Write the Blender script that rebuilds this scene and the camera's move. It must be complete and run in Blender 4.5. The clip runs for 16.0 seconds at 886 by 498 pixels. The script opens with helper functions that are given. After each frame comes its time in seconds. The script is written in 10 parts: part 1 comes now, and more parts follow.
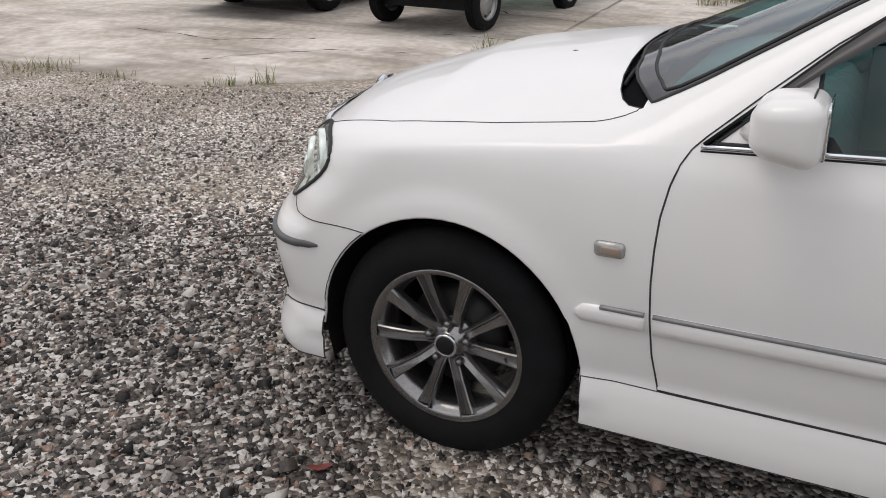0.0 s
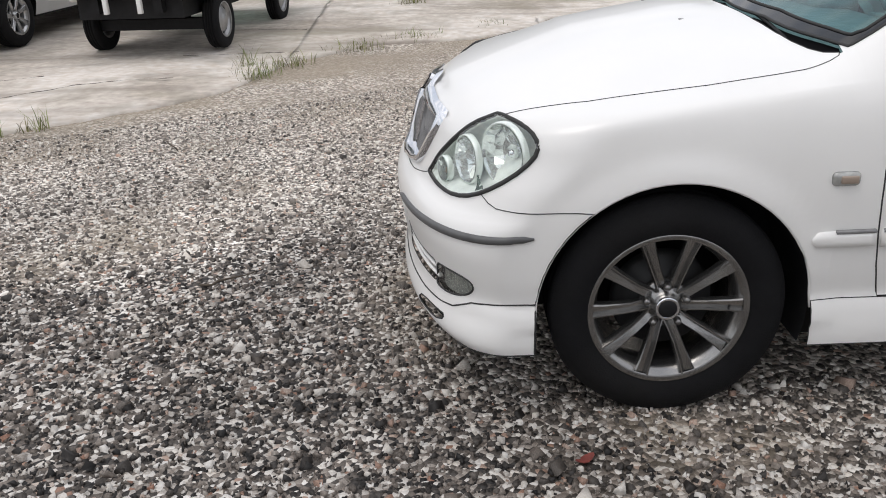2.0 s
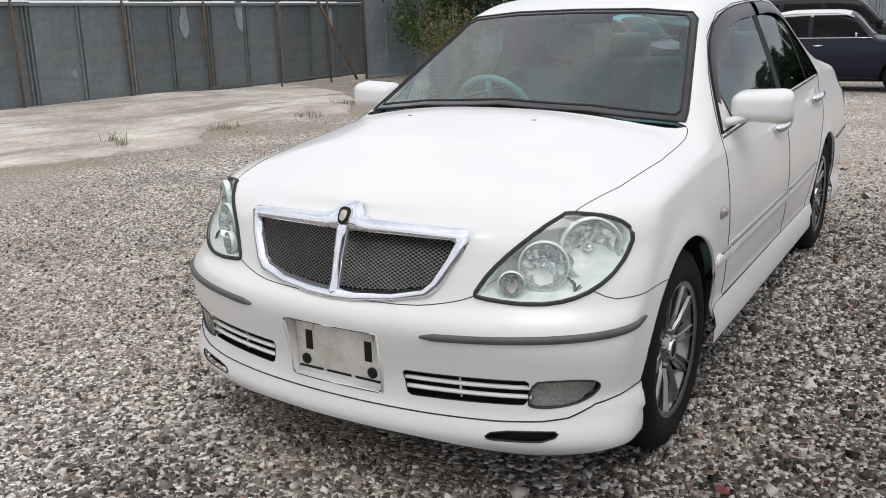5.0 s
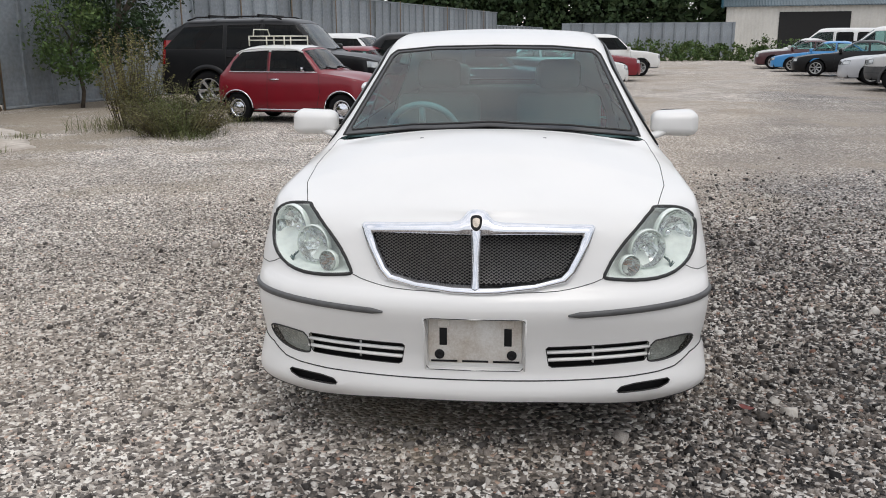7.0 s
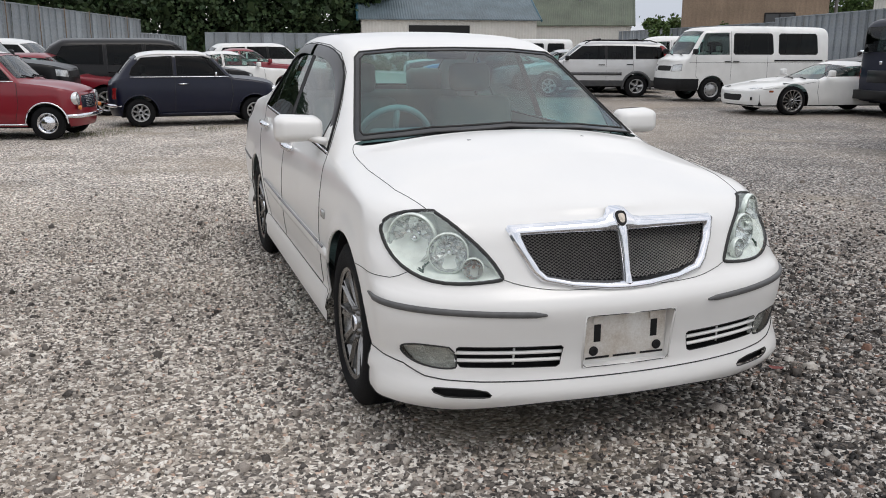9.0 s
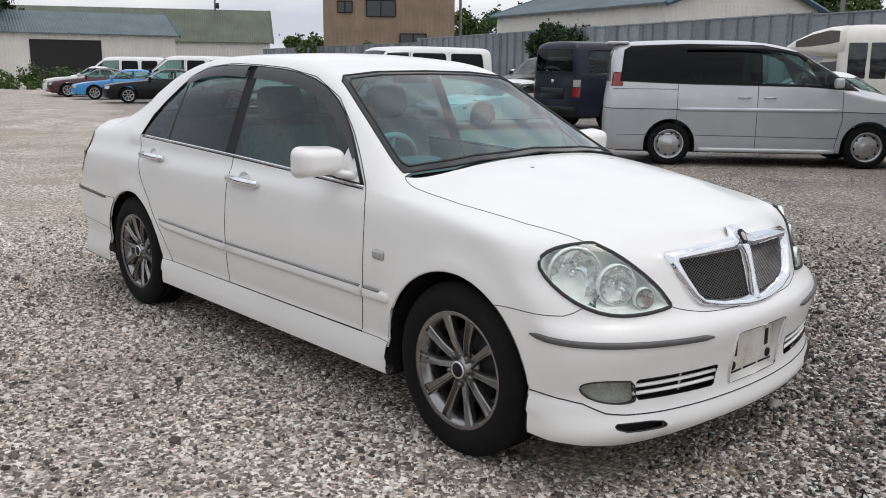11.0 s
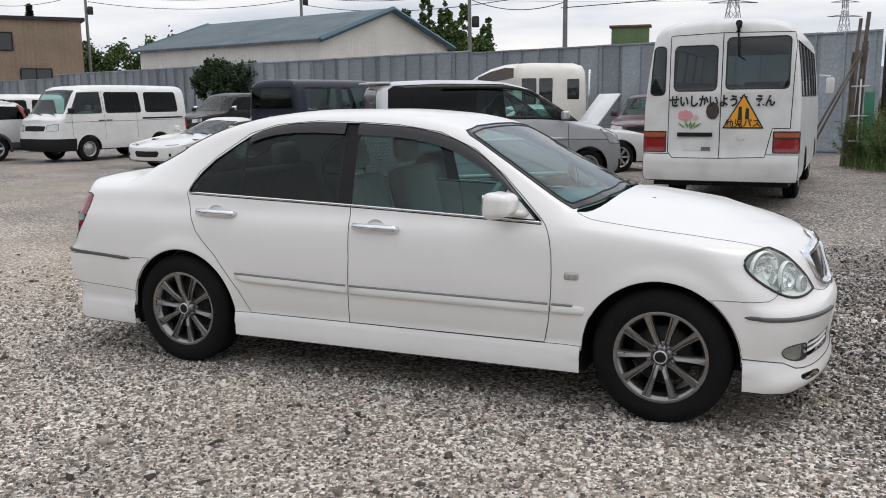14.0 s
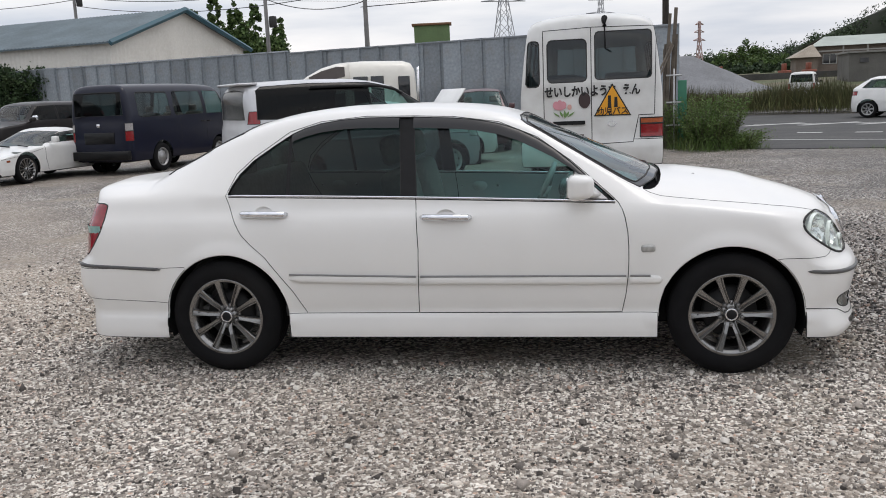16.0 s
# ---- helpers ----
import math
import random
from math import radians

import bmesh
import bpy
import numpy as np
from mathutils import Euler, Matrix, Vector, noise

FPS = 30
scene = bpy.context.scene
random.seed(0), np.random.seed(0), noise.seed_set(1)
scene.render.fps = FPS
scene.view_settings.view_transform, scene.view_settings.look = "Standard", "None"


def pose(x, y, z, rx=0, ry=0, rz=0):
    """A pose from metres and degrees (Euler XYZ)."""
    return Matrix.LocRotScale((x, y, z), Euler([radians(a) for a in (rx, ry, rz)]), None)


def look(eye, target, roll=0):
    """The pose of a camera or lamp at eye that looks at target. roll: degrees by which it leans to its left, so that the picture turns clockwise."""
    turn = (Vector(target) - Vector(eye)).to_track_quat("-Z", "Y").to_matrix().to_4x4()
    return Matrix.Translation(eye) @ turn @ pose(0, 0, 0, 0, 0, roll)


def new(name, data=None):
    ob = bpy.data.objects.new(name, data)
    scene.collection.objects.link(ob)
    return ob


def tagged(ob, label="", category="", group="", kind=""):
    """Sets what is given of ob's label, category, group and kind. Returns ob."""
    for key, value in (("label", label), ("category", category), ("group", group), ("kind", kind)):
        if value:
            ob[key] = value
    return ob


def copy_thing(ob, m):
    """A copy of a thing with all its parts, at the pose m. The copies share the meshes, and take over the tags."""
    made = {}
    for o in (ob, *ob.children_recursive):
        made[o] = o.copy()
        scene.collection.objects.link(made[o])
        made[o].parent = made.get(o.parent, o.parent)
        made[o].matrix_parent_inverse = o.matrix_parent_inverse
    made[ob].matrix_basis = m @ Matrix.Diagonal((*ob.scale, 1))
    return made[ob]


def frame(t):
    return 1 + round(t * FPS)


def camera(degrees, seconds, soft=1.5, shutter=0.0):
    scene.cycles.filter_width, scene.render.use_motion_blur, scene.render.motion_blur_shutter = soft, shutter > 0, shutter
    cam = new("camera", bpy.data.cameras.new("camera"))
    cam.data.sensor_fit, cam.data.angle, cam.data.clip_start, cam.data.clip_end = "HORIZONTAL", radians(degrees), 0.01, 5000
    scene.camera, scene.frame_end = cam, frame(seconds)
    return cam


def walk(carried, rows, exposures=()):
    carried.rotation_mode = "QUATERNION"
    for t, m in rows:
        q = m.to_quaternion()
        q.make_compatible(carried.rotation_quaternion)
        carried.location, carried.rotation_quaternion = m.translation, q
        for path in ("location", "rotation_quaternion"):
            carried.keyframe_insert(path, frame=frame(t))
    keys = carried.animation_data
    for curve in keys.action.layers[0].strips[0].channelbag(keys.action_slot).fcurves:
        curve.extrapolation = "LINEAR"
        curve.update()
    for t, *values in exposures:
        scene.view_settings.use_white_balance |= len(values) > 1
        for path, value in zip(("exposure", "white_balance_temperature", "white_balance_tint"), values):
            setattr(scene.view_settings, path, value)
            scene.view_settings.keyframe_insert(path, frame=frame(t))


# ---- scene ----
cam = camera(53.9, 16.0, soft=0.95)
METRES, EYE, TILT, LEAN, TURN = 11.538, 1.5, 0.0, 0.0, 0.0
PATH = [
    (0, (0.511, 2.622, 1.44), (1.318, 0.961, 0.672), -0.1),
    (0.5, (0.85, 2.8, 1.433), (1.493, 1.051, 0.708), -0.2),
    (1, (1.225, 2.876, 1.439), (1.746, 1.083, 0.723), -1.5),
    (1.5, (1.597, 2.966, 1.433), (1.847, 1.12, 0.705), -1.2),
    (2, (1.982, 2.935, 1.395), (1.994, 1.084, 0.64), -2.4),
    (2.5, (2.333, 2.774, 1.418), (2.023, 0.937, 0.69), -2.7),
    (3, (2.738, 2.564, 1.4), (2.01, 0.821, 0.743), -0.7),
    (3.5, (3.055, 2.289, 1.366), (2.048, 0.68, 0.738), -1.0),
    (4, (3.375, 2.056, 1.371), (2.118, 0.63, 0.75), -1.8),
    (4.5, (3.716, 1.831, 1.384), (2.228, 0.626, 0.808), -2.3),
    (5, (3.998, 1.548, 1.365), (2.352, 0.535, 0.852), -1.4),
    (5.2, (4.102, 1.429, 1.384), (2.396, 0.505, 0.899), -0.7),
    (7.3, (4.926, -0.092, 1.412), (2.983, -0.162, 0.943), -0.8),
    (7.5, (4.891, -0.259, 1.391), (2.946, -0.257, 0.925), -1.1),
    (8, (4.803, -0.676, 1.405), (2.863, -0.501, 0.951), -1.1),
    (8.5, (4.773, -1.127, 1.403), (2.86, -0.759, 0.95), -0.9),
    (9, (4.617, -1.513, 1.372), (2.769, -0.892, 0.927), 0.2),
    (9.2, (4.499, -1.652, 1.37), (2.678, -0.947, 0.938), 1.0),
    (11.3, (3.432, -3.068, 1.408), (2.063, -1.668, 1.003), -0.3),
    (11.5, (3.322, -3.191, 1.42), (2.005, -1.742, 1.015), -0.7),
    (12, (2.996, -3.459, 1.439), (1.785, -1.922, 1.023), -0.3),
    (12.5, (2.754, -3.825, 1.454), (1.671, -2.194, 1.045), -0.7),
    (13, (2.515, -4.174, 1.503), (1.546, -2.472, 1.097), -1.2),
    (13.5, (2.237, -4.465, 1.522), (1.378, -2.705, 1.115), -0.3),
    (14, (2.022, -4.813, 1.522), (1.24, -3.003, 1.185), -0.7),
    (14.5, (1.761, -5.046, 1.5), (1.082, -3.191, 1.188), -1.2),
    (15, (1.408, -5.209, 1.516), (0.847, -3.316, 1.202), -1.1),
    (15.5, (1.039, -5.375, 1.535), (0.606, -3.452, 1.196), -2.1),
    (16, (0.642, -5.383, 1.523), (0.32, -3.441, 1.172), -2.6),
]
TONE = [(0, -0.12, 6660, 13), (1, 0.04, 6540, 11.5), (2, 0.06, 6540, 11.5), (3, 0.04, 6560, 11), (4, -0.12, 6530, 11), (5, 0.0, 6500, 11), (8, -0.05, 6510, 11), (9, -0.05, 6520, 11), (12, 0.0, 6480, 11), (16, 0.0, 6500, 11.5)]
walk(cam, [(t, look(eye, target, roll)) for t, eye, target, roll in PATH], TONE)

# ---- light ----
world = bpy.data.worlds.new("overcast_sky")
scene.world = world
world.use_nodes = True
wn, wl = world.node_tree.nodes, world.node_tree.links
sky = wn.new("ShaderNodeTexSky")
sky.sky_type, sky.sun_disc = "NISHITA", False
sky.sun_elevation, sky.sun_rotation = radians(68), radians(57)
sky.dust_density, sky.air_density = 4.0, 1.5
w_coord = wn.new("ShaderNodeTexCoord")
w_map = wn.new("ShaderNodeMapping")
w_map.inputs["Scale"].default_value = (1.5, 1.5, 9.0)
w_noise = wn.new("ShaderNodeTexNoise")
w_noise.inputs["Scale"].default_value, w_noise.inputs["Detail"].default_value = 1.7, 6.0
w_ramp = wn.new("ShaderNodeValToRGB")
w_ramp.color_ramp.elements[0].position, w_ramp.color_ramp.elements[0].color = 0.38, (0.50, 0.545, 0.62, 1)
w_ramp.color_ramp.elements[1].position, w_ramp.color_ramp.elements[1].color = 0.62, (0.85, 0.843, 0.842, 1)
w_scale = wn.new("ShaderNodeMix")
w_scale.data_type, w_scale.blend_type = "RGBA", "MULTIPLY"
w_scale.inputs[0].default_value = 1.0
w_scale.inputs[7].default_value = (0.09, 0.09, 0.09, 1)
w_mix = wn.new("ShaderNodeMix")
w_mix.data_type = "RGBA"
w_mix.inputs[0].default_value = 0.86
wl.new(w_coord.outputs["Generated"], w_map.inputs["Vector"])
wl.new(w_map.outputs["Vector"], w_noise.inputs["Vector"])
wl.new(w_noise.outputs["Fac"], w_ramp.inputs["Fac"])
wl.new(sky.outputs["Color"], w_scale.inputs[6])
wl.new(w_scale.outputs[2], w_mix.inputs[6])
wl.new(w_ramp.outputs["Color"], w_mix.inputs[7])
w_sep = wn.new("ShaderNodeSeparateXYZ")
w_high = wn.new("ShaderNodeMapRange")
w_high.inputs[3].default_value, w_high.inputs[4].default_value = 0.82, 1.07
w_grade = wn.new("ShaderNodeVectorMath")
w_grade.operation = "SCALE"
wl.new(w_coord.outputs["Generated"], w_sep.inputs[0])
wl.new(w_sep.outputs[2], w_high.inputs[0])
wl.new(w_mix.outputs[2], w_grade.inputs[0])
wl.new(w_high.outputs[0], w_grade.inputs["Scale"])
wl.new(w_grade.outputs[0], wn["Background"].inputs["Color"])
wn["Background"].inputs["Strength"].default_value = 1.60
sun = new("sun", bpy.data.lights.new("sun", "SUN"))
sun.data.energy, sun.data.angle, sun.data.color = 0.5, radians(25), (1.0, 0.97, 0.92)
sun.matrix_world = look((0, 0, 30), (-6, -4, 12))

# ---- materials ----
MATS = {}


def mat(name, color=(0.5, 0.5, 0.5), rough=0.5, metal=0.0, vary=0.12, scale=8.0, bump=0.0, bscale=60.0,
        coat=0.0, color2=None, fine=0.0, spec=0.5, dirt=0.0):
    """A surface of two colours mixed by broad noise, with fine grain and relief."""
    if name in MATS:
        return MATS[name]
    m = bpy.data.materials.new(name)
    m.use_nodes = True
    n, l = m.node_tree.nodes, m.node_tree.links
    b = n["Principled BSDF"]
    b.inputs["Roughness"].default_value, b.inputs["Metallic"].default_value = rough, metal
    b.inputs["Specular IOR Level"].default_value = spec
    b.inputs["Coat Weight"].default_value, b.inputs["Coat Roughness"].default_value = coat, 0.06
    co = n.new("ShaderNodeTexCoord")
    no = n.new("ShaderNodeTexNoise")
    no.inputs["Scale"].default_value, no.inputs["Detail"].default_value = scale, 5.0
    l.new(co.outputs["Object"], no.inputs["Vector"])
    mx = n.new("ShaderNodeMix")
    mx.data_type = "RGBA"
    c2 = color2 or tuple(c * (1 - vary) for c in color)
    mx.inputs[6].default_value, mx.inputs[7].default_value = (*color, 1), (*c2, 1)
    rp = n.new("ShaderNodeMapRange")
    rp.inputs[1].default_value, rp.inputs[2].default_value = 0.35, 0.68
    l.new(no.outputs["Fac"], rp.inputs[0])
    l.new(rp.outputs[0], mx.inputs[0])
    last = mx.outputs[2]
    if fine:
        nf = n.new("ShaderNodeTexNoise")
        nf.inputs["Scale"].default_value, nf.inputs["Detail"].default_value = scale * 14, 4.0
        l.new(co.outputs["Object"], nf.inputs["Vector"])
        mf = n.new("ShaderNodeMix")
        mf.data_type, mf.blend_type = "RGBA", "OVERLAY"
        mf.inputs[0].default_value = fine
        l.new(last, mf.inputs[6])
        l.new(nf.outputs["Fac"], mf.inputs[7])
        last = mf.outputs[2]
    if dirt:
        nd = n.new("ShaderNodeTexNoise")
        nd.inputs["Scale"].default_value, nd.inputs["Detail"].default_value = 3.1, 8.0
        l.new(co.outputs["Object"], nd.inputs["Vector"])
        rd = n.new("ShaderNodeMapRange")
        rd.inputs[1].default_value, rd.inputs[2].default_value, rd.inputs[4].default_value = 0.5, 0.8, dirt
        l.new(nd.outputs["Fac"], rd.inputs[0])
        md = n.new("ShaderNodeMix")
        md.data_type = "RGBA"
        md.inputs[7].default_value = (0.30, 0.27, 0.22, 1)
        l.new(rd.outputs[0], md.inputs[0])
        l.new(last, md.inputs[6])
        last = md.outputs[2]
    l.new(last, b.inputs["Base Color"])
    if bump:
        nb = n.new("ShaderNodeTexNoise")
        nb.inputs["Scale"].default_value, nb.inputs["Detail"].default_value = bscale, 4.0
        l.new(co.outputs["Object"], nb.inputs["Vector"])
        bp = n.new("ShaderNodeBump")
        bp.inputs["Strength"].default_value, bp.inputs["Distance"].default_value = bump, 0.01
        l.new(nb.outputs["Fac"], bp.inputs["Height"])
        l.new(bp.outputs["Normal"], b.inputs["Normal"])
    MATS[name] = m
    return m


def per_piece(m, lo=0.78, hi=1.22):
    """Let each piece that wears this material differ a little in tone."""
    n, l = m.node_tree.nodes, m.node_tree.links
    b = n["Principled BSDF"]
    src = b.inputs["Base Color"].links[0].from_socket
    inf = n.new("ShaderNodeObjectInfo")
    rp = n.new("ShaderNodeMapRange")
    rp.inputs[3].default_value, rp.inputs[4].default_value = lo, hi
    mx = n.new("ShaderNodeVectorMath")
    mx.operation = "SCALE"
    l.new(inf.outputs["Random"], rp.inputs[0])
    l.new(src, mx.inputs[0])
    l.new(rp.outputs[0], mx.inputs["Scale"])
    l.new(mx.outputs[0], b.inputs["Base Color"])
    return m


def glass_mat(name, tint=(0.75, 0.85, 0.82), gloss=0.04, rough=0.02):
    """A thin pane: it lets tinted light through and mirrors more at a glancing angle."""
    if name in MATS:
        return MATS[name]
    m = bpy.data.materials.new(name)
    m.use_nodes = True
    n, l = m.node_tree.nodes, m.node_tree.links
    n.remove(n["Principled BSDF"])
    tr = n.new("ShaderNodeBsdfTransparent")
    tr.inputs["Color"].default_value = (*tint, 1)
    gl = n.new("ShaderNodeBsdfGlossy")
    gl.inputs["Roughness"].default_value = rough
    fr = n.new("ShaderNodeLayerWeight")
    fr.inputs["Blend"].default_value = 0.5
    pw = n.new("ShaderNodeMath")
    pw.operation, pw.inputs[1].default_value = "POWER", 4.0
    l.new(fr.outputs["Facing"], pw.inputs[0])
    mr = n.new("ShaderNodeMath")
    mr.operation = "MULTIPLY_ADD"
    mr.inputs[1].default_value, mr.inputs[2].default_value = 0.85, gloss + 0.035
    mx = n.new("ShaderNodeMixShader")
    l.new(pw.outputs[0], mr.inputs[0])
    l.new(mr.outputs[0], mx.inputs[0])
    l.new(tr.outputs[0], mx.inputs[1])
    l.new(gl.outputs[0], mx.inputs[2])
    l.new(mx.outputs[0], n["Material Output"].inputs["Surface"])
    MATS[name] = m
    return m


PAINT_WHITE = mat("pearl_white_paint", (0.82, 0.81, 0.785), 0.28, 0, 0.03, 2.0, coat=0.4, dirt=0.05)
RUBBER = mat("tyre_rubber", (0.009, 0.009, 0.010), 0.85, 0, 0.3, 12, bump=0.25, bscale=180, dirt=0.02, spec=0.18)
BLACK = mat("black_plastic", (0.012, 0.012, 0.013), 0.6, 0, 0.3, 20, bump=0.1, bscale=300, spec=0.25)
SEAM = mat("dark_gap", (0.035, 0.035, 0.034), 0.8, 0, 0.2, 20)
CHROME = mat("chrome", (0.78, 0.79, 0.82), 0.08, 1.0, 0.08, 20)
ALLOY = mat("gunmetal_alloy", (0.305, 0.30, 0.292), 0.24, 0.9, 0.2, 10, fine=0.2)
DARKMETAL = mat("dark_metal", (0.05, 0.05, 0.05), 0.55, 0.7, 0.3, 14)
STEELDARK = mat("dark_nut_steel", (0.22, 0.215, 0.21), 0.3, 0.9, 0.2, 20)
GLASS = glass_mat("tinted_glass", (0.52, 0.71, 0.68), 0.0)
GLASS_WS = glass_mat("windscreen_glass", (0.48, 0.84, 0.86), 0.04)
GLASS_DARK = glass_mat("privacy_glass", (0.17, 0.23, 0.225), -0.012)
GLASS_BLACK = glass_mat("black_privacy_glass", (0.07, 0.08, 0.08), -0.018)
GLASS_CLEAR = glass_mat("clear_lens", (0.98, 1.0, 0.98), 0.07)


# ---- building blocks ----
def part(name, bm, material, parent=None, label="", smooth=True, m=None):
    me = bpy.data.meshes.new(name)
    bmesh.ops.recalc_face_normals(bm, faces=bm.faces)
    bm.to_mesh(me)
    bm.free()
    if smooth:
        me.shade_smooth()
    ob = new(name, me)
    me.materials.append(material)
    if parent is not None:
        ob.parent = parent
    if m is not None:
        ob.matrix_basis = m
    if label:
        ob["label"] = label
    return ob


def thing(name, label, category, m=None, group="", kind=""):
    ob = new(name)
    if m is not None:
        ob.matrix_basis = m
    return tagged(ob, label, category, group, kind)


def pchip(pts):
    """A monotone smooth curve through (x, y) points in rising or falling x."""
    p = sorted(pts)
    x, y = np.array([a for a, _ in p], float), np.array([b for _, b in p], float)
    if len(x) < 3:
        return lambda q: float(np.interp(q, x, y))
    h, d = np.diff(x), np.diff(y) / np.diff(x)
    m = np.zeros(len(x))
    for i in range(1, len(x) - 1):
        if d[i - 1] * d[i] > 0:
            w1, w2 = 2 * h[i] + h[i - 1], h[i] + 2 * h[i - 1]
            m[i] = (w1 + w2) / (w1 / d[i - 1] + w2 / d[i])
    m[0], m[-1] = d[0], d[-1]

    def f(q):
        q = min(max(q, x[0]), x[-1])
        i = min(max(int(np.searchsorted(x, q)) - 1, 0), len(x) - 2)
        t = (q - x[i]) / h[i]
        return float((1 + 2 * t) * (1 - t) ** 2 * y[i] + t * (1 - t) ** 2 * h[i] * m[i]
                     + t * t * (3 - 2 * t) * y[i + 1] + t * t * (t - 1) * h[i] * m[i + 1])
    return f


def box(bm, lo, hi, m=None, bevel=0.0, seg=2):
    """A box with rounded edges, added to bm."""
    r = bmesh.ops.create_cube(bm, size=1)
    vs = r["verts"]
    for v in vs:
        v.co = Vector([lo[i] + (v.co[i] + 0.5) * (hi[i] - lo[i]) for i in range(3)])
    if bevel:
        es = list({e for v in vs for e in v.link_edges})
        out = bmesh.ops.bevel(bm, geom=es, offset=bevel, segments=seg, affect="EDGES", profile=0.5)
        vs = list({v for f in out["faces"] for v in f.verts} | {v for v in vs if v.is_valid})
    if m is not None:
        for v in vs:
            v.co = m @ v.co
    return vs


def lathe(bm, prof, n=32, m=None, caps=False):
    """Turn (radius, height) points round the z axis."""
    rings = []
    for r, z in prof:
        rings.append([bm.verts.new((r * math.cos(2 * math.pi * k / n), r * math.sin(2 * math.pi * k / n), z)) for k in range(n)])
    for a, b in zip(rings, rings[1:]):
        for k in range(n):
            bm.faces.new((a[k], a[(k + 1) % n], b[(k + 1) % n], b[k]))
    for ring, flip in ((rings[0], True), (rings[-1], False)):
        if caps and prof[0 if flip else -1][0] > 1e-4:
            try:
                bm.faces.new(ring[::-1] if flip else ring)
            except ValueError:
                pass
    vs = [v for r in rings for v in r]
    if m is not None:
        for v in vs:
            v.co = m @ v.co
    return vs


def tube(bm, pts, r, closed=False, sides=5, flat=1.0):
    """A tube along points; a list of radii tapers it."""
    pts = [Vector(p) for p in pts]
    n = len(pts)
    if n < 2:
        return
    rings = []
    for i, p in enumerate(pts):
        a = pts[i - 1] if i > 0 or closed else p
        b = pts[(i + 1) % n] if i < n - 1 or closed else p
        d = (b - a).normalized() if (b - a).length > 1e-7 else Vector((1, 0, 0))
        up = Vector((0, 0, 1)) if abs(d.z) < 0.9 else Vector((1, 0, 0))
        s = d.cross(up).normalized()
        u = s.cross(d)
        rr = r[i] if isinstance(r, (list, tuple)) else r
        rings.append([bm.verts.new(p + rr * (math.cos(2 * math.pi * k / sides) * s + flat * math.sin(2 * math.pi * k / sides) * u)) for k in range(sides)])
    pairs = list(zip(rings, rings[1:])) + ([(rings[-1], rings[0])] if closed else [])
    for a, b in pairs:
        for k in range(sides):
            bm.faces.new((a[k], a[(k + 1) % sides], b[(k + 1) % sides], b[k]))
    if not closed:
        bm.faces.new(rings[0][::-1])
        bm.faces.new(rings[-1])


def rounded(poly, times=2):
    """Cut the corners of a closed outline."""
    for _ in range(times):
        out = []
        for a, b in zip(poly, poly[1:] + poly[:1]):
            out += [(a[0] * 0.75 + b[0] * 0.25, a[1] * 0.75 + b[1] * 0.25), (a[0] * 0.25 + b[0] * 0.75, a[1] * 0.25 + b[1] * 0.75)]
        poly = out
    return poly


def inside(p, poly):
    x, y = p
    hit = False
    for (x1, y1), (x2, y2) in zip(poly, poly[1:] + poly[:1]):
        if (y1 > y) != (y2 > y) and x < (x2 - x1) * (y - y1) / (y2 - y1) + x1:
            hit = not hit
    return hit


VIEWS = {"side": ((1, 0, 0), (0, 0, 1), (0, 1, 0)), "front": ((0, 1, 0), (0, 0, 1), (1, 0, 0)),
         "rear": ((0, 1, 0), (0, 0, 1), (-1, 0, 0)), "top": ((1, 0, 0), (0, 1, 0), (0, 0, 1)),
         "diag": ((-0.70711, 0.70711, 0), (0, 0, 1), (0.70711, 0.70711, 0))}


def cut_out(bm, poly, view, face_min=0.12):
    """Cut the shell along a polygon seen in a view and take the faces within it out into a mesh of their own."""
    e1, e2, d = (Vector(v) for v in VIEWS[view])
    lo = [min(p[i] for p in poly) for i in (0, 1)]
    hi = [max(p[i] for p in poly) for i in (0, 1)]

    def span(f):
        a, b = [v.co.dot(e1) for v in f.verts], [v.co.dot(e2) for v in f.verts]
        return min(a), max(a), min(b), max(b)
    cand = []
    for f in bm.faces:
        if f.normal.dot(d) > face_min:
            s = span(f)
            if s[0] < hi[0] and s[1] > lo[0] and s[2] < hi[1] and s[3] > lo[1]:
                cand.append(f)
    for a, b in zip(poly, poly[1:] + poly[:1]):
        bx = (min(a[0], b[0]) - 1e-4, max(a[0], b[0]) + 1e-4, min(a[1], b[1]) - 1e-4, max(a[1], b[1]) + 1e-4)
        near, rest = [], []
        for f in cand:
            s = span(f)
            (near if s[0] <= bx[1] and s[1] >= bx[0] and s[2] <= bx[3] and s[3] >= bx[2] else rest).append(f)
        if not near:
            continue
        no = e1 * (b[1] - a[1]) - e2 * (b[0] - a[0])
        if no.length < 1e-9:
            continue
        co = e1 * a[0] + e2 * a[1]
        geom = list({v for f in near for v in f.verts}) + list({e for f in near for e in f.edges}) + near
        out = bmesh.ops.bisect_plane(bm, geom=geom, dist=1e-5, plane_co=co, plane_no=no.normalized())
        cand = rest + [g for g in out["geom"] if isinstance(g, bmesh.types.BMFace)]
        cand = list(dict.fromkeys(cand))
    got = []
    for f in cand:
        c = f.calc_center_median()
        if inside((c.dot(e1), c.dot(e2)), poly):
            got.append(f)
    return lift(bm, got)


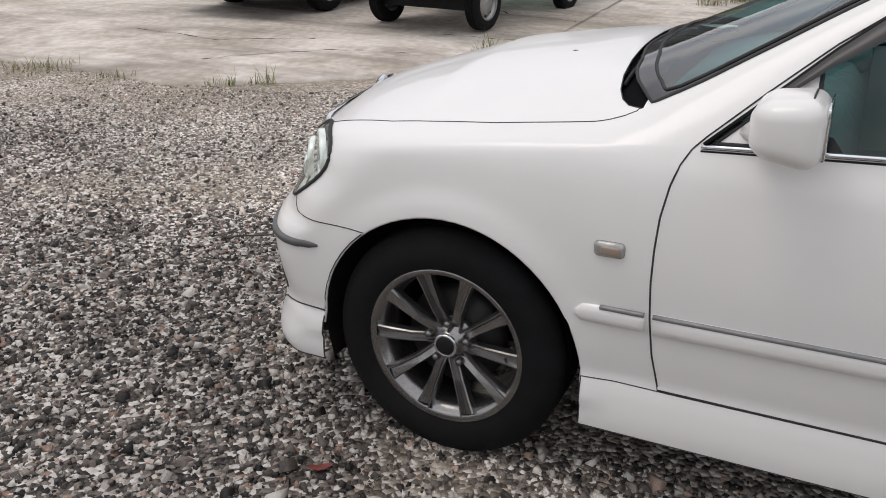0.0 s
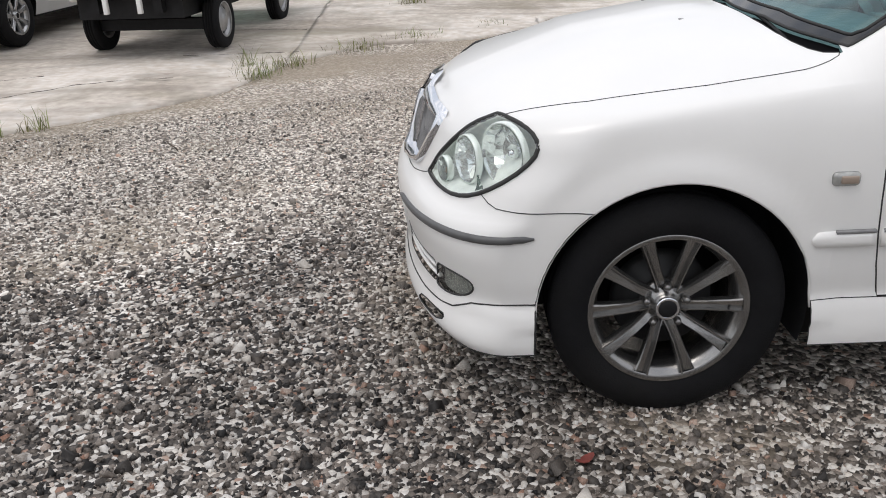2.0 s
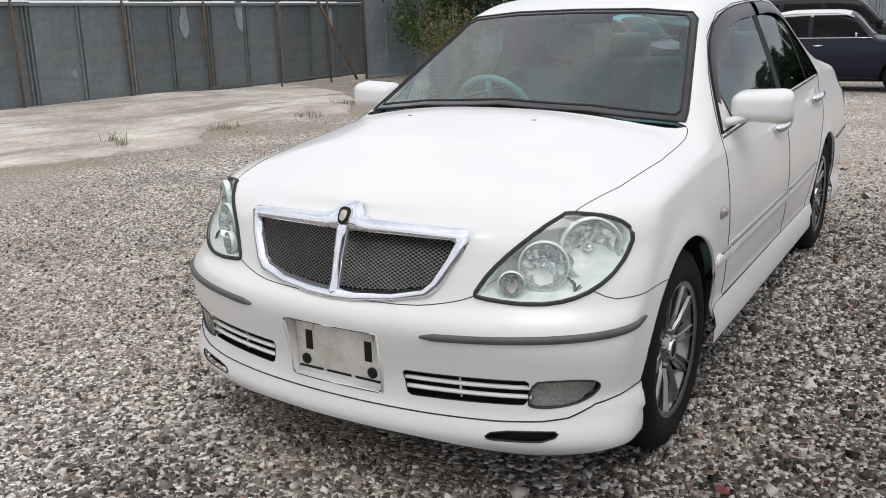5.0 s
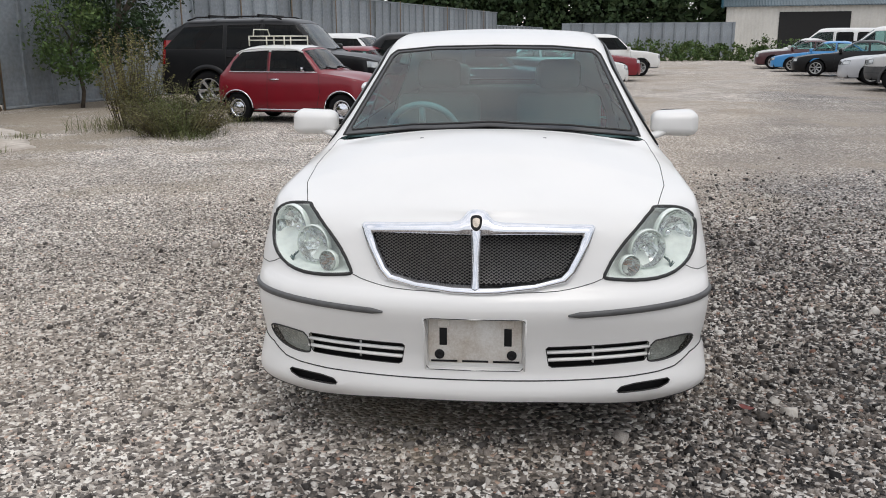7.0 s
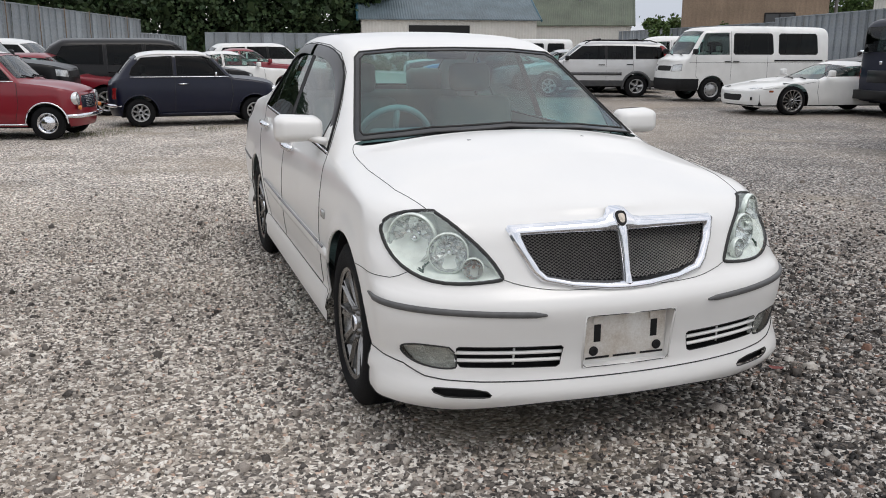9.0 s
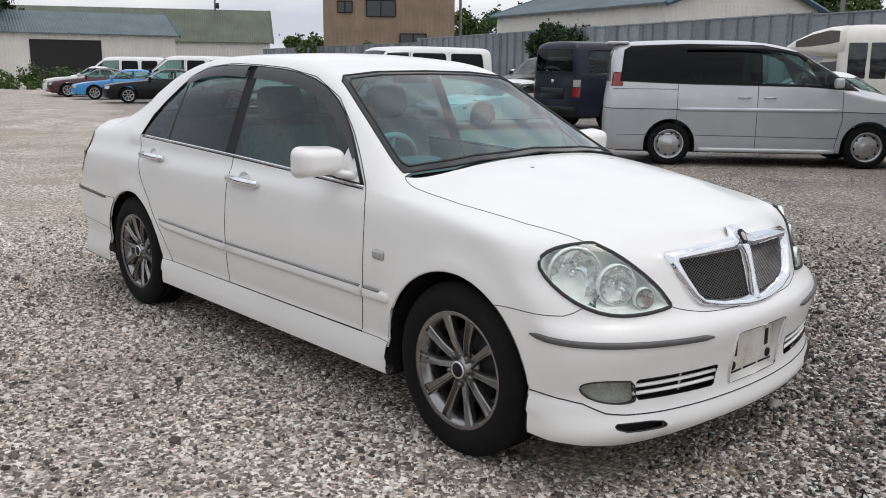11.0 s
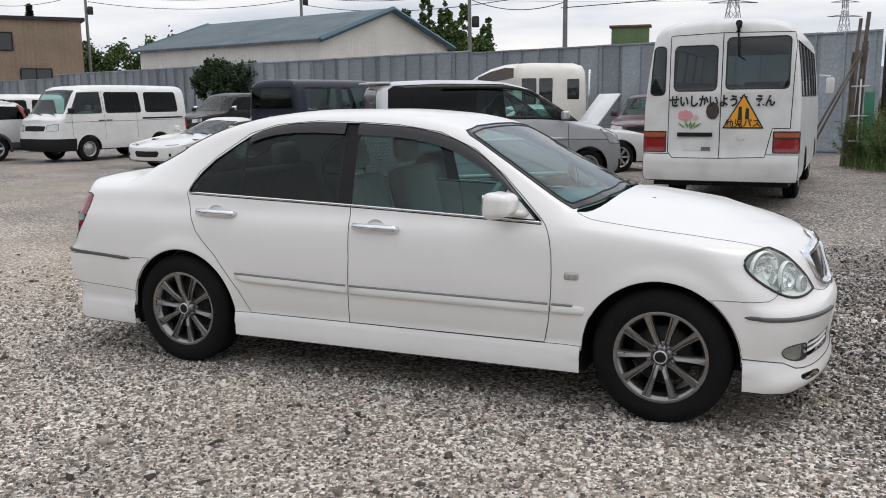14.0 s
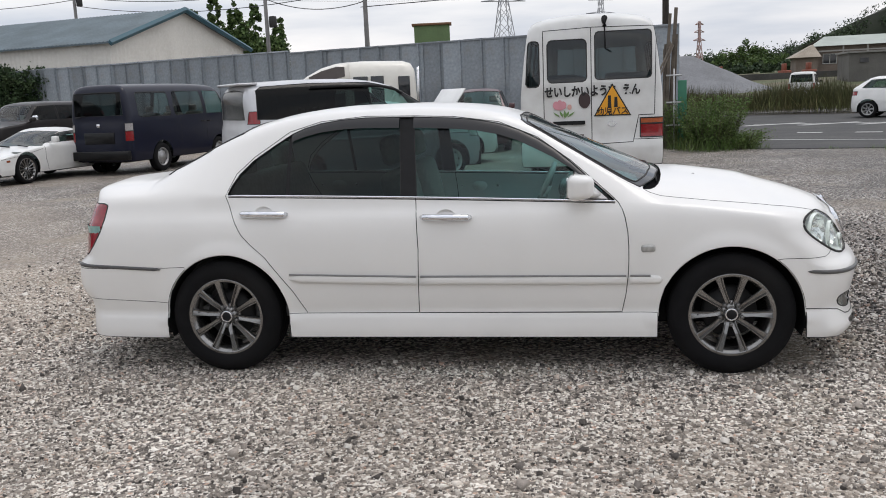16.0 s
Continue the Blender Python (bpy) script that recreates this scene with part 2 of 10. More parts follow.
def lift(bm, faces):
    out, seen = bmesh.new(), {}
    for f in faces:
        vs = []
        for v in f.verts:
            if v not in seen:
                seen[v] = out.verts.new(v.co)
            vs.append(seen[v])
        try:
            out.faces.new(vs)
        except ValueError:
            pass
    bmesh.ops.delete(bm, geom=faces, context="FACES")
    out.normal_update()
    return out


def both(bm):
    """Mirror a half mesh over y = 0 and join it there."""
    geom = list(bm.verts) + list(bm.edges) + list(bm.faces)
    out = bmesh.ops.duplicate(bm, geom=geom)["geom"]
    vs = [g for g in out if isinstance(g, bmesh.types.BMVert)]
    for v in vs:
        v.co.y = -v.co.y
    bmesh.ops.reverse_faces(bm, faces=[g for g in out if isinstance(g, bmesh.types.BMFace)])
    bmesh.ops.remove_doubles(bm, verts=[v for v in bm.verts if abs(v.co.y) < 2e-3], dist=2e-3)
    return bm


def flipped(bm):
    out = bm.copy()
    for v in out.verts:
        v.co.y = -v.co.y
    bmesh.ops.reverse_faces(out, faces=out.faces)
    return out


def shifted(bm, d):
    """Move a sheet along its own normals."""
    bm.normal_update()
    for v, n in [(v, v.normal.copy()) for v in bm.verts]:
        v.co += n * d
    return bm


def rims(bm, skip_mid=True):
    """The border loops of an open mesh as lists of points."""
    left = {e for e in bm.edges if len(e.link_faces) == 1 and not (skip_mid and all(abs(v.co.y) < 3e-3 for v in e.verts))}
    loops = []
    while left:
        e = left.pop()
        chain = [e.verts[0], e.verts[1]]
        for end in (1, 0):
            while True:
                tip = chain[-1] if end else chain[0]
                nx = next((k for k in tip.link_edges if k in left), None)
                if nx is None:
                    break
                left.discard(nx)
                o = nx.other_vert(tip)
                chain.append(o) if end else chain.insert(0, o)
        loops.append([v.co.copy() for v in chain])
    return loops


def gap_lines(src, r=0.0025, bm=None, sides=4):
    out = bm or bmesh.new()
    for lp in rims(src):
        keep = [lp[0]]
        for p in lp[1:]:
            if (p - keep[-1]).length > 0.004:
                keep.append(p)
        closed = (lp[0] - lp[-1]).length < 1e-5
        if closed and len(keep) > 3:
            keep = keep[:-1]
        tube(out, keep, r, closed=closed and len(keep) > 2, sides=sides)
    return out


def shell(s, nf=10, ns=40, nr=10, nv=12, nu=7, nt=8):
    """Half a car body (y >= 0) as a sheet: rings round the lower body up to the shoulder, then loft over the cabin to the middle.
    s: front(z), rear(z), width(z), low(x), shoulder(x), rail_y(x), rail_z(x), top(x), and the corner depths A, B with their squareness."""
    A, B, qa, qb = s["A"], s["B"], s.get("qa", 1.0), s.get("qb", 1.0)
    taper = s.get("taper", 0.03)
    zmid = s.get("zmid", 0.6)
    fx, rx = s["front"](zmid), s["rear"](zmid)
    stations = []
    for k in range(nf + 1):
        p = 0.5 * math.pi * k / nf
        stations.append(("f", math.sin(p) ** qa, 1 - max(math.cos(p), 0) ** qa))
    extra = sorted(set(list(np.linspace(fx - A, rx + B, ns + 1)[1:-1]) + s.get("stations", [])), reverse=True)
    for x in extra:
        if rx + B + 0.004 < x < fx - A - 0.004:
            stations.append(("s", x, 0))
    for k in range(nr, -1, -1):
        p = 0.5 * math.pi * k / nr
        stations.append(("r", math.sin(p) ** qb, 1 - max(math.cos(p), 0) ** qb))
    bm = bmesh.new()
    cols = []
    mid = 0.5 * (fx + rx)
    half = 0.5 * (fx - rx)

    depth = s.get("A_of", lambda z: A)

    def place(st, z):
        kind, a, b = st
        w = s["width"](z)
        if kind == "f":
            x, y = s["front"](z) - depth(z) * b, w * a
        elif kind == "r":
            x, y = s["rear"](z) + B * b, w * a
        else:
            t = (a - (rx + B)) / (fx - A - rx - B)
            x = (s["rear"](z) + B) * (1 - t) + (s["front"](z) - depth(z)) * t
            y = w
        return x, y * (1 - taper * abs((x - mid) / half) ** 4)
    for st in stations:
        xn = fx - A * st[2] if st[0] == "f" else (rx + B * st[2] if st[0] == "r" else st[1])
        lo, sh = s["low"](xn), s["shoulder"](xn)
        col = []
        for j in range(nv + 1):
            z = lo + (sh - lo) * j / nv
            col.append(Vector((*place(st, z), z)))
        x, y, z = col[-1]
        ry, rz, tz = min(s["rail_y"](x), 0.97 * y), s["rail_z"](x), s["top"](x)
        up = []
        for j in range(1, nu + 1):
            t = j / nu
            up.append(Vector((x, y + (ry - y) * t + s.get("bulge", 0.012) * math.sin(math.pi * t) * min(1, y), z + (rz - z) * t)))
        for j in range(1, nt + 1):
            yy = ry * (1 - j / nt)
            k = yy / ry if ry > 1e-6 else 0
            up.append(Vector((x, yy, rz + (tz - rz) * (1 - k ** s.get("crown", 2.2)))))
        for _ in range(s.get("round", 2)):
            sm = [p.copy() for p in up]
            for j in range(max(1, nu - 3), min(len(up) - 1, nu + 2)):
                sm[j] = 0.25 * up[j - 1] + 0.5 * up[j] + 0.25 * up[j + 1]
            up = sm
        cols.append([bm.verts.new(p) for p in col + up])
    for a, b in zip(cols, cols[1:]):
        for j in range(len(a) - 1):
            try:
                bm.faces.new((a[j], a[j + 1], b[j + 1], b[j]))
            except ValueError:
                pass
    bmesh.ops.remove_doubles(bm, verts=bm.verts, dist=2e-4)
    bmesh.ops.recalc_face_normals(bm, faces=bm.faces)
    bm.normal_update()
    out = sum((f.normal.y * (1 if f.calc_center_median().y > 0.05 else 0) for f in bm.faces))
    if out < 0:
        bmesh.ops.reverse_faces(bm, faces=bm.faces)
        bm.normal_update()
    return bm


def arch(cx, cz, r, low, n=20, foot=0.0):
    """A wheel arch's outline in the side view."""
    a = [(cx + r * math.cos(math.pi * k / n), cz + r * math.sin(math.pi * k / n)) for k in range(n + 1)]
    return [(cx + r + foot, low)] + a + [(cx - r - foot, low)]


def make_wheel(name, R, rim, width, spokes=10, style="alloy", rimmat=None, seg=40):
    """A wheel lying with its face towards +z, as parts of an Empty that the caller places."""
    rimmat = rimmat or ALLOY
    hub = new(name)
    h = width / 2
    bm = bmesh.new()
    t = 0.03 * R / 0.32
    prof = [(rim - 0.012, -h * 0.86), (rim + 0.01, -h * 0.94), (rim + (R - rim) * 0.5, -h), (R - 1.1 * t, -h * 0.93), (R - 0.25 * t, -h * 0.78), (R, -h * 0.62)]
    for g in (-0.35, 0.0, 0.35):
        prof += [(R, h * (g - 0.09)), (R - 0.009, h * (g - 0.07)), (R - 0.009, h * (g + 0.07)), (R, h * (g + 0.09))]
    prof += [(R, h * 0.62), (R - 0.25 * t, h * 0.78), (R - 1.1 * t, h * 0.93), (rim + (R - rim) * 0.5, h), (rim + 0.016, h * 0.96), (rim + 0.006, h * 0.9), (rim - 0.012, h * 0.84)]
    lathe(bm, prof, seg)
    part("tyre", bm, RUBBER, hub, "black rubber tyre")
    bm = bmesh.new()
    f = h * 0.86
    lathe(bm, [(rim + 0.004, f + 0.004), (rim + 0.004, f - 0.008), (rim - 0.014, f - 0.014), (rim - 0.03, f - 0.05), (rim - 0.035, -h * 0.8), (rim + 0.002, -h * 0.86)], seg)
    lathe(bm, [(rim - 0.012, f - 0.002), (rim + 0.002, f + 0.006), (rim + 0.006, f)], seg)
    r_ob = part("rim", bm, rimmat, hub)
    if style == "alloy":
        bm = bmesh.new()
        lathe(bm, [(0.0, f - 0.06), (rim * 0.62, f - 0.07), (rim * 0.66, f - 0.10)], 28)
        part("brake_disc", bm, DARKMETAL, hub)
        for k in range(spokes):
            a = 2 * math.pi * (k + 0.5) / spokes
            sw = (1 if k % 2 else -1) if spokes == 10 else 0
            bm = bmesh.new()
            w0, w1 = 0.60 * rim * 10 / spokes * 0.122, 0.098 * rim * 10 / spokes
            pts = [(0.040, w0 * 1.2, f - 0.036, 0.004), (rim * 0.30, w0 * 1.0, f - 0.027, 0.003), (rim * 0.5, w0 * 0.98, f - 0.016, 0.0), (rim * 0.78, w1 * 0.88, f - 0.008, -0.001), (rim - 0.010, w1 * 1.08, f - 0.003, -0.001)]
            rows = []
            for x, w, z, o in pts:
                rows.append([bm.verts.new((x, yy + o * sw, zz)) for yy, zz in ((-w, z - 0.026), (-w * 0.97, z - 0.004), (-w * 0.80, z), (w * 0.10, z - 0.005), (w * 0.36, z - 0.007), (w * 0.56, z + 0.003), (w * 0.74, z + 0.003), (w * 0.97, z - 0.006), (w, z - 0.026))])
            for p, q in zip(rows, rows[1:]):
                for j in range(8):
                    bm.faces.new((p[j], p[j + 1], q[j + 1], q[j]))
            if sw > 0:
                for v in bm.verts:
                    v.co.y = -v.co.y
            bmesh.ops.rotate(bm, verts=bm.verts, cent=(0, 0, 0), matrix=Matrix.Rotation(a, 3, "Z"))
            part("spoke", bm, rimmat, hub, smooth=False)
        bm = bmesh.new()
        lathe(bm, [(0.074, f - 0.060), (0.072, f - 0.046), (0.064, f - 0.040), (0.046, f - 0.036), (0.038, f - 0.020), (0.033, f - 0.014)], 28)
        part("hub_plate", bm, rimmat, hub)
        bm = bmesh.new()
        lathe(bm, [(0.033, f - 0.03), (0.034, f - 0.008), (0.031, f - 0.004), (0.026, f - 0.006)], 28)
        part("cap_ring", bm, CHROME, hub, "bright ring round the centre cap")
        bm = bmesh.new()
        lathe(bm, [(0.027, f - 0.010), (0.024, f - 0.006), (0.012, f - 0.004), (0.0, f - 0.004)], 24)
        part("centre_cap", bm, BLACK, hub, "black centre cap")
        for k in range(5):
            a = 2 * math.pi * k / 5
            at = Matrix.Translation((0.058 * math.cos(a), 0.058 * math.sin(a), 0))
            bm = bmesh.new()
            lathe(bm, [(0.0175, f - 0.037), (0.0165, f - 0.0345), (0.012, f - 0.036)], 16, at)
            part("nut_seat", bm, DARKMETAL, hub)
            bm = bmesh.new()
            lathe(bm, [(0.0115, f - 0.045), (0.0110, f - 0.018), (0.007, f - 0.012), (0, f - 0.011)], 6, at)
            part("wheel_nut", bm, STEELDARK, hub)
        bm = bmesh.new()
        va = 2 * math.pi * 0.55
        tube(bm, [((rim - 0.028) * math.cos(va), (rim - 0.028) * math.sin(va), f - 0.03), ((rim - 0.05) * math.cos(va), (rim - 0.05) * math.sin(va), f - 0.012)], 0.0045, sides=6)
        part("valve", bm, BLACK, hub)
    else:
        bm = bmesh.new()
        lathe(bm, [(rim - 0.03, f - 0.05), (rim * 0.8, f - 0.045), (rim * 0.6, f - 0.012), (rim * 0.4, f - 0.02), (rim * 0.3, f), (0, f)], 28)
        part("disc", bm, rimmat, hub)
        nh = 8
        for k in range(nh):
            a = 2 * math.pi * k / nh
            bm = bmesh.new()
            lathe(bm, [(0.022, f - 0.033), (0, f - 0.03)], 10, Matrix.Translation((rim * 0.73 * math.cos(a), rim * 0.73 * math.sin(a), 0)))
            part("vent_hole", bm, BLACK, hub)
    return hub

# ---- setting ----
def wet_mask(n, l, co):
    """How damp the yard is at a place: a broad stain with a ragged border over the front of the yard."""
    sx = n.new("ShaderNodeSeparateXYZ")
    l.new(co, sx.inputs[0])
    a = n.new("ShaderNodeMath")
    a.operation, a.inputs[1].default_value, a.inputs[2].default_value = "MULTIPLY_ADD", 0.4, -0.7
    l.new(sx.outputs[0], a.inputs[0])
    b = n.new("ShaderNodeMath")
    b.operation, b.inputs[1].default_value = "MULTIPLY_ADD", 1.25
    l.new(sx.outputs[1], b.inputs[0])
    l.new(a.outputs[0], b.inputs[2])
    no = n.new("ShaderNodeTexNoise")
    no.inputs["Scale"].default_value, no.inputs["Detail"].default_value = 0.55, 7.0
    l.new(co, no.inputs["Vector"])
    c = n.new("ShaderNodeMath")
    c.operation, c.inputs[1].default_value = "MULTIPLY_ADD", 5.0
    l.new(no.outputs["Fac"], c.inputs[0])
    l.new(b.outputs[0], c.inputs[2])
    r = n.new("ShaderNodeMapRange")
    r.interpolation_type = "SMOOTHSTEP"
    r.inputs[1].default_value, r.inputs[2].default_value = 1.5, 3.7
    l.new(c.outputs[0], r.inputs[0])
    return r.outputs[0]


def gravel_mat(name, islands):
    m = bpy.data.materials.new(name)
    m.use_nodes = True
    n, l = m.node_tree.nodes, m.node_tree.links
    b = n["Principled BSDF"]
    co = n.new("ShaderNodeTexCoord").outputs["Object"]
    wet = wet_mask(n, l, co)
    ramp = n.new("ShaderNodeValToRGB")
    stops = [(0.0, (0.05, 0.044, 0.040)), (0.18, (0.12, 0.107, 0.096)), (0.38, (0.23, 0.205, 0.18)), (0.56, (0.34, 0.298, 0.258)), (0.70, (0.48, 0.435, 0.385)), (0.84, (0.76, 0.72, 0.66)), (0.95, (0.70, 0.65, 0.58)), (1.0, (0.42, 0.28, 0.21))]
    els = ramp.color_ramp.elements
    els[0].position, els[0].color = stops[0][0], (*stops[0][1], 1)
    els[1].position, els[1].color = stops[-1][0], (*stops[-1][1], 1)
    for p, c in stops[1:-1]:
        e = els.new(p)
        e.color = (*c, 1)
    fine = n.new("ShaderNodeTexNoise")
    fine.inputs["Scale"].default_value, fine.inputs["Detail"].default_value = 220.0, 4.0
    l.new(co, fine.inputs["Vector"])
    if islands:
        g = n.new("ShaderNodeNewGeometry")
        l.new(g.outputs["Random Per Island"], ramp.inputs["Fac"])
    else:
        vo = n.new("ShaderNodeTexVoronoi")
        vo.inputs["Scale"].default_value = 58.0
        l.new(co, vo.inputs["Vector"])
        sep = n.new("ShaderNodeSeparateColor")
        l.new(vo.outputs["Color"], sep.inputs[0])
        l.new(sep.outputs[0], ramp.inputs["Fac"])
    mid = n.new("ShaderNodeTexNoise")
    mid.inputs["Scale"].default_value, mid.inputs["Detail"].default_value = 0.9, 6.0
    l.new(co, mid.inputs["Vector"])
    tone = n.new("ShaderNodeMapRange")
    tone.inputs[1].default_value, tone.inputs[2].default_value, tone.inputs[3].default_value, tone.inputs[4].default_value = 0.3, 0.7, 0.88, 1.36
    l.new(mid.outputs["Fac"], tone.inputs[0])
    m1 = n.new("ShaderNodeVectorMath")
    m1.operation = "SCALE"
    l.new(ramp.outputs["Color"], m1.inputs[0])
    l.new(tone.outputs[0], m1.inputs["Scale"])
    grain = n.new("ShaderNodeMix")
    grain.data_type, grain.blend_type = "RGBA", "OVERLAY"
    grain.inputs[0].default_value = 0.45
    l.new(m1.outputs[0], grain.inputs[6])
    l.new(fine.outputs["Fac"], grain.inputs[7])
    soak = n.new("ShaderNodeGamma")
    soak.inputs["Gamma"].default_value = 1.75
    l.new(grain.outputs[2], soak.inputs["Color"])
    dark = n.new("ShaderNodeMix")
    dark.data_type = "RGBA"
    l.new(wet, dark.inputs[0])
    l.new(grain.outputs[2], dark.inputs[6])
    cool = n.new("ShaderNodeVectorMath")
    cool.operation, cool.inputs[1].default_value = "MULTIPLY", (0.95, 1.0, 1.09)
    l.new(soak.outputs["Color"], cool.inputs[0])
    # the far side of the yard is soaked through
    sk = n.new("ShaderNodeSeparateXYZ")
    l.new(co, sk.inputs[0])
    kn = n.new("ShaderNodeTexNoise")
    kn.inputs["Scale"].default_value, kn.inputs["Detail"].default_value = 0.9, 6.0
    l.new(co, kn.inputs["Vector"])
    ka = n.new("ShaderNodeMath")
    ka.operation, ka.inputs[1].default_value = "MULTIPLY_ADD", 2.2
    l.new(kn.outputs["Fac"], ka.inputs[0])
    l.new(sk.outputs[1], ka.inputs[2])
    km = n.new("ShaderNodeMapRange")
    km.interpolation_type = "SMOOTHSTEP"
    km.inputs[1].default_value, km.inputs[2].default_value, km.inputs[3].default_value, km.inputs[4].default_value = 0.8, 2.1, 1.0, 0.86
    l.new(ka.outputs[0], km.inputs[0])
    ks = n.new("ShaderNodeVectorMath")
    ks.operation = "SCALE"
    l.new(cool.outputs[0], ks.inputs[0])
    l.new(km.outputs[0], ks.inputs["Scale"])
    l.new(ks.outputs[0], dark.inputs[7])
    last = dark.outputs[2]
    if not islands:
        # earth and silt between the stones, with a little green
        so = n.new("ShaderNodeTexNoise")
        so.inputs["Scale"].default_value, so.inputs["Detail"].default_value = 0.8, 9.0
        l.new(co, so.inputs["Vector"])
        rs = n.new("ShaderNodeMapRange")
        rs.inputs[1].default_value, rs.inputs[2].default_value, rs.inputs[4].default_value = 0.54, 0.72, 0.72
        # more of it close to the broken edge of the pad
        sp = n.new("ShaderNodeSeparateXYZ")
        l.new(co, sp.inputs[0])
        line = n.new("ShaderNodeMath")
        line.operation, line.inputs[1].default_value, line.inputs[2].default_value = "MULTIPLY_ADD", 1.05, -8.05
        l.new(sp.outputs[0], line.inputs[0])
        low = n.new("ShaderNodeMath")
        low.operation, low.inputs[1].default_value = "MAXIMUM", -6.6
        l.new(line.outputs[0], low.inputs[0])
        top = n.new("ShaderNodeMath")
        top.operation, top.inputs[1].default_value = "MINIMUM", -2.75
        l.new(low.outputs[0], top.inputs[0])
        off = n.new("ShaderNodeMath")
        off.operation = "SUBTRACT"
        l.new(sp.outputs[1], off.inputs[0])
        l.new(top.outputs[0], off.inputs[1])
        near = n.new("ShaderNodeMapRange")
        near.inputs[1].default_value, near.inputs[2].default_value, near.inputs[3].default_value, near.inputs[4].default_value = 0.0, 1.7, 0.22, 0.0
        l.new(off.outputs[0], near.inputs[0])
        more = n.new("ShaderNodeMath")
        more.operation = "ADD"
        l.new(so.outputs["Fac"], more.inputs[0])
        l.new(near.outputs[0], more.inputs[1])
        l.new(more.outputs[0], rs.inputs[0])
        mx = n.new("ShaderNodeMix")
        mx.data_type = "RGBA"
        mx.inputs[7].default_value = (0.27, 0.225, 0.165, 1)
        l.new(rs.outputs[0], mx.inputs[0])
        l.new(last, mx.inputs[6])
        last = mx.outputs[2]
        # broad bands of trodden brown earth where cars drive
        br_ = n.new("ShaderNodeTexNoise")
        br_.inputs["Scale"].default_value, br_.inputs["Detail"].default_value = 0.16, 6.0
        br_.inputs["Distortion"].default_value = 0.8
        l.new(co, br_.inputs["Vector"])
        rb = n.new("ShaderNodeMapRange")
        rb.inputs[1].default_value, rb.inputs[2].default_value, rb.inputs[4].default_value = 0.46, 0.66, 0.6
        l.new(br_.outputs["Fac"], rb.inputs[0])
        mb = n.new("ShaderNodeMix")
        mb.data_type = "RGBA"
        mb.inputs[7].default_value = (0.33, 0.275, 0.215, 1)
        l.new(rb.outputs[0], mb.inputs[0])
        l.new(last, mb.inputs[6])
        last = mb.outputs[2]
        v2 = n.new("ShaderNodeTexVoronoi")
        v2.inputs["Scale"].default_value = 58.0
        l.new(co, v2.inputs["Vector"])
        bp = n.new("ShaderNodeBump")
        bp.invert = True
        bp.inputs["Strength"].default_value, bp.inputs["Distance"].default_value = 0.9, 0.012
        l.new(v2.outputs["Distance"], bp.inputs["Height"])
        l.new(bp.outputs["Normal"], b.inputs["Normal"])
    if not islands:
        # damp dark gravel towards the road
        sr = n.new("ShaderNodeSeparateXYZ")
        l.new(co, sr.inputs[0])
        ra = n.new("ShaderNodeMath")
        ra.operation, ra.inputs[1].default_value, ra.inputs[2].default_value = "MULTIPLY_ADD", 0.75, -1.2
        l.new(sr.outputs[0], ra.inputs[0])
        rs_ = n.new("ShaderNodeMath")
        rs_.operation = "MINIMUM"
        l.new(ra.outputs[0], rs_.inputs[0])
        l.new(sr.outputs[1], rs_.inputs[1])
        rn_ = n.new("ShaderNodeMath")
        rn_.operation, rn_.inputs[1].default_value = "MULTIPLY_ADD", 3.0
        l.new(br_.outputs["Fac"], rn_.inputs[0])
        l.new(rs_.outputs[0], rn_.inputs[2])
        rm_ = n.new("ShaderNodeMapRange")
        rm_.interpolation_type = "SMOOTHSTEP"
        rm_.inputs[1].default_value, rm_.inputs[2].default_value, rm_.inputs[3].default_value, rm_.inputs[4].default_value = 1.6, 5.0, 1.12, 0.58
        l.new(rn_.outputs[0], rm_.inputs[0])
        lift_ = n.new("ShaderNodeVectorMath")
        lift_.operation = "SCALE"
        l.new(rm_.outputs[0], lift_.inputs["Scale"])
        l.new(last, lift_.inputs[0])
        last = lift_.outputs[0]
    l.new(last, b.inputs["Base Color"])
    rg = n.new("ShaderNodeMapRange")
    rg.inputs[3].default_value, rg.inputs[4].default_value = 0.88, 0.55
    l.new(wet, rg.inputs[0])
    l.new(rg.outputs[0], b.inputs["Roughness"])
    b.inputs["Specular IOR Level"].default_value = 0.35
    return m


bm = bmesh.new()
bmesh.ops.create_grid(bm, x_segments=140, y_segments=140, size=420)
ground = part("ground", bm, gravel_mat("gravel_ground", False), None)
tagged(ground, "grey crushed gravel yard with damp dark patches", "ground", kind="structure")


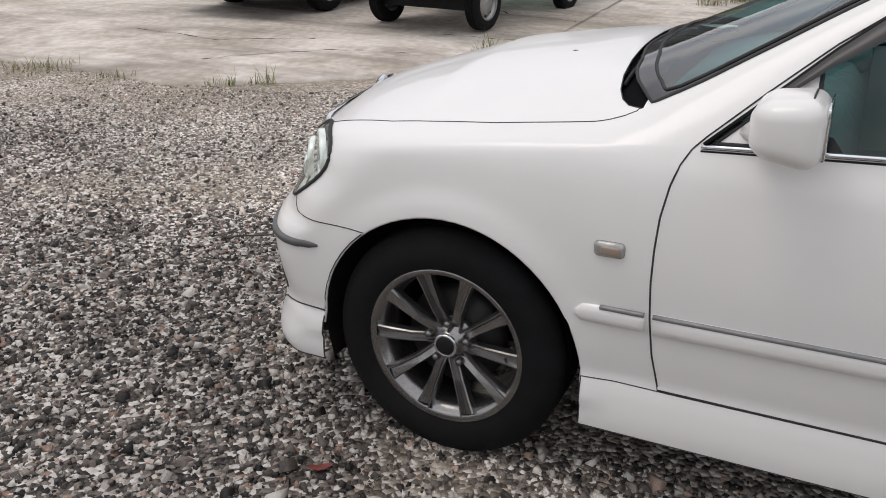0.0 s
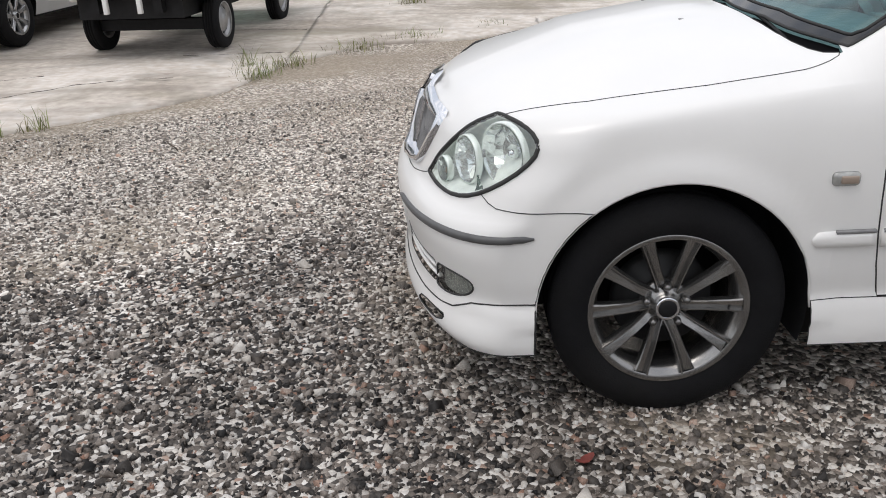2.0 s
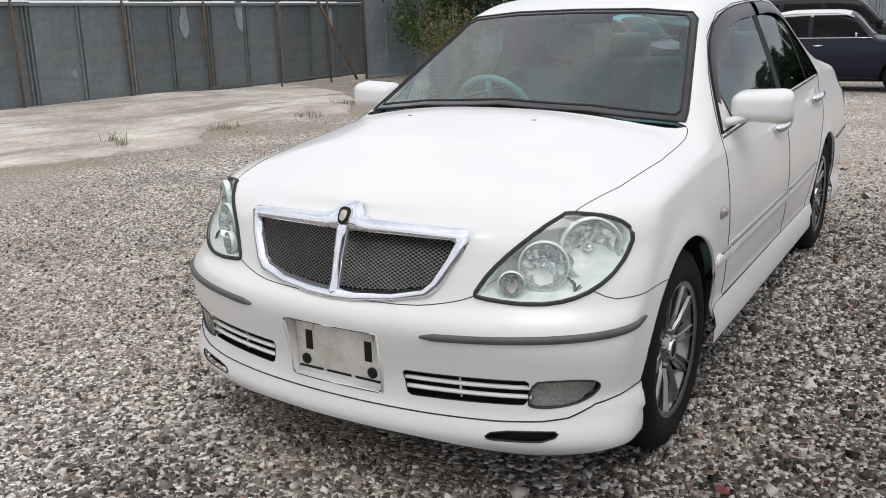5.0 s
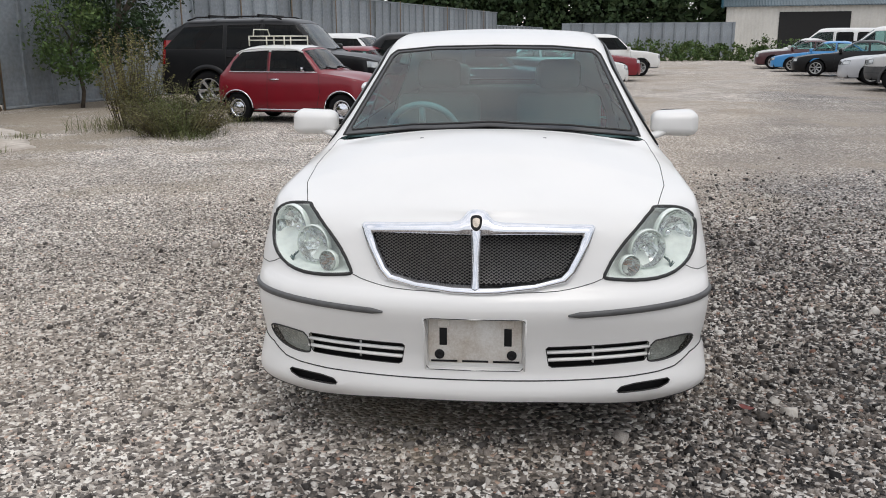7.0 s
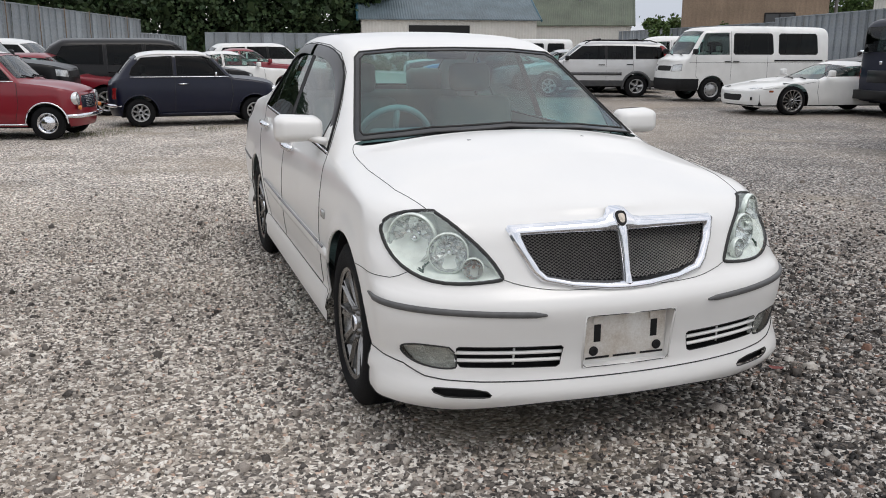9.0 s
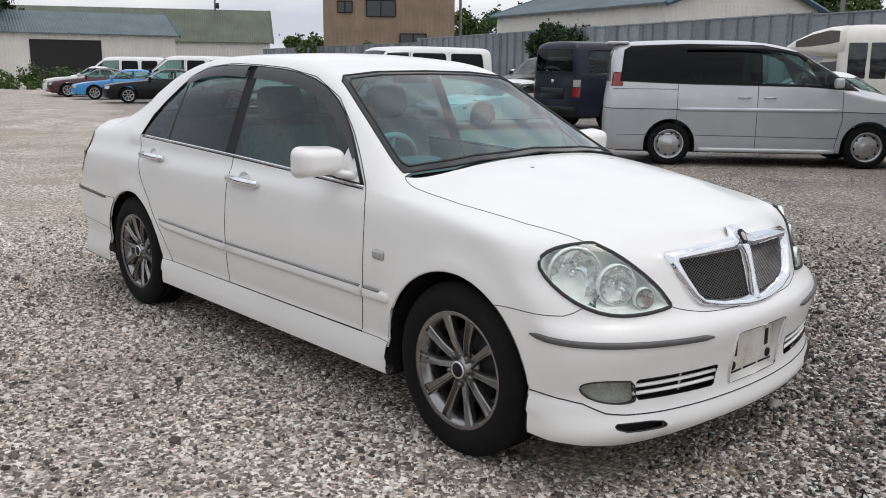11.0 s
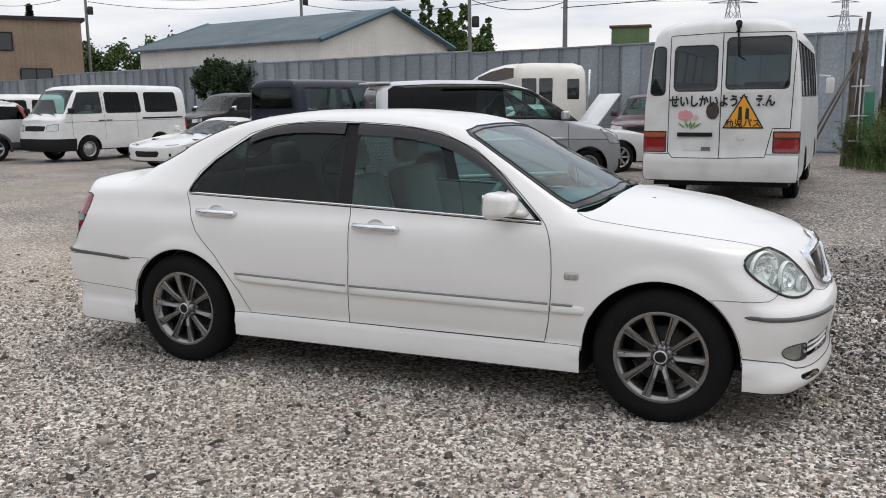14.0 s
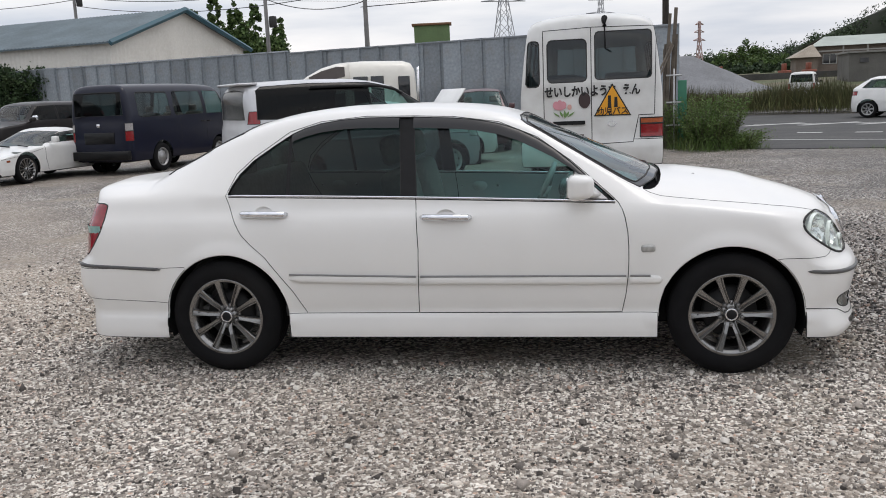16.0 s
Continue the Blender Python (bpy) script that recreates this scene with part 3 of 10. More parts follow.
def stones(name, count, lo, hi, keep, size, material, seed):
    """Angular stones lying on the ground, joined."""
    rng = np.random.default_rng(seed)
    xy = rng.uniform(lo, hi, (count, 2))
    xy = xy[keep(xy[:, 0], xy[:, 1], rng.uniform(0, 1, len(xy)))]
    k = len(xy)
    base = np.array([(1.25, 0, -1), (-0.7, 1.1, -1), (-0.7, -1.1, -1), (1.1, 0.1, 1), (-0.6, 0.9, 1), (-0.6, -0.9, 1)], float)
    s = size * np.exp(rng.normal(0, 0.40, k)) * np.clip(1.0 + 0.10 * xy[:, 1], 0.70, 1.05)
    v = base[None] * rng.uniform(0.5, 1.0, (k, 6, 3)) * np.stack([s, s * rng.uniform(0.55, 0.95, k), s * rng.uniform(0.40, 0.75, k)], 1)[:, None] * 0.62
    ang = rng.uniform(0, 2 * math.pi, (k, 3)) * np.array([1, 0.09, 0.09])
    c, sn = np.cos(ang), np.sin(ang)
    x, y, z = v[..., 0], v[..., 1], v[..., 2]
    y, z = y * c[:, 1:2] - z * sn[:, 1:2], y * sn[:, 1:2] + z * c[:, 1:2]
    x, z = x * c[:, 2:3] - z * sn[:, 2:3], x * sn[:, 2:3] + z * c[:, 2:3]
    x, y = x * c[:, 0:1] - y * sn[:, 0:1], x * sn[:, 0:1] + y * c[:, 0:1]
    v = np.stack([x + xy[:, :1], y + xy[:, 1:], z + (s * rng.uniform(0.0, 0.30, k))[:, None]], 2).reshape(-1, 3)
    q = np.array([3, 4, 5, 0, 1, 4, 3, 1, 2, 5, 4, 2, 0, 3, 5])
    f = (q[None] + 6 * np.arange(k)[:, None]).reshape(-1)
    me = bpy.data.meshes.new(name)
    me.vertices.add(len(v))
    me.vertices.foreach_set("co", v.reshape(-1))
    me.loops.add(len(f))
    me.loops.foreach_set("vertex_index", f)
    me.polygons.add(4 * k)
    me.polygons.foreach_set("loop_start", (np.array([0, 3, 7, 11])[None] + 15 * np.arange(k)[:, None]).reshape(-1))
    me.update(calc_edges=True)
    me.validate()
    me.materials.append(material)
    return new(name, me)


def near_yard(x, y, u):
    under = (np.abs(y) < 0.62) & (x > -2.1) & (x < 1.9)
    pad_side = y + 2.7 + 0.9 * np.clip(4.6 - x, 0, 9) * 0.55 > 0
    d = np.maximum(0, np.hypot((x - 1.4) / 1.1, (y + 0.9) / 1.0) - 3.3)
    return ~under & pad_side & (u < np.exp(-d * 0.85))


STONE = gravel_mat("gravel_stones", True)
gravel = stones("gravel", 385000, (-4.8, -6.6), (7.2, 4.8), near_yard, 0.0132, STONE, 3)
tagged(gravel, "loose angular grey and white gravel stones", "gravel", kind="stuff")
big_stones = stones("loose_stones", 1100, (-6.0, -7.5), (8.0, 6.0), lambda x, y, u: (u < 0.6) & (~((np.abs(y) < 0.85) & (x > -2.3) & (x < 2.1))) & (y > -2.6 - 0.5 * np.clip(4.6 - x, 0, 8)), 0.021, STONE, 5)
tagged(big_stones, "larger loose stones lying on the gravel", "gravel", kind="stuff")

# concrete pad along the fence
CONC = mat("old_concrete", (0.70, 0.64, 0.575), 0.9, 0, 0.2, 0.9, bump=0.6, bscale=11, color2=(0.43, 0.375, 0.315), fine=0.55, dirt=0.75)
def streaked(m, scale, colour, lo, hi, amount):
    """Lay long stains over a material, drawn out along one way."""
    n, l = m.node_tree.nodes, m.node_tree.links
    b = n["Principled BSDF"]
    src = b.inputs["Base Color"].links[0].from_socket
    co = n.new("ShaderNodeTexCoord")
    mp = n.new("ShaderNodeMapping")
    mp.inputs["Scale"].default_value, mp.inputs["Rotation"].default_value = scale, (0, 0, 0.5)
    no = n.new("ShaderNodeTexNoise")
    no.inputs["Scale"].default_value, no.inputs["Detail"].default_value, no.inputs["Distortion"].default_value = 1.0, 8.0, 0.6
    rp = n.new("ShaderNodeMapRange")
    rp.inputs[1].default_value, rp.inputs[2].default_value, rp.inputs[4].default_value = lo, hi, amount
    mx = n.new("ShaderNodeMix")
    mx.data_type = "RGBA"
    mx.inputs[7].default_value = (*colour, 1)
    l.new(co.outputs["Object"], mp.inputs["Vector"])
    l.new(mp.outputs["Vector"], no.inputs["Vector"])
    l.new(no.outputs["Fac"], rp.inputs[0])
    l.new(rp.outputs[0], mx.inputs[0])
    l.new(src, mx.inputs[6])
    l.new(mx.outputs[2], b.inputs["Base Color"])


streaked(CONC, (0.45, 2.2, 1), (0.24, 0.205, 0.175), 0.50, 0.70, 0.75)
streaked(CONC, (0.5, 0.8, 1), (0.30, 0.27, 0.20), 0.56, 0.72, 0.6)
EDGE = [(20, -2.4), (12, -2.9), (8, -2.75), (6.5, -2.72), (5.4, -2.55), (4.9, -2.86), (4.14, -3.44), (3.66, -3.98), (3.52, -4.6), (3.40, -5.13), (3.0, -5.6), (2.6, -6.02), (1.8, -6.05), (0.95, -6.65), (0.80, -7.2), (0.62, -7.5), (0.1, -7.65), (-0.8, -7.0), (-1.45, -6.62), (-2.4, -6.42), (-3.2, -6.18), (-3.9, -6.9), (-4.5, -7.25), (-5.6, -6.8), (-6.6, -6.55), (-7.4, -7.2), (-8.3, -7.7), (-9.6, -9.0), (-11.0, -11.4)]


def ragged(line, step, amp, seed):
    out = []
    for a, b in zip(line, line[1:]):
        a, b = Vector(a), Vector(b)
        k = max(1, int((b - a).length / step))
        for i in range(k):
            p = a.lerp(b, i / k)
            w = noise.noise(Vector((p.x * 2.3 + seed, p.y * 2.3, 0))) * amp + noise.noise(Vector((p.x * 9 + seed, p.y * 9, 4))) * amp * 0.4
            d = (b - a).normalized()
            out.append(p + Vector((-d.y, d.x)) * w)
    out.append(Vector(line[-1]))
    return out


def pad_z(x, y):
    return 0.035 + 0.018 * max(0.0, -y - 2.7) + 0.02 * noise.noise(Vector((x * 0.6, y * 0.6, 2)))


bm = bmesh.new()
edge = ragged(EDGE, 0.09, 0.07, 1.0)
rows = []
rim = np.array([(p.x, p.y) for p in edge])
for p in edge:
    col = [bm.verts.new((p.x, p.y, -0.03)), bm.verts.new((p.x, p.y, 0.016))]
    for k in range(1, 15):
        y = p.y + (-11.45 - p.y) * (k / 14) ** 1.3
        x = p.x + (0.02 if k == 1 else 0)
        col.append(bm.verts.new((x, y, min(pad_z(x, y), 0.020 + 0.05 * float(np.sqrt(((rim - (x, y)) ** 2).sum(1).min()))))))
    rows.append(col)
for a, b in zip(rows, rows[1:]):
    for j in range(len(a) - 1):
        try:
            bm.faces.new((a[j], a[j + 1], b[j + 1], b[j]))
        except ValueError:
            pass
pad = part("pavement", bm, CONC)
tagged(pad, "worn pale concrete pad with a broken edge and cracks", "pavement", kind="structure")
CRACK = mat("crack_dirt", (0.07, 0.06, 0.05), 0.95, 0, 0.3, 30)
random.seed(4)
for line in ([(5.0, -7.6), (4.3, -6.9), (3.4, -6.6)], [(4.4, -5.35), (3.9, -5.3), (3.3, -5.3)], [(7.5, -4.4), (6.3, -4.2), (5.4, -4.6)], [(0.2, -9.2), (-1.4, -8.4), (-3.0, -8.7)], [(5.8, -3.4), (5.0, -4.2), (4.2, -4.3)]):
    bm = bmesh.new()
    pts = ragged(line, 0.06, 0.05, 7.0)
    tube(bm, [(p.x, p.y, pad_z(p.x, p.y) + 0.001) for p in pts], [random.choice((0.0015, 0.002, 0.004, 0.009, 0.013)) for _ in pts], sides=4, flat=0.25)
    part("crack", bm, CRACK, pad, "dark crack in the concrete")

# sheet steel fences
FENCE_W = mat("fence_steel_dark", (0.175, 0.195, 0.20), 0.55, 0.25, 0.35, 0.7, color2=(0.115, 0.127, 0.13), fine=0.35, bump=0.1, bscale=30, dirt=0.25)
per_piece(FENCE_W)
FENCE_E = mat("fence_steel_pale", (0.30, 0.33, 0.36), 0.55, 0.25, 0.35, 0.8, color2=(0.20, 0.225, 0.245), fine=0.4, bump=0.15, bscale=20, dirt=0.3)
per_piece(FENCE_E)
RUST = mat("rusty_pipe", (0.21, 0.165, 0.115), 0.7, 0.4, 0.4, 9, color2=(0.155, 0.11, 0.075), fine=0.4)
PATCH = mat("pale_paint_patch", (0.29, 0.32, 0.345), 0.7, 0, 0.3, 6, fine=0.3)


def panel_mesh(name, w, h, ribs, depth, material):
    """One pressed sheet: flat with raised ribs near its edge."""
    pts = [(0, 0)]
    for c, rw in ribs:
        pts += [(c - rw, 0), (c - rw * 0.6, -depth), (c + rw * 0.6, -depth), (c + rw, 0)]
    pts += [(w + 0.035, 0.002)]
    me = bpy.data.meshes.new(name)
    vs, fs = [], []
    for x, y in pts:
        vs += [(x, y, 0), (x, y, h), (x, y + 0.006, h), (x, y + 0.006, 0)]
    for i in range(len(pts) - 1):
        for j in range(4):
            fs.append((4 * i + j, 4 * (i + 1) + j, 4 * (i + 1) + (j + 1) % 4, 4 * i + (j + 1) % 4))
    me.from_pydata(vs, [], fs)
    me.materials.append(material)
    return me


def fence(name, label, a, b, z0, tiers, w, ribs, depth, material, post=0, side=1, lean=0.012):
    """Panels in a row from a to b; tiers: (foot, height). The ribs face the yard."""
    a, b = Vector((*a, z0)), Vector((*b, z0))
    d = b - a
    n = max(1, round(d.length / w))
    ang = math.atan2(d.y, d.x)
    f = thing(name, label, "fence", Matrix.Translation(a) @ Matrix.Rotation(ang, 4, "Z"), kind="structure")
    step = d.length / n
    for foot, h in tiers:
        me = panel_mesh("panel", step, h, [(c * step / w, r) for c, r in ribs], depth * side, material)
        for k in range(n):
            ob = new("panel", me)
            ob.parent = f
            ob.matrix_basis = Matrix.Translation((k * step, random.uniform(-lean, lean) * 0.5, foot + random.uniform(-0.012, 0.012))) @ Matrix.Rotation(random.uniform(-lean, lean), 4, "X")
    for foot, h in tiers:
        for z in (foot + 0.05, foot + h - 0.03):
            bm = bmesh.new()
            box(bm, (0, -0.03 * side - 0.02, z - 0.025), (d.length, -0.03 * side + 0.01, z + 0.025), None, 0.004)
            part("rail", bm, material, f)
    if post:
        top = max(q + h for q, h in tiers)
        for k in range(int(d.length / post) + 1):
            bm = bmesh.new()
            x = k * post + random.uniform(-0.15, 0.15)
            tube(bm, [(x, -0.07 * side, -0.1), (x + random.uniform(-0.03, 0.03), -0.065 * side, top + 0.05)], 0.021, sides=8)
            part("post", bm, RUST, f)
    return f


random.seed(8)
RIB2 = [(0.80, 0.022), (0.87, 0.022)]
fence("fence_west", "tall dark grey pressed steel fence with rusty pipe posts", (18, -11.35), (-13, -10.95), 0.12, ((0.0, 1.62), (1.64, 1.35)), 0.93, RIB2, 0.035, FENCE_W, 1.86, 1)
fence("fence_west_far", "weathered grey steel fence running off behind the cars", (-13, -10.95), (-50, -1.6), 0.0, ((0.0, 3.05),), 0.8, [(0.70, 0.03)], 0.05, FENCE_E, 3.2, 1)
fence("fence_west_end", "low end piece of the grey fence", (-50, -1.6), (-62, 1.4), 0.0, ((0.0, 2.3),), 0.8, [(0.70, 0.03)], 0.05, FENCE_E, 0, 1)
fence("fence_east_low", "grey steel fence with ribs behind the vans", (-38, 32.75), (-9.35, 24.18), 0.0, ((0.0, 3.22),), 0.75, [(0.62, 0.04)], 0.06, FENCE_E, 0, 1)
fence("fence_east", "grey steel fence with ribs behind the bus", (-9.3, 24.16), (3.3, 20.4), 0.0, ((0.0, 3.15),), 0.75, [(0.62, 0.04)], 0.06, FENCE_E, 0, 1)
random.seed(21)
west = bpy.data.objects["fence_west"]
for x, z, w, h in ((17.9, 1.05, 0.30, 0.42), (20.4, 1.25, 0.22, 0.75), (20.75, 1.0, 0.16, 0.3), (25.6, 1.3, 0.26, 0.7), (27.0, 1.4, 0.28, 0.8), (23.2, 0.5, 0.12, 0.16), (29.8, 1.3, 0.2, 0.5), (18.9, 1.3, 0.2, 0.35), (14.1, 1.2, 0.25, 0.6)):
    bm = bmesh.new()
    n = 12
    vs = []
    for k in range(n):
        a = 2 * math.pi * k / n
        r = random.uniform(0.6, 1.0)
        vs.append(bm.verts.new((x + 0.5 * w * r * math.cos(a), -0.013, z + 0.5 * h * r * math.sin(a))))
    bm.faces.new(vs)
    part("scuff", bm, PATCH, west, "pale scuff on the steel", smooth=False)
bm = bmesh.new()
tube(bm, [(-11.4, -10.0, 0.12), (-10.9, -10.75, 2.1), (-10.8, -10.9, 2.6)], 0.03, sides=8)
tagged(part("prop_pole", bm, RUST), "thin leaning pipe propping the fence", "pole")
bm = bmesh.new()
tube(bm, [(3.05, -10.55, 0.1), (2.98, -10.6, 1.6)], 0.045, sides=10)
tagged(part("yellow_post", bm, mat("yellow_paint", (0.55, 0.42, 0.05), 0.5, 0, 0.2, 6, dirt=0.2)), "yellow painted steel post by the fence", "post")

# ---- the white saloon ----
sal = thing("sedan_car", "pearl white four-door saloon with chrome mesh grille, parked on gravel", "car")
SAL = dict(
    front=pchip([(0.17, 2.085), (0.20, 2.118), (0.235, 2.135), (0.27, 2.128), (0.31, 2.116), (0.36, 2.114), (0.43, 2.125), (0.53, 2.145), (0.57, 2.132), (0.60, 2.095), (0.63, 2.08), (0.70, 2.06), (0.79, 2.03), (0.83, 1.995), (0.86, 1.95), (1.0, 1.9)]),
    rear=pchip([(0.17, -2.31), (0.22, -2.34), (0.41, -2.35), (0.43, -2.365), (0.53, -2.405), (0.64, -2.39), (0.68, -2.345), (0.85, -2.33), (0.96, -2.305), (1.03, -2.26), (1.1, -2.23)]),
    width=pchip([(0.17, 0.800), (0.195, 0.822), (0.22, 0.833), (0.25, 0.833), (0.30, 0.826), (0.325, 0.821), (0.338, 0.815), (0.35, 0.810), (0.42, 0.820), (0.53, 0.829), (0.62, 0.832), (0.72, 0.827), (0.80, 0.816), (0.87, 0.80), (0.93, 0.772), (1.0, 0.757), (1.05, 0.74)]),
    low=pchip([(-2.5, 0.225), (-1.8, 0.205), (-1.7, 0.21), (1.1, 0.21), (1.75, 0.205), (1.86, 0.190), (1.95, 0.172), (2.02, 0.19), (2.08, 0.208), (2.15, 0.213)]),
    shoulder=pchip([(-2.5, 0.985), (-2.3, 1.0), (-2.05, 1.015), (-1.7, 1.02), (-1.33, 1.008), (-0.3, 0.974), (0.82, 0.926), (1.05, 0.915), (1.4, 0.885), (1.7, 0.852), (1.9, 0.835), (2.1, 0.822)]),
    rail_y=pchip([(-2.5, 0.62), (-1.95, 0.60), (-1.6, 0.565), (-1.2, 0.555), (-0.5, 0.565), (0.1, 0.55), (0.28, 0.548), (0.54, 0.60), (0.8, 0.66), (0.97, 0.69), (1.06, 0.64), (1.3, 0.60), (1.8, 0.50), (2.1, 0.4)]),
    rail_z=pchip([(-2.5, 1.03), (-2.25, 1.055), (-1.98, 1.065), (-1.88, 1.075), (-1.67, 1.17), (-1.45, 1.275), (-1.27, 1.345), (-1.0, 1.412), (-0.7, 1.442), (-0.35, 1.447), (0.0, 1.428), (0.15, 1.405), (0.281, 1.37), (0.541, 1.222), (0.724, 1.108), (0.87, 1.02), (0.95, 0.978), (1.0, 0.965), (1.06, 0.965), (1.3, 0.945), (1.57, 0.912), (1.8, 0.872), (1.92, 0.845), (2.0, 0.825), (2.1, 0.815)]),
    top=pchip([(-2.5, 1.04), (-2.3, 1.075), (-2.0, 1.09), (-1.92, 1.10), (-1.75, 1.19), (-1.5, 1.315), (-1.25, 1.405), (-1.0, 1.452), (-0.7, 1.474), (-0.35, 1.474), (0.0, 1.452), (0.2, 1.415), (0.3, 1.378), (0.5, 1.29), (0.7, 1.20), (0.9, 1.11), (1.03, 1.052), (1.08, 1.034), (1.14, 1.036), (1.35, 1.012), (1.57, 0.978), (1.78, 0.925), (1.90, 0.88), (1.97, 0.85), (2.02, 0.825), (2.1, 0.82)]),
    A=0.43, A_of=pchip([(0.10, 0.30), (0.45, 0.31), (0.55, 0.34), (0.65, 0.365), (0.76, 0.43), (1.1, 0.43)]), B=0.25, qb=0.74, taper=0.012, zmid=0.6, crown=2.3, round=2, bulge=0.010,
    stations=[1.14, 1.11, 1.08, 1.05, 1.02, 0.99, 0.96, 0.93, 0.89, 0.85, 0.8, 0.3, 0.26, 0.22, 0.18, 0.14, -1.86, -1.89, -1.92, -1.95])
FW, RW, WZ = 1.39, -1.39, 0.322
body = shell(SAL, nf=26, ns=112, nr=16, nv=40, nu=12, nt=14)
for _ in range(14):
    soft_v = [v for v in body.verts if not v.is_boundary and v.co.z > 0.88 and v.co.x < -1.50]
    bmesh.ops.smooth_vert(body, verts=soft_v, factor=0.5, use_axis_x=False, use_axis_y=True, use_axis_z=True)
for _ in range(5):
    soft_v = [v for v in body.verts if not v.is_boundary and v.co.z > 0.79 and 1.14 < v.co.x < 1.75]
    bmesh.ops.smooth_vert(body, verts=soft_v, factor=0.5, use_axis_x=False, use_axis_y=True, use_axis_z=True)
for v in body.verts:
    for c, r in ((1.383, 0.371), (-1.368, 0.366)):
        d = math.hypot(v.co.x - c, v.co.z - 0.322) - r
        if v.co.y > 0.6 and d < 0.085 and v.co.z > 0.28:
            k = max(0.0, 1 - max(d, 0.0) / 0.085)
            v.co.y += 0.011 * k * k * (3 - 2 * k)
body.normal_update()

seams = bmesh.new()


def panel(name, poly, view, material=None, mid=False, label="", gap=0.0016, parent=None, face_min=0.12, push=0.0):
    """Cut a panel out of the half body; make it once across the middle, or on both sides. Returns the parts, left first."""
    src = cut_out(body, poly, view, face_min)
    if gap:
        gap_lines(src, gap, seams)
    if push:
        shifted(src, push)
    material = material or PAINT_WHITE
    if mid:
        return [part(name, both(src), material, parent or sal, label)]
    other = flipped(src)
    return [part(name, src, material, parent or sal, label), part(name, other, material, parent or sal, label)]


# wheel openings
for c, r in ((1.383, 0.371), (-1.368, 0.366)):
    cut_out(body, arch(c, 0.322, r, 0.1, 28, 0.004), "side", -2).free()
# glass and lamps
WS = [(-0.1, 1.047), (0.35, 1.028), (0.60, 1.0), (0.672, 0.99), (0.664, 1.02), (0.535, 1.338), (0.505, 1.362), (0.3, 1.38), (-0.1, 1.386)]
WSI = [(-0.1, 1.064), (0.35, 1.045), (0.56, 1.022), (0.632, 1.012), (0.640, 1.026), (0.516, 1.330), (0.488, 1.350), (0.3, 1.366), (-0.1, 1.372)]
windscreen = panel("windscreen", WSI, "front", GLASS_WS, True, "tinted laminated windscreen", 0)
FRIT = mat("black_border", (0.008, 0.008, 0.009), 0.06, 0, 0.2, 30)
panel("screen_border", WS, "front", FRIT, True, "black printed screen border", 0.005)
rear_glass = panel("rear_window", [(-0.1, 1.125), (0.53, 1.12), (0.50, 1.34), (0.3, 1.385), (-0.1, 1.40)], "rear", GLASS, True, gap=0.006)
DLO_F = [(0.795, 0.930), (0.676, 1.037), (0.572, 1.130), (0.48, 1.203), (0.395, 1.257), (0.29, 1.309), (0.185, 1.345), (0.06, 1.370), (-0.06, 1.384), (-0.283, 1.398), (-0.256, 0.976)]
DLO_R = [(-0.345, 0.980), (-0.362, 1.400), (-0.557, 1.404), (-0.70, 1.397), (-0.816, 1.382), (-0.91, 1.358), (-0.980, 1.330), (-0.978, 1.001)]
DLO_Q = [(-0.998, 1.002), (-1.0, 1.318), (-1.08, 1.27), (-1.20, 1.192), (-1.275, 1.12), (-1.315, 1.06), (-1.335, 1.014)]
PILLAR = [(-0.256, 0.976), (-0.283, 1.398), (-0.362, 1.400), (-0.345, 0.980)]
panel("mirror_sail", [(0.772, 0.9375), (0.674, 1.025), (0.59, 1.098), (0.585, 0.9455)], "side", label="white triangular mirror panel", gap=0.0045)
panel("front_door_glass", DLO_F, "side", GLASS, label="tinted front door glass", gap=0)
panel("rear_door_glass", DLO_R, "side", GLASS_DARK, label="dark privacy rear door glass", gap=0)
panel("quarter_glass", DLO_Q, "side", GLASS_DARK, label="dark quarter glass", gap=0)
panel("pillar_trim", PILLAR, "side", BLACK, label="black pillar cover", gap=0.002)
panel("window_divider", [(-0.978, 1.001), (-0.980, 1.330), (-1.0, 1.318), (-0.998, 1.002)], "side", BLACK, gap=0)
HL = [(-1.128, 0.631), (-1.123, 0.640), (-1.085, 0.690), (-1.017, 0.749), (-0.94, 0.803), (-0.872, 0.833), (-0.862, 0.837), (-0.81, 0.835), (-0.748, 0.826), (-0.70, 0.806), (-0.679, 0.774), (-0.712, 0.724), (-0.776, 0.674), (-0.855, 0.635), (-0.935, 0.616), (-1.02, 0.614), (-1.09, 0.621), (-1.123, 0.627)]
HL = rounded(HL, 1)
hl_lens = panel("headlamp_lens", HL, "diag", GLASS_CLEAR, label="clear headlamp lens with a greenish tint", gap=0.0075, push=0.004)
FOG = [(-1.000, 0.405), (-0.95, 0.411), (-0.888, 0.414), (-0.845, 0.410), (-0.822, 0.400), (-0.820, 0.386), (-0.835, 0.366), (-0.868, 0.348), (-0.915, 0.336), (-0.966, 0.330), (-1.004, 0.332), (-1.010, 0.342)]
FOG = rounded(FOG, 1)
fog_lens = panel("fog_lamp_lens", FOG, "diag", GLASS_CLEAR, label="clear fog lamp lens", gap=0.0035, face_min=0.02)
TL = [(-2.6, 0.690), (-2.6, 0.982), (-2.10, 0.982), (-2.075, 0.972), (-2.085, 0.92), (-2.098, 0.855), (-2.125, 0.80), (-2.16, 0.747), (-2.20, 0.705), (-2.23, 0.69)]
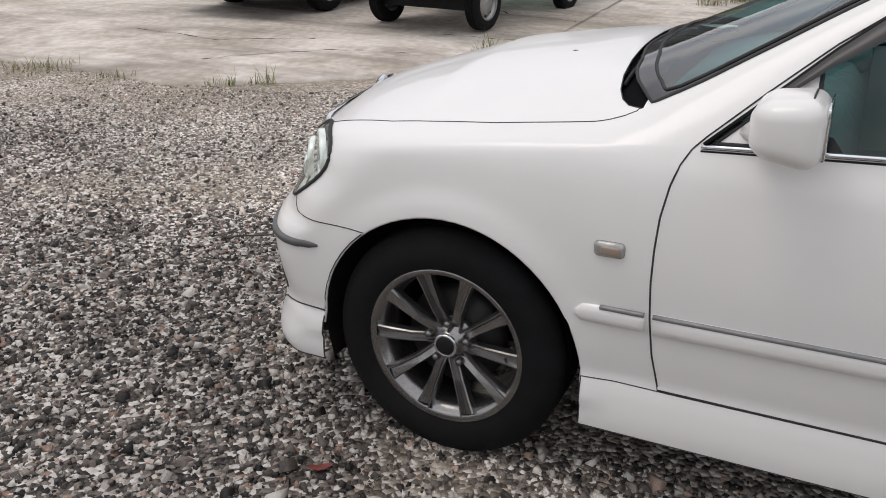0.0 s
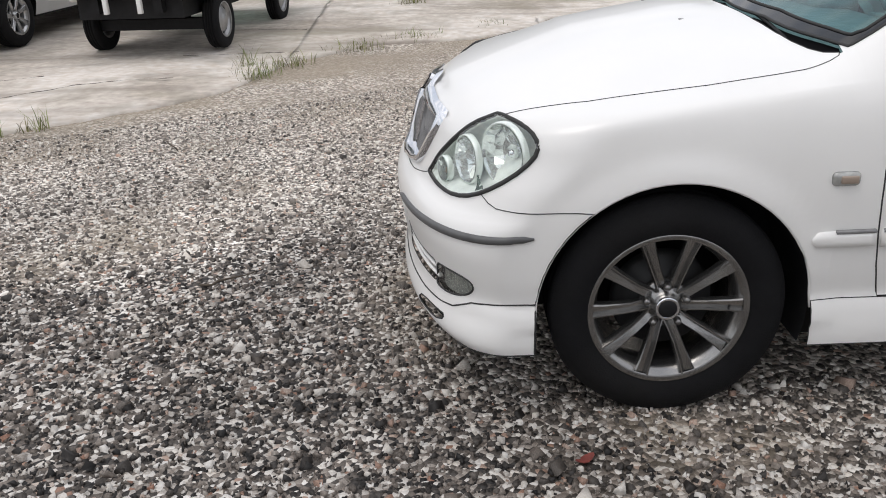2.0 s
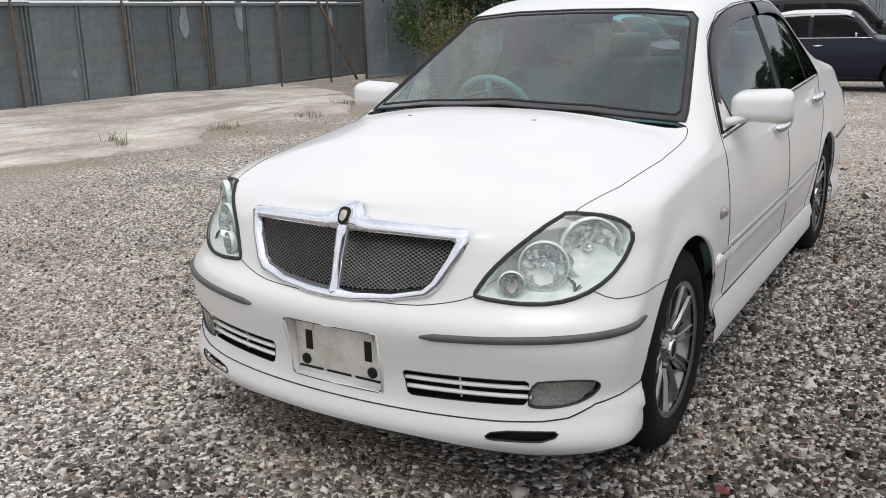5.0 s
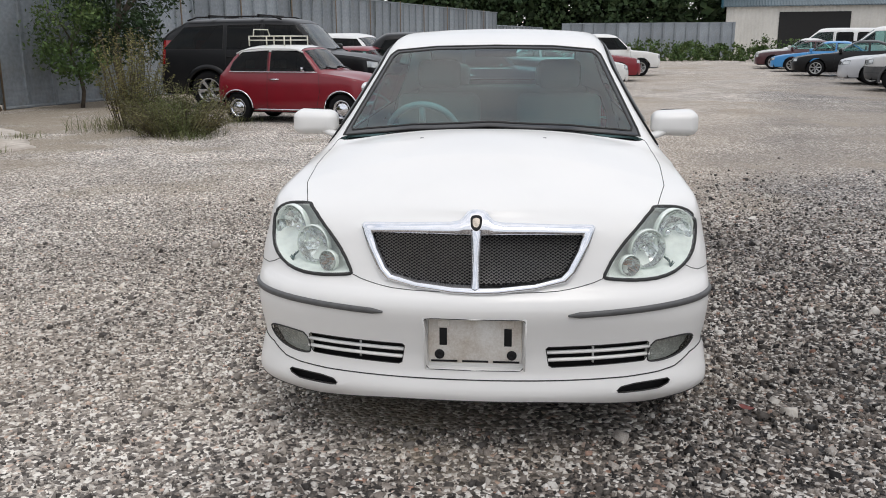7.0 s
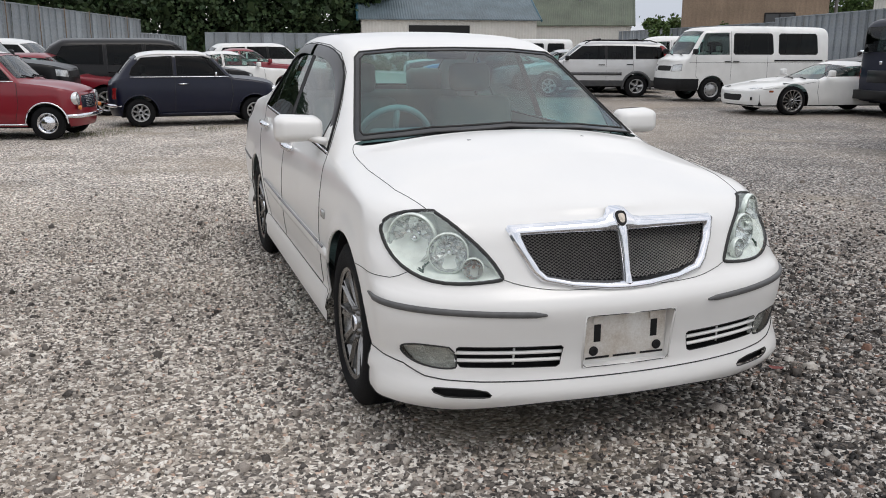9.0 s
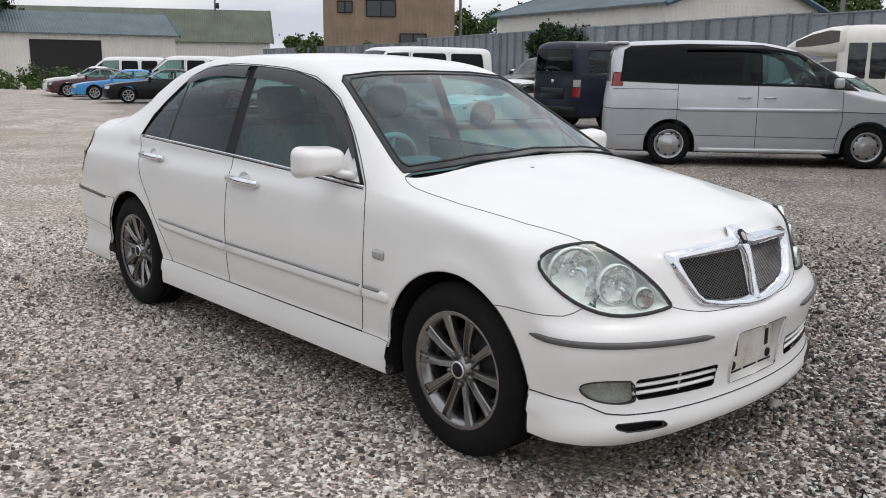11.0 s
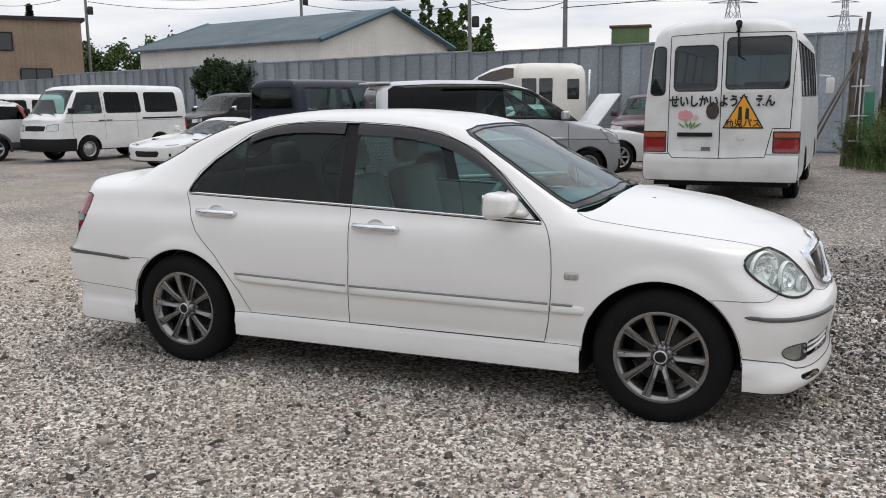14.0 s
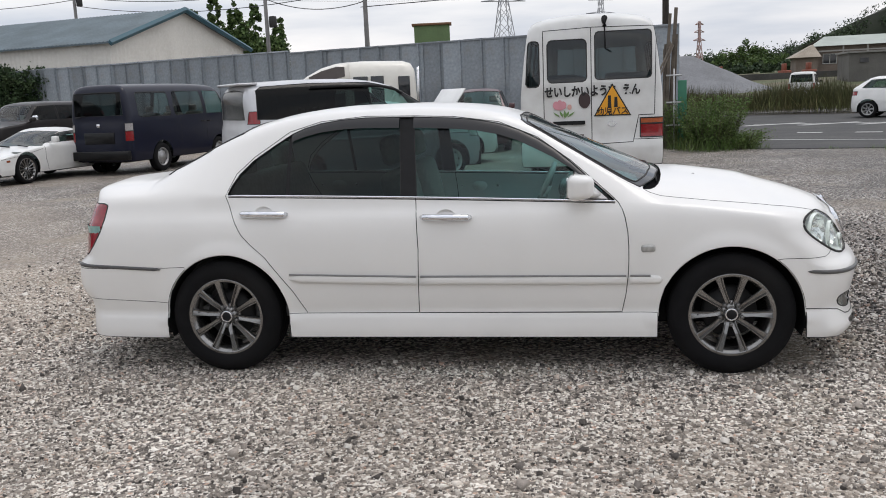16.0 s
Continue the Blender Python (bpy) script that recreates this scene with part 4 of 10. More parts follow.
REDLENS = mat("red_lamp_lens", (0.28, 0.012, 0.020), 0.12, 0, 0.25, 30, coat=0.7)
tl = panel("tail_lamp", TL, "side", REDLENS, label="red tail lamp with a pale middle band", gap=0.004, face_min=-0.5)
# openings in the front bumper
GRILLE = [(-0.1, 0.806), (0.05, 0.806), (0.10, 0.798), (0.25, 0.794), (0.38, 0.789), (0.390, 0.782), (0.368, 0.728), (0.326, 0.660), (0.300, 0.634), (0.2, 0.614), (0.08, 0.604), (-0.1, 0.602)]
cut_out(body, GRILLE, "front").free()
PLATE = [(-0.2, 0.508), (0.16, 0.508), (0.172, 0.498), (0.168, 0.328), (0.155, 0.318), (-0.2, 0.318)]
cut_out(body, PLATE, "front").free()
LOWG = [(0.240, 0.398), (0.248, 0.405), (0.585, 0.409), (0.594, 0.402), (0.588, 0.350), (0.578, 0.337), (0.262, 0.331), (0.250, 0.338)]
cut_out(body, LOWG, "front").free()
LIPH = [(0.485, 0.245), (0.50, 0.256), (0.547, 0.264), (0.62, 0.267), (0.664, 0.268), (0.672, 0.262), (0.666, 0.252), (0.634, 0.240), (0.57, 0.237), (0.51, 0.236), (0.49, 0.238)]
cut_out(body, LIPH, "front", -0.2).free()
# panels
COWL = mat("matt_black_cowl", (0.005, 0.005, 0.006), 0.9, 0, 0.3, 30, spec=0.08)
HOOD = [(2.036, -0.1), (2.034, 0.30), (2.020, 0.40), (2.0, 0.45), (1.955, 0.50), (1.845, 0.622), (1.6, 0.682), (1.3, 0.708), (1.12, 0.708), (1.03, 0.704), (0.985, 0.698), (0.962, 0.690), (0.958, 0.680), (0.968, 0.674), (0.990, 0.656), (1.014, 0.620), (1.036, 0.560), (1.054, 0.47), (1.068, 0.34), (1.076, 0.2), (1.080, 0.08), (1.081, -0.1)]
hood_top = cut_out(body, HOOD, "top", 0.45)
HOODF = [(-0.1, 0.590), (0.15, 0.591), (0.22, 0.592), (0.28, 0.595), (0.32, 0.600), (0.36, 0.607), (0.40, 0.617), (0.432, 0.629), (0.50, 0.70), (0.56, 0.76), (0.63, 0.84), (0.63, 0.92), (-0.1, 0.92)]
hood_front = cut_out(body, HOODF, "front", 0.02)
joined = {}
for f in hood_front.faces:
    for v in f.verts:
        if v not in joined:
            joined[v] = hood_top.verts.new(v.co)
    try:
        hood_top.faces.new([joined[v] for v in f.verts])
    except ValueError:
        pass
hood_front.free()
bmesh.ops.remove_doubles(hood_top, verts=hood_top.verts, dist=4e-4)
gap_lines(hood_top, 0.0016, seams)
both(hood_top)
for _ in range(160):
    free = [v for v in hood_top.verts if not v.is_boundary and v.co.x > 1.58 and v.co.z > 0.75]
    bmesh.ops.smooth_vert(hood_top, verts=free, factor=0.5, use_axis_x=True, use_axis_y=True, use_axis_z=True)
hood = [part("bonnet", hood_top, PAINT_WHITE, sal, "white bonnet")]
panel("cowl_cover", [(1.12, -0.1), (1.12, 0.45), (1.06, 0.64), (0.99, 0.688), (0.95, 0.684), (0.945, 0.6), (0.945, -0.1)], "top", COWL, True, "black plastic cowl cover", 0, face_min=0.3, push=-0.016)
SPOIL = [(1.5, 0.10), (1.5, 0.358), (1.75, 0.358), (1.822, 0.353), (1.88, 0.347), (1.924, 0.338), (1.95, 0.322), (1.976, 0.304), (2.01, 0.294), (2.053, 0.288), (2.10, 0.286), (2.4, 0.286), (2.4, 0.1)]
spoiler = panel("front_spoiler", SPOIL, "side", mid=True, label="white front lip spoiler", face_min=-2, gap=0.0026)
BUMP = [(1.5, 0.10), (1.5, 0.612), (1.65, 0.622), (1.80, 0.620), (1.852, 0.621), (1.872, 0.630), (1.888, 0.645), (1.92, 0.67), (1.95, 0.70), (2.4, 0.70), (2.4, 0.1)]
bumper = panel("front_bumper", BUMP, "side", mid=True, label="white front bumper", face_min=-2)
RBUMP = [(-2.7, 0.62), (-1.72, 0.615), (-1.6, 0.62), (-1.6, 0.1), (-2.7, 0.1)]
RSKIRT = [(-2.7, 0.445), (-2.24, 0.440), (-1.6, 0.405), (-1.6, 0.1), (-2.7, 0.1)]
panel("rear_skirt", RSKIRT, "side", mid=True, label="white rear lower skirt", face_min=-2)
rbumper = panel("rear_bumper", RBUMP, "side", mid=True, label="white rear bumper", face_min=-2)
SKIRT = [(-1.1, 0.1), (-1.1, 0.344), (0.79, 0.341), (1.1, 0.343), (1.1, 0.1)]
skirt = panel("side_skirt", SKIRT, "side", label="white side skirt", face_min=-2)
RDOOR = [(-0.263, 0.344), (-0.250, 0.70), (-0.262, 0.977), (-0.283, 1.408), (-0.557, 1.416), (-0.82, 1.396), (-1.0, 1.346), (-1.2, 1.215), (-1.30, 1.125), (-1.352, 1.01), (-1.318, 0.95), (-1.308, 0.90), (-1.274, 0.817), (-1.20, 0.735), (-1.121, 0.665), (-1.04, 0.56), (-0.972, 0.47), (-0.90, 0.344)]
RDOOR = RDOOR[:10] + [(-1.335, 0.97), (-1.318, 0.92), (-1.292, 0.86), (-1.258, 0.795), (-1.20, 0.735)] + RDOOR[14:]
rdoor = panel("rear_door", RDOOR, "side", label="white rear door", gap=0.0021)
FDOOR = [(-0.263, 0.344), (-0.250, 0.70), (-0.262, 0.977), (-0.283, 1.408), (-0.06, 1.395), (0.185, 1.357), (0.395, 1.268), (0.572, 1.141), (0.69, 1.04), (0.795, 0.946), (0.818, 0.922), (0.836, 0.890), (0.850, 0.845), (0.862, 0.775), (0.866, 0.70), (0.866, 0.62), (0.861, 0.53), (0.850, 0.44), (0.83, 0.344)]
fdoor = panel("front_door", FDOOR, "side", label="white front door", gap=0.0023)
# tidy the edges of the wheel openings with a turned-in lip
for c, r in ((1.383, 0.371), (-1.368, 0.366)):
    for sgn in (1, -1):
        lips = bmesh.new()
        pts = []
        for k in range(33):
            a = math.pi * k / 32
            x, z = c + r * math.cos(a), 0.322 + r * math.sin(a)
            pts.append((x, sgn * (SAL["width"](z) * (1 - 0.012 * abs((x - 0.14) / 2.27) ** 4) + 0.004 * min(1, max(0, (z - 0.28) / 0.1))), z))
        tube(lips, pts, 0.005, sides=6)
        part("arch_lip", lips, PAINT_WHITE, sal)
part("body_shell", both(body), PAINT_WHITE, sal, "white body sides, roof and pillars")
part("shut_line", both(seams), SEAM, sal, "dark shut lines between panels")

# underbody and wheel wells
bm = bmesh.new()
box(bm, (-2.2, -0.70, 0.20), (-1.76, 0.70, 0.55))
box(bm, (-0.98, -0.72, 0.19), (1.0, 0.72, 0.34))
box(bm, (-2.2, -0.52, 0.22), (2.0, 0.52, 0.60))
box(bm, (1.77, -0.70, 0.22), (1.85, 0.70, 0.50))
part("underbody", bm, BLACK, sal, smooth=False)
for c in (1.383, -1.368):
    for sgn in (1, -1):
        bm = bmesh.new()
        rows = []
        for yy in (0.80, 0.50):
            rows.append([bm.verts.new((c + 0.375 * math.cos(math.pi * k / 24 * 1.2 - 0.314), sgn * yy, 0.322 + 0.375 * math.sin(math.pi * k / 24 * 1.2 - 0.314))) for k in range(25)])
        for k in range(24):
            bm.faces.new((rows[0][k], rows[0][k + 1], rows[1][k + 1], rows[1][k]))
        bm.faces.new(rows[1])
        part("wheel_liner", bm, BLACK, sal)

# wheels
wheel = make_wheel("wheel", 0.325, 0.217, 0.215, 10, seg=64)
wheel.parent = sal
FACE = 0.806 - 0.215 / 2 * 0.86 + 0.002
first = True
for x in (FW, RW):
    for sgn in (1, -1):
        m = pose(x, sgn * FACE, WZ, -90 if sgn > 0 else 90, 0, 0)
        m = m @ Matrix.Rotation(radians(-18 if x > 0 else -26), 4, "Z")
        if first:
            wheel.matrix_basis, first = m, False
        else:
            copy_thing(wheel, m)

# chrome grille with a mesh of crossed wires
def front_x(y, z):
    w = SAL["width"](z)
    return SAL["front"](z) - SAL["A_of"](z) * (1 - math.sqrt(max(0, 1 - (y / w) ** 2)))


gr = [(0.0, 0.849), (0.020, 0.848), (0.034, 0.842), (0.044, 0.829), (0.058, 0.817), (0.085, 0.812), (0.25, 0.806), (0.392, 0.800), (0.403, 0.790), (0.382, 0.728), (0.341, 0.652), (0.310, 0.620), (0.2, 0.599), (0.08, 0.588), (0.0, 0.586)]
inner = [(0.0, 0.768), (0.022, 0.768), (0.040, 0.769), (0.050, 0.770), (0.060, 0.771), (0.10, 0.772), (0.25, 0.771), (0.350, 0.768), (0.357, 0.762), (0.338, 0.72), (0.305, 0.660), (0.284, 0.640), (0.2, 0.622), (0.08, 0.612), (0.0, 0.610)]
bm = bmesh.new()
for sgn in (1, -1):
    rows = []
    for (y0, z0), (y1, z1) in zip(gr, inner):
        x0, x1 = front_x(y0, min(z0, 0.815)) - max(0, z0 - 0.815) * 0.95, front_x(y1, z1)
        row = []
        for t, px in ((0, -0.004), (0.12, 0.012), (0.5, 0.02), (0.88, 0.012), (1.0, -0.012)):
            row.append(bm.verts.new((x0 + (x1 - x0) * t + px, sgn * (y0 + (y1 - y0) * t), z0 + (z1 - z0) * t)))
        rows.append(row)
    for a, b in zip(rows, rows[1:]):
        for j in range(4):
            bm.faces.new((a[j], a[j + 1], b[j + 1], b[j]))
bmesh.ops.remove_doubles(bm, verts=bm.verts, dist=1e-4)
grille = part("grille", bm, CHROME, sal, "bright chrome grille surround")
bm = bmesh.new()
rows = []
for z, w in ((0.790, 0.022), (0.775, 0.022), (0.755, 0.020), (0.70, 0.017), (0.64, 0.016), (0.605, 0.018)):
    x = front_x(0, z)
    rows.append([bm.verts.new((x + px, y, z)) for y, px in ((-w, -0.01), (-w * 0.8, 0.014), (0, 0.026), (w * 0.8, 0.014), (w, -0.01))])
for a, b in zip(rows, rows[1:]):
    for j in range(4):
        bm.faces.new((a[j], a[j + 1], b[j + 1], b[j]))
part("centre_bar", bm, CHROME, grille, "chrome centre bar")
EMB = Matrix.Translation((2.024, 0, 0.808)) @ Matrix.Rotation(radians(58), 4, "Y")
SHIELD = rounded([(-0.030, -0.021), (-0.030, 0.021), (0.008, 0.020), (0.024, 0.012), (0.029, 0.0), (0.024, -0.012), (0.008, -0.020)], 2)


def badge_plate(name, k, z0, z1, material, label=""):
    """The badge's outline drawn in by k and raised from z0 to z1."""
    bm = bmesh.new()
    lo = [bm.verts.new(EMB @ Vector((x * k, y * k, z0))) for x, y in SHIELD]
    hi = [bm.verts.new(EMB @ Vector((x * k * 0.96, y * k * 0.96, z1))) for x, y in SHIELD]
    bm.faces.new(hi)
    for i in range(len(lo)):
        bm.faces.new((lo[i], lo[(i + 1) % len(lo)], hi[(i + 1) % len(lo)], hi[i]))
    return part(name, bm, material, grille, label, smooth=False)


badge_plate("emblem_rim", 1.12, -0.014, 0.008, CHROME)
badge_plate("emblem", 1.0, 0.0, 0.011, BLACK, "small black shield badge with a pale plain middle")
badge_plate("emblem_mark", 0.62, 0.008, 0.013, mat("champagne_metal", (0.62, 0.55, 0.47), 0.25, 0.8, 0.3, 60))
bm = bmesh.new()
WIRE = mat("mesh_wire", (0.20, 0.195, 0.19), 0.35, 0.6, 0.2, 40)
pz0, pz1 = 0.610, 0.770
opening = [(0.012, pz1)] + inner[1:-1] + [(0.012, pz0)]
step = 0.0165
for sgn in (1, -1):
    for slope in (0.62, -0.62):
        k = -40
        for k in range(-60, 90):
            c = pz0 + k * step * 0.62 * 1.0
            run = []
            for i in range(0, 64):
                y = 0.012 + i * 0.0055
                z = c + slope * (y - 0.012)
                if pz0 - 0.005 <= z <= pz1 + 0.005 and inside((y, z), opening):
                    run.append((front_x(y, z) - 0.012, sgn * y, z))
                elif len(run) > 1:
                    break
                else:
                    run = []
            if len(run) > 1:
                tube(bm, [run[0], run[len(run) // 2], run[-1]] if len(run) > 2 else run, 0.0015, sides=3)
part("grille_mesh", bm, WIRE, grille, "grey crossed-wire grille mesh", smooth=False)
bm = bmesh.new()
rows = []
for i in range(13):
    y = -0.42 + 0.07 * i
    rows.append([bm.verts.new((front_x(y, z) - 0.055, y, z)) for z in (0.55, 0.69, 0.84)])
for a, b in zip(rows, rows[1:]):
    for j in range(2):
        bm.faces.new((a[j], a[j + 1], b[j + 1], b[j]))
part("radiator_baffle", bm, BLACK, sal)

# number plate recess with its bare bracket
bm = bmesh.new()
box(bm, (2.070, -0.172, 0.318), (2.084, 0.172, 0.508), bevel=0.004)
loop = [(-0.168, 0.318), (0.168, 0.318), (0.172, 0.508), (-0.172, 0.508)]
rows = [[bm.verts.new((front_x(y, z) + 0.002, y, z)), bm.verts.new((2.078, y * 0.965, 0.413 + (z - 0.413) * 0.965))] for y, z in loop]
for k in range(4):
    bm.faces.new((rows[k][0], rows[(k + 1) % 4][0], rows[(k + 1) % 4][1], rows[k][1]))
recess = part("plate_recess", bm, PAINT_WHITE, sal, "empty white number plate recess")
bm = bmesh.new()
for a, b in (((-0.172, 0.508), (0.172, 0.508)), ((0.172, 0.508), (0.168, 0.318)), ((0.168, 0.318), (-0.168, 0.318)), ((-0.168, 0.318), (-0.172, 0.508))):
    tube(bm, [(front_x(a[0], a[1]) - 0.002, *a), (front_x(0.5 * (a[0] + b[0]), 0.5 * (a[1] + b[1])) - 0.002, 0.5 * (a[0] + b[0]), 0.5 * (a[1] + b[1])), (front_x(b[0], b[1]) - 0.002, *b)], 0.0035, sides=8)
part("recess_rim", bm, PAINT_WHITE, recess)
DIRTY = mat("dirty_plastic", (0.72, 0.70, 0.66), 0.5, 0, 0.25, 11, color2=(0.55, 0.49, 0.42), fine=0.4)
bm = bmesh.new()
box(bm, (2.084, -0.160, 0.336), (2.094, 0.160, 0.500), bevel=0.005)
plate = part("plate_bracket", bm, DIRTY, sal, "dirty pale plastic plate bracket with black slots")
for y in (-0.108, 0.112):
    bm = bmesh.new()
    box(bm, (2.092, y - 0.013, 0.400), (2.0955, y + 0.013, 0.462), bevel=0.001)
    part("slot", bm, BLACK, plate)
    bm = bmesh.new()
    box(bm, (2.092, y - 0.020, 0.466), (2.102, y + 0.020, 0.492), bevel=0.003)
    part("clip", bm, DIRTY, plate)
    bm = bmesh.new()
    lathe(bm, [(0.017, 0.0), (0.017, 0.006), (0.009, 0.009), (0, 0.004)], 14, pose(2.092, y * 1.12, 0.368, 0, 90, 0))
    part("grommet", bm, BLACK, plate)
bm = bmesh.new()
for i in range(3):
    box(bm, (2.086, -0.150 + i * 0.106, 0.340), (2.0955, -0.060 + i * 0.106, 0.347))
part("drain_slot", bm, BLACK, plate)

# lower grilles, fog lamps, lip ducts
for sgn in (1, -1):
    g = new("lower_grille")
    g.parent = sal
    bm = bmesh.new()
    rows = []
    for i in range(9):
        y = 0.20 + 0.055 * i
        rows.append([bm.verts.new((front_x(y, z) - 0.05, sgn * y, z)) for z in (0.29, 0.37, 0.45)])
    for a, b in zip(rows, rows[1:]):
        for j in range(2):
            bm.faces.new((a[j], a[j + 1], b[j + 1], b[j]))
    part("backing", bm, BLACK, g)
    for t in (0.30, 0.68):
        bm = bmesh.new()
        ya, za, yb, zb = 0.236, 0.404 - 0.072 * t, 0.596, 0.408 - 0.072 * t
        pts = [(front_x(ya + (yb - ya) * k / 8, za + (zb - za) * k / 8) - 0.008, sgn * (ya + (yb - ya) * k / 8), za + (zb - za) * k / 8) for k in range(9)]
        tube(bm, pts, 0.0082, sides=8, flat=0.8)
        part("slat", bm, PAINT_WHITE, g)
    bm = bmesh.new()
    tube(bm, [(front_x(0.40, 0.40) - 0.02, sgn * 0.40, 0.402), (front_x(0.40, 0.34) - 0.02, sgn * 0.402, 0.338)], 0.004, sides=6)
    part("upright", bm, PAINT_WHITE, g)
    bm = bmesh.new()
    bm.from_mesh(fog_lens[0 if sgn > 0 else 1].data)
    shifted(bm, -0.022)
    fl = part("fog_lamp", bm, mat("fog_bowl", (0.46, 0.47, 0.44), 0.25, 0.4, 0.2, 30, bump=0.5, bscale=90), sal, "rounded fog lamp behind a clear lens")
    bm = bmesh.new()
    rows = []
    for i in range(9):
        y = 0.47 + 0.0265 * i
        rows.append([bm.verts.new((front_x(y, z) - 0.035, sgn * y, z)) for z in (0.225, 0.25, 0.28)])
    for a, b in zip(rows, rows[1:]):
        for j in range(2):
            bm.faces.new((a[j], a[j + 1], b[j + 1], b[j]))
    part("lip_duct", bm, BLACK, sal)

# rubbing strips on the bumpers and mouldings on the doors
STRIP = mat("grey_rub_strip", (0.10, 0.10, 0.10), 0.45, 0, 0.2, 30)
SHADEGREY = mat("moulding_shade_grey", (0.26, 0.26, 0.26), 0.4, 0.2, 0.2, 30)


def ribbon(name, path, h, out, material, parent, label="", blunt=()):
    """A low moulding: points (x, y, z) on the body, the half height and how far it stands proud of it."""
    bm = bmesh.new()
    rows = []
    for i, p in enumerate(path):
        p = Vector(p)
        a, b = Vector(path[max(i - 1, 0)]), Vector(path[min(i + 1, len(path) - 1)])
        n = (b - a).cross(Vector((0, 0, 1))).normalized()
        if n.dot(Vector((p.x * 0.4 if abs(p.y) < 0.7 else 0.0, p.y, 0))) < 0:
            n = -n
        e = 0.3 if i in (0, len(path) - 1) and i not in blunt else 1.0
        rows.append([bm.verts.new(p + n * o + Vector((0, 0, z))) for o, z in ((-0.006, -h * e), (out * 0.8, -h * 0.8 * e), (out, -h * 0.25 * e), (out, h * 0.25 * e), (out * 0.8, h * 0.8 * e), (-0.006, h * e))])
    for a, b in zip(rows, rows[1:]):
        for j in range(5):
            bm.faces.new((a[j], a[j + 1], b[j + 1], b[j]))
    bm.faces.new(rows[0])
    bm.faces.new(rows[-1][::-1])
    return part(name, bm, material, parent, label)


def side_y(x, z):
    w = SAL["width"](z) * (1 - 0.012 * abs((x - 0.14) / 2.27) ** 4)
    if x > 1.66:
        k = (SAL["front"](z) - x) / SAL["A_of"](z)
        w = SAL["width"](z) * 0.988 * math.sqrt(max(0, 1 - (1 - min(k, 1)) ** 2))
    if x < -2.1:
        k = min(max((x - SAL["rear"](z)) / 0.25, 0), 1)
        c = (1 - k) ** (1 / 0.74)
        w = SAL["width"](z) * 0.988 * max(0, 1 - c * c) ** 0.37
    return w


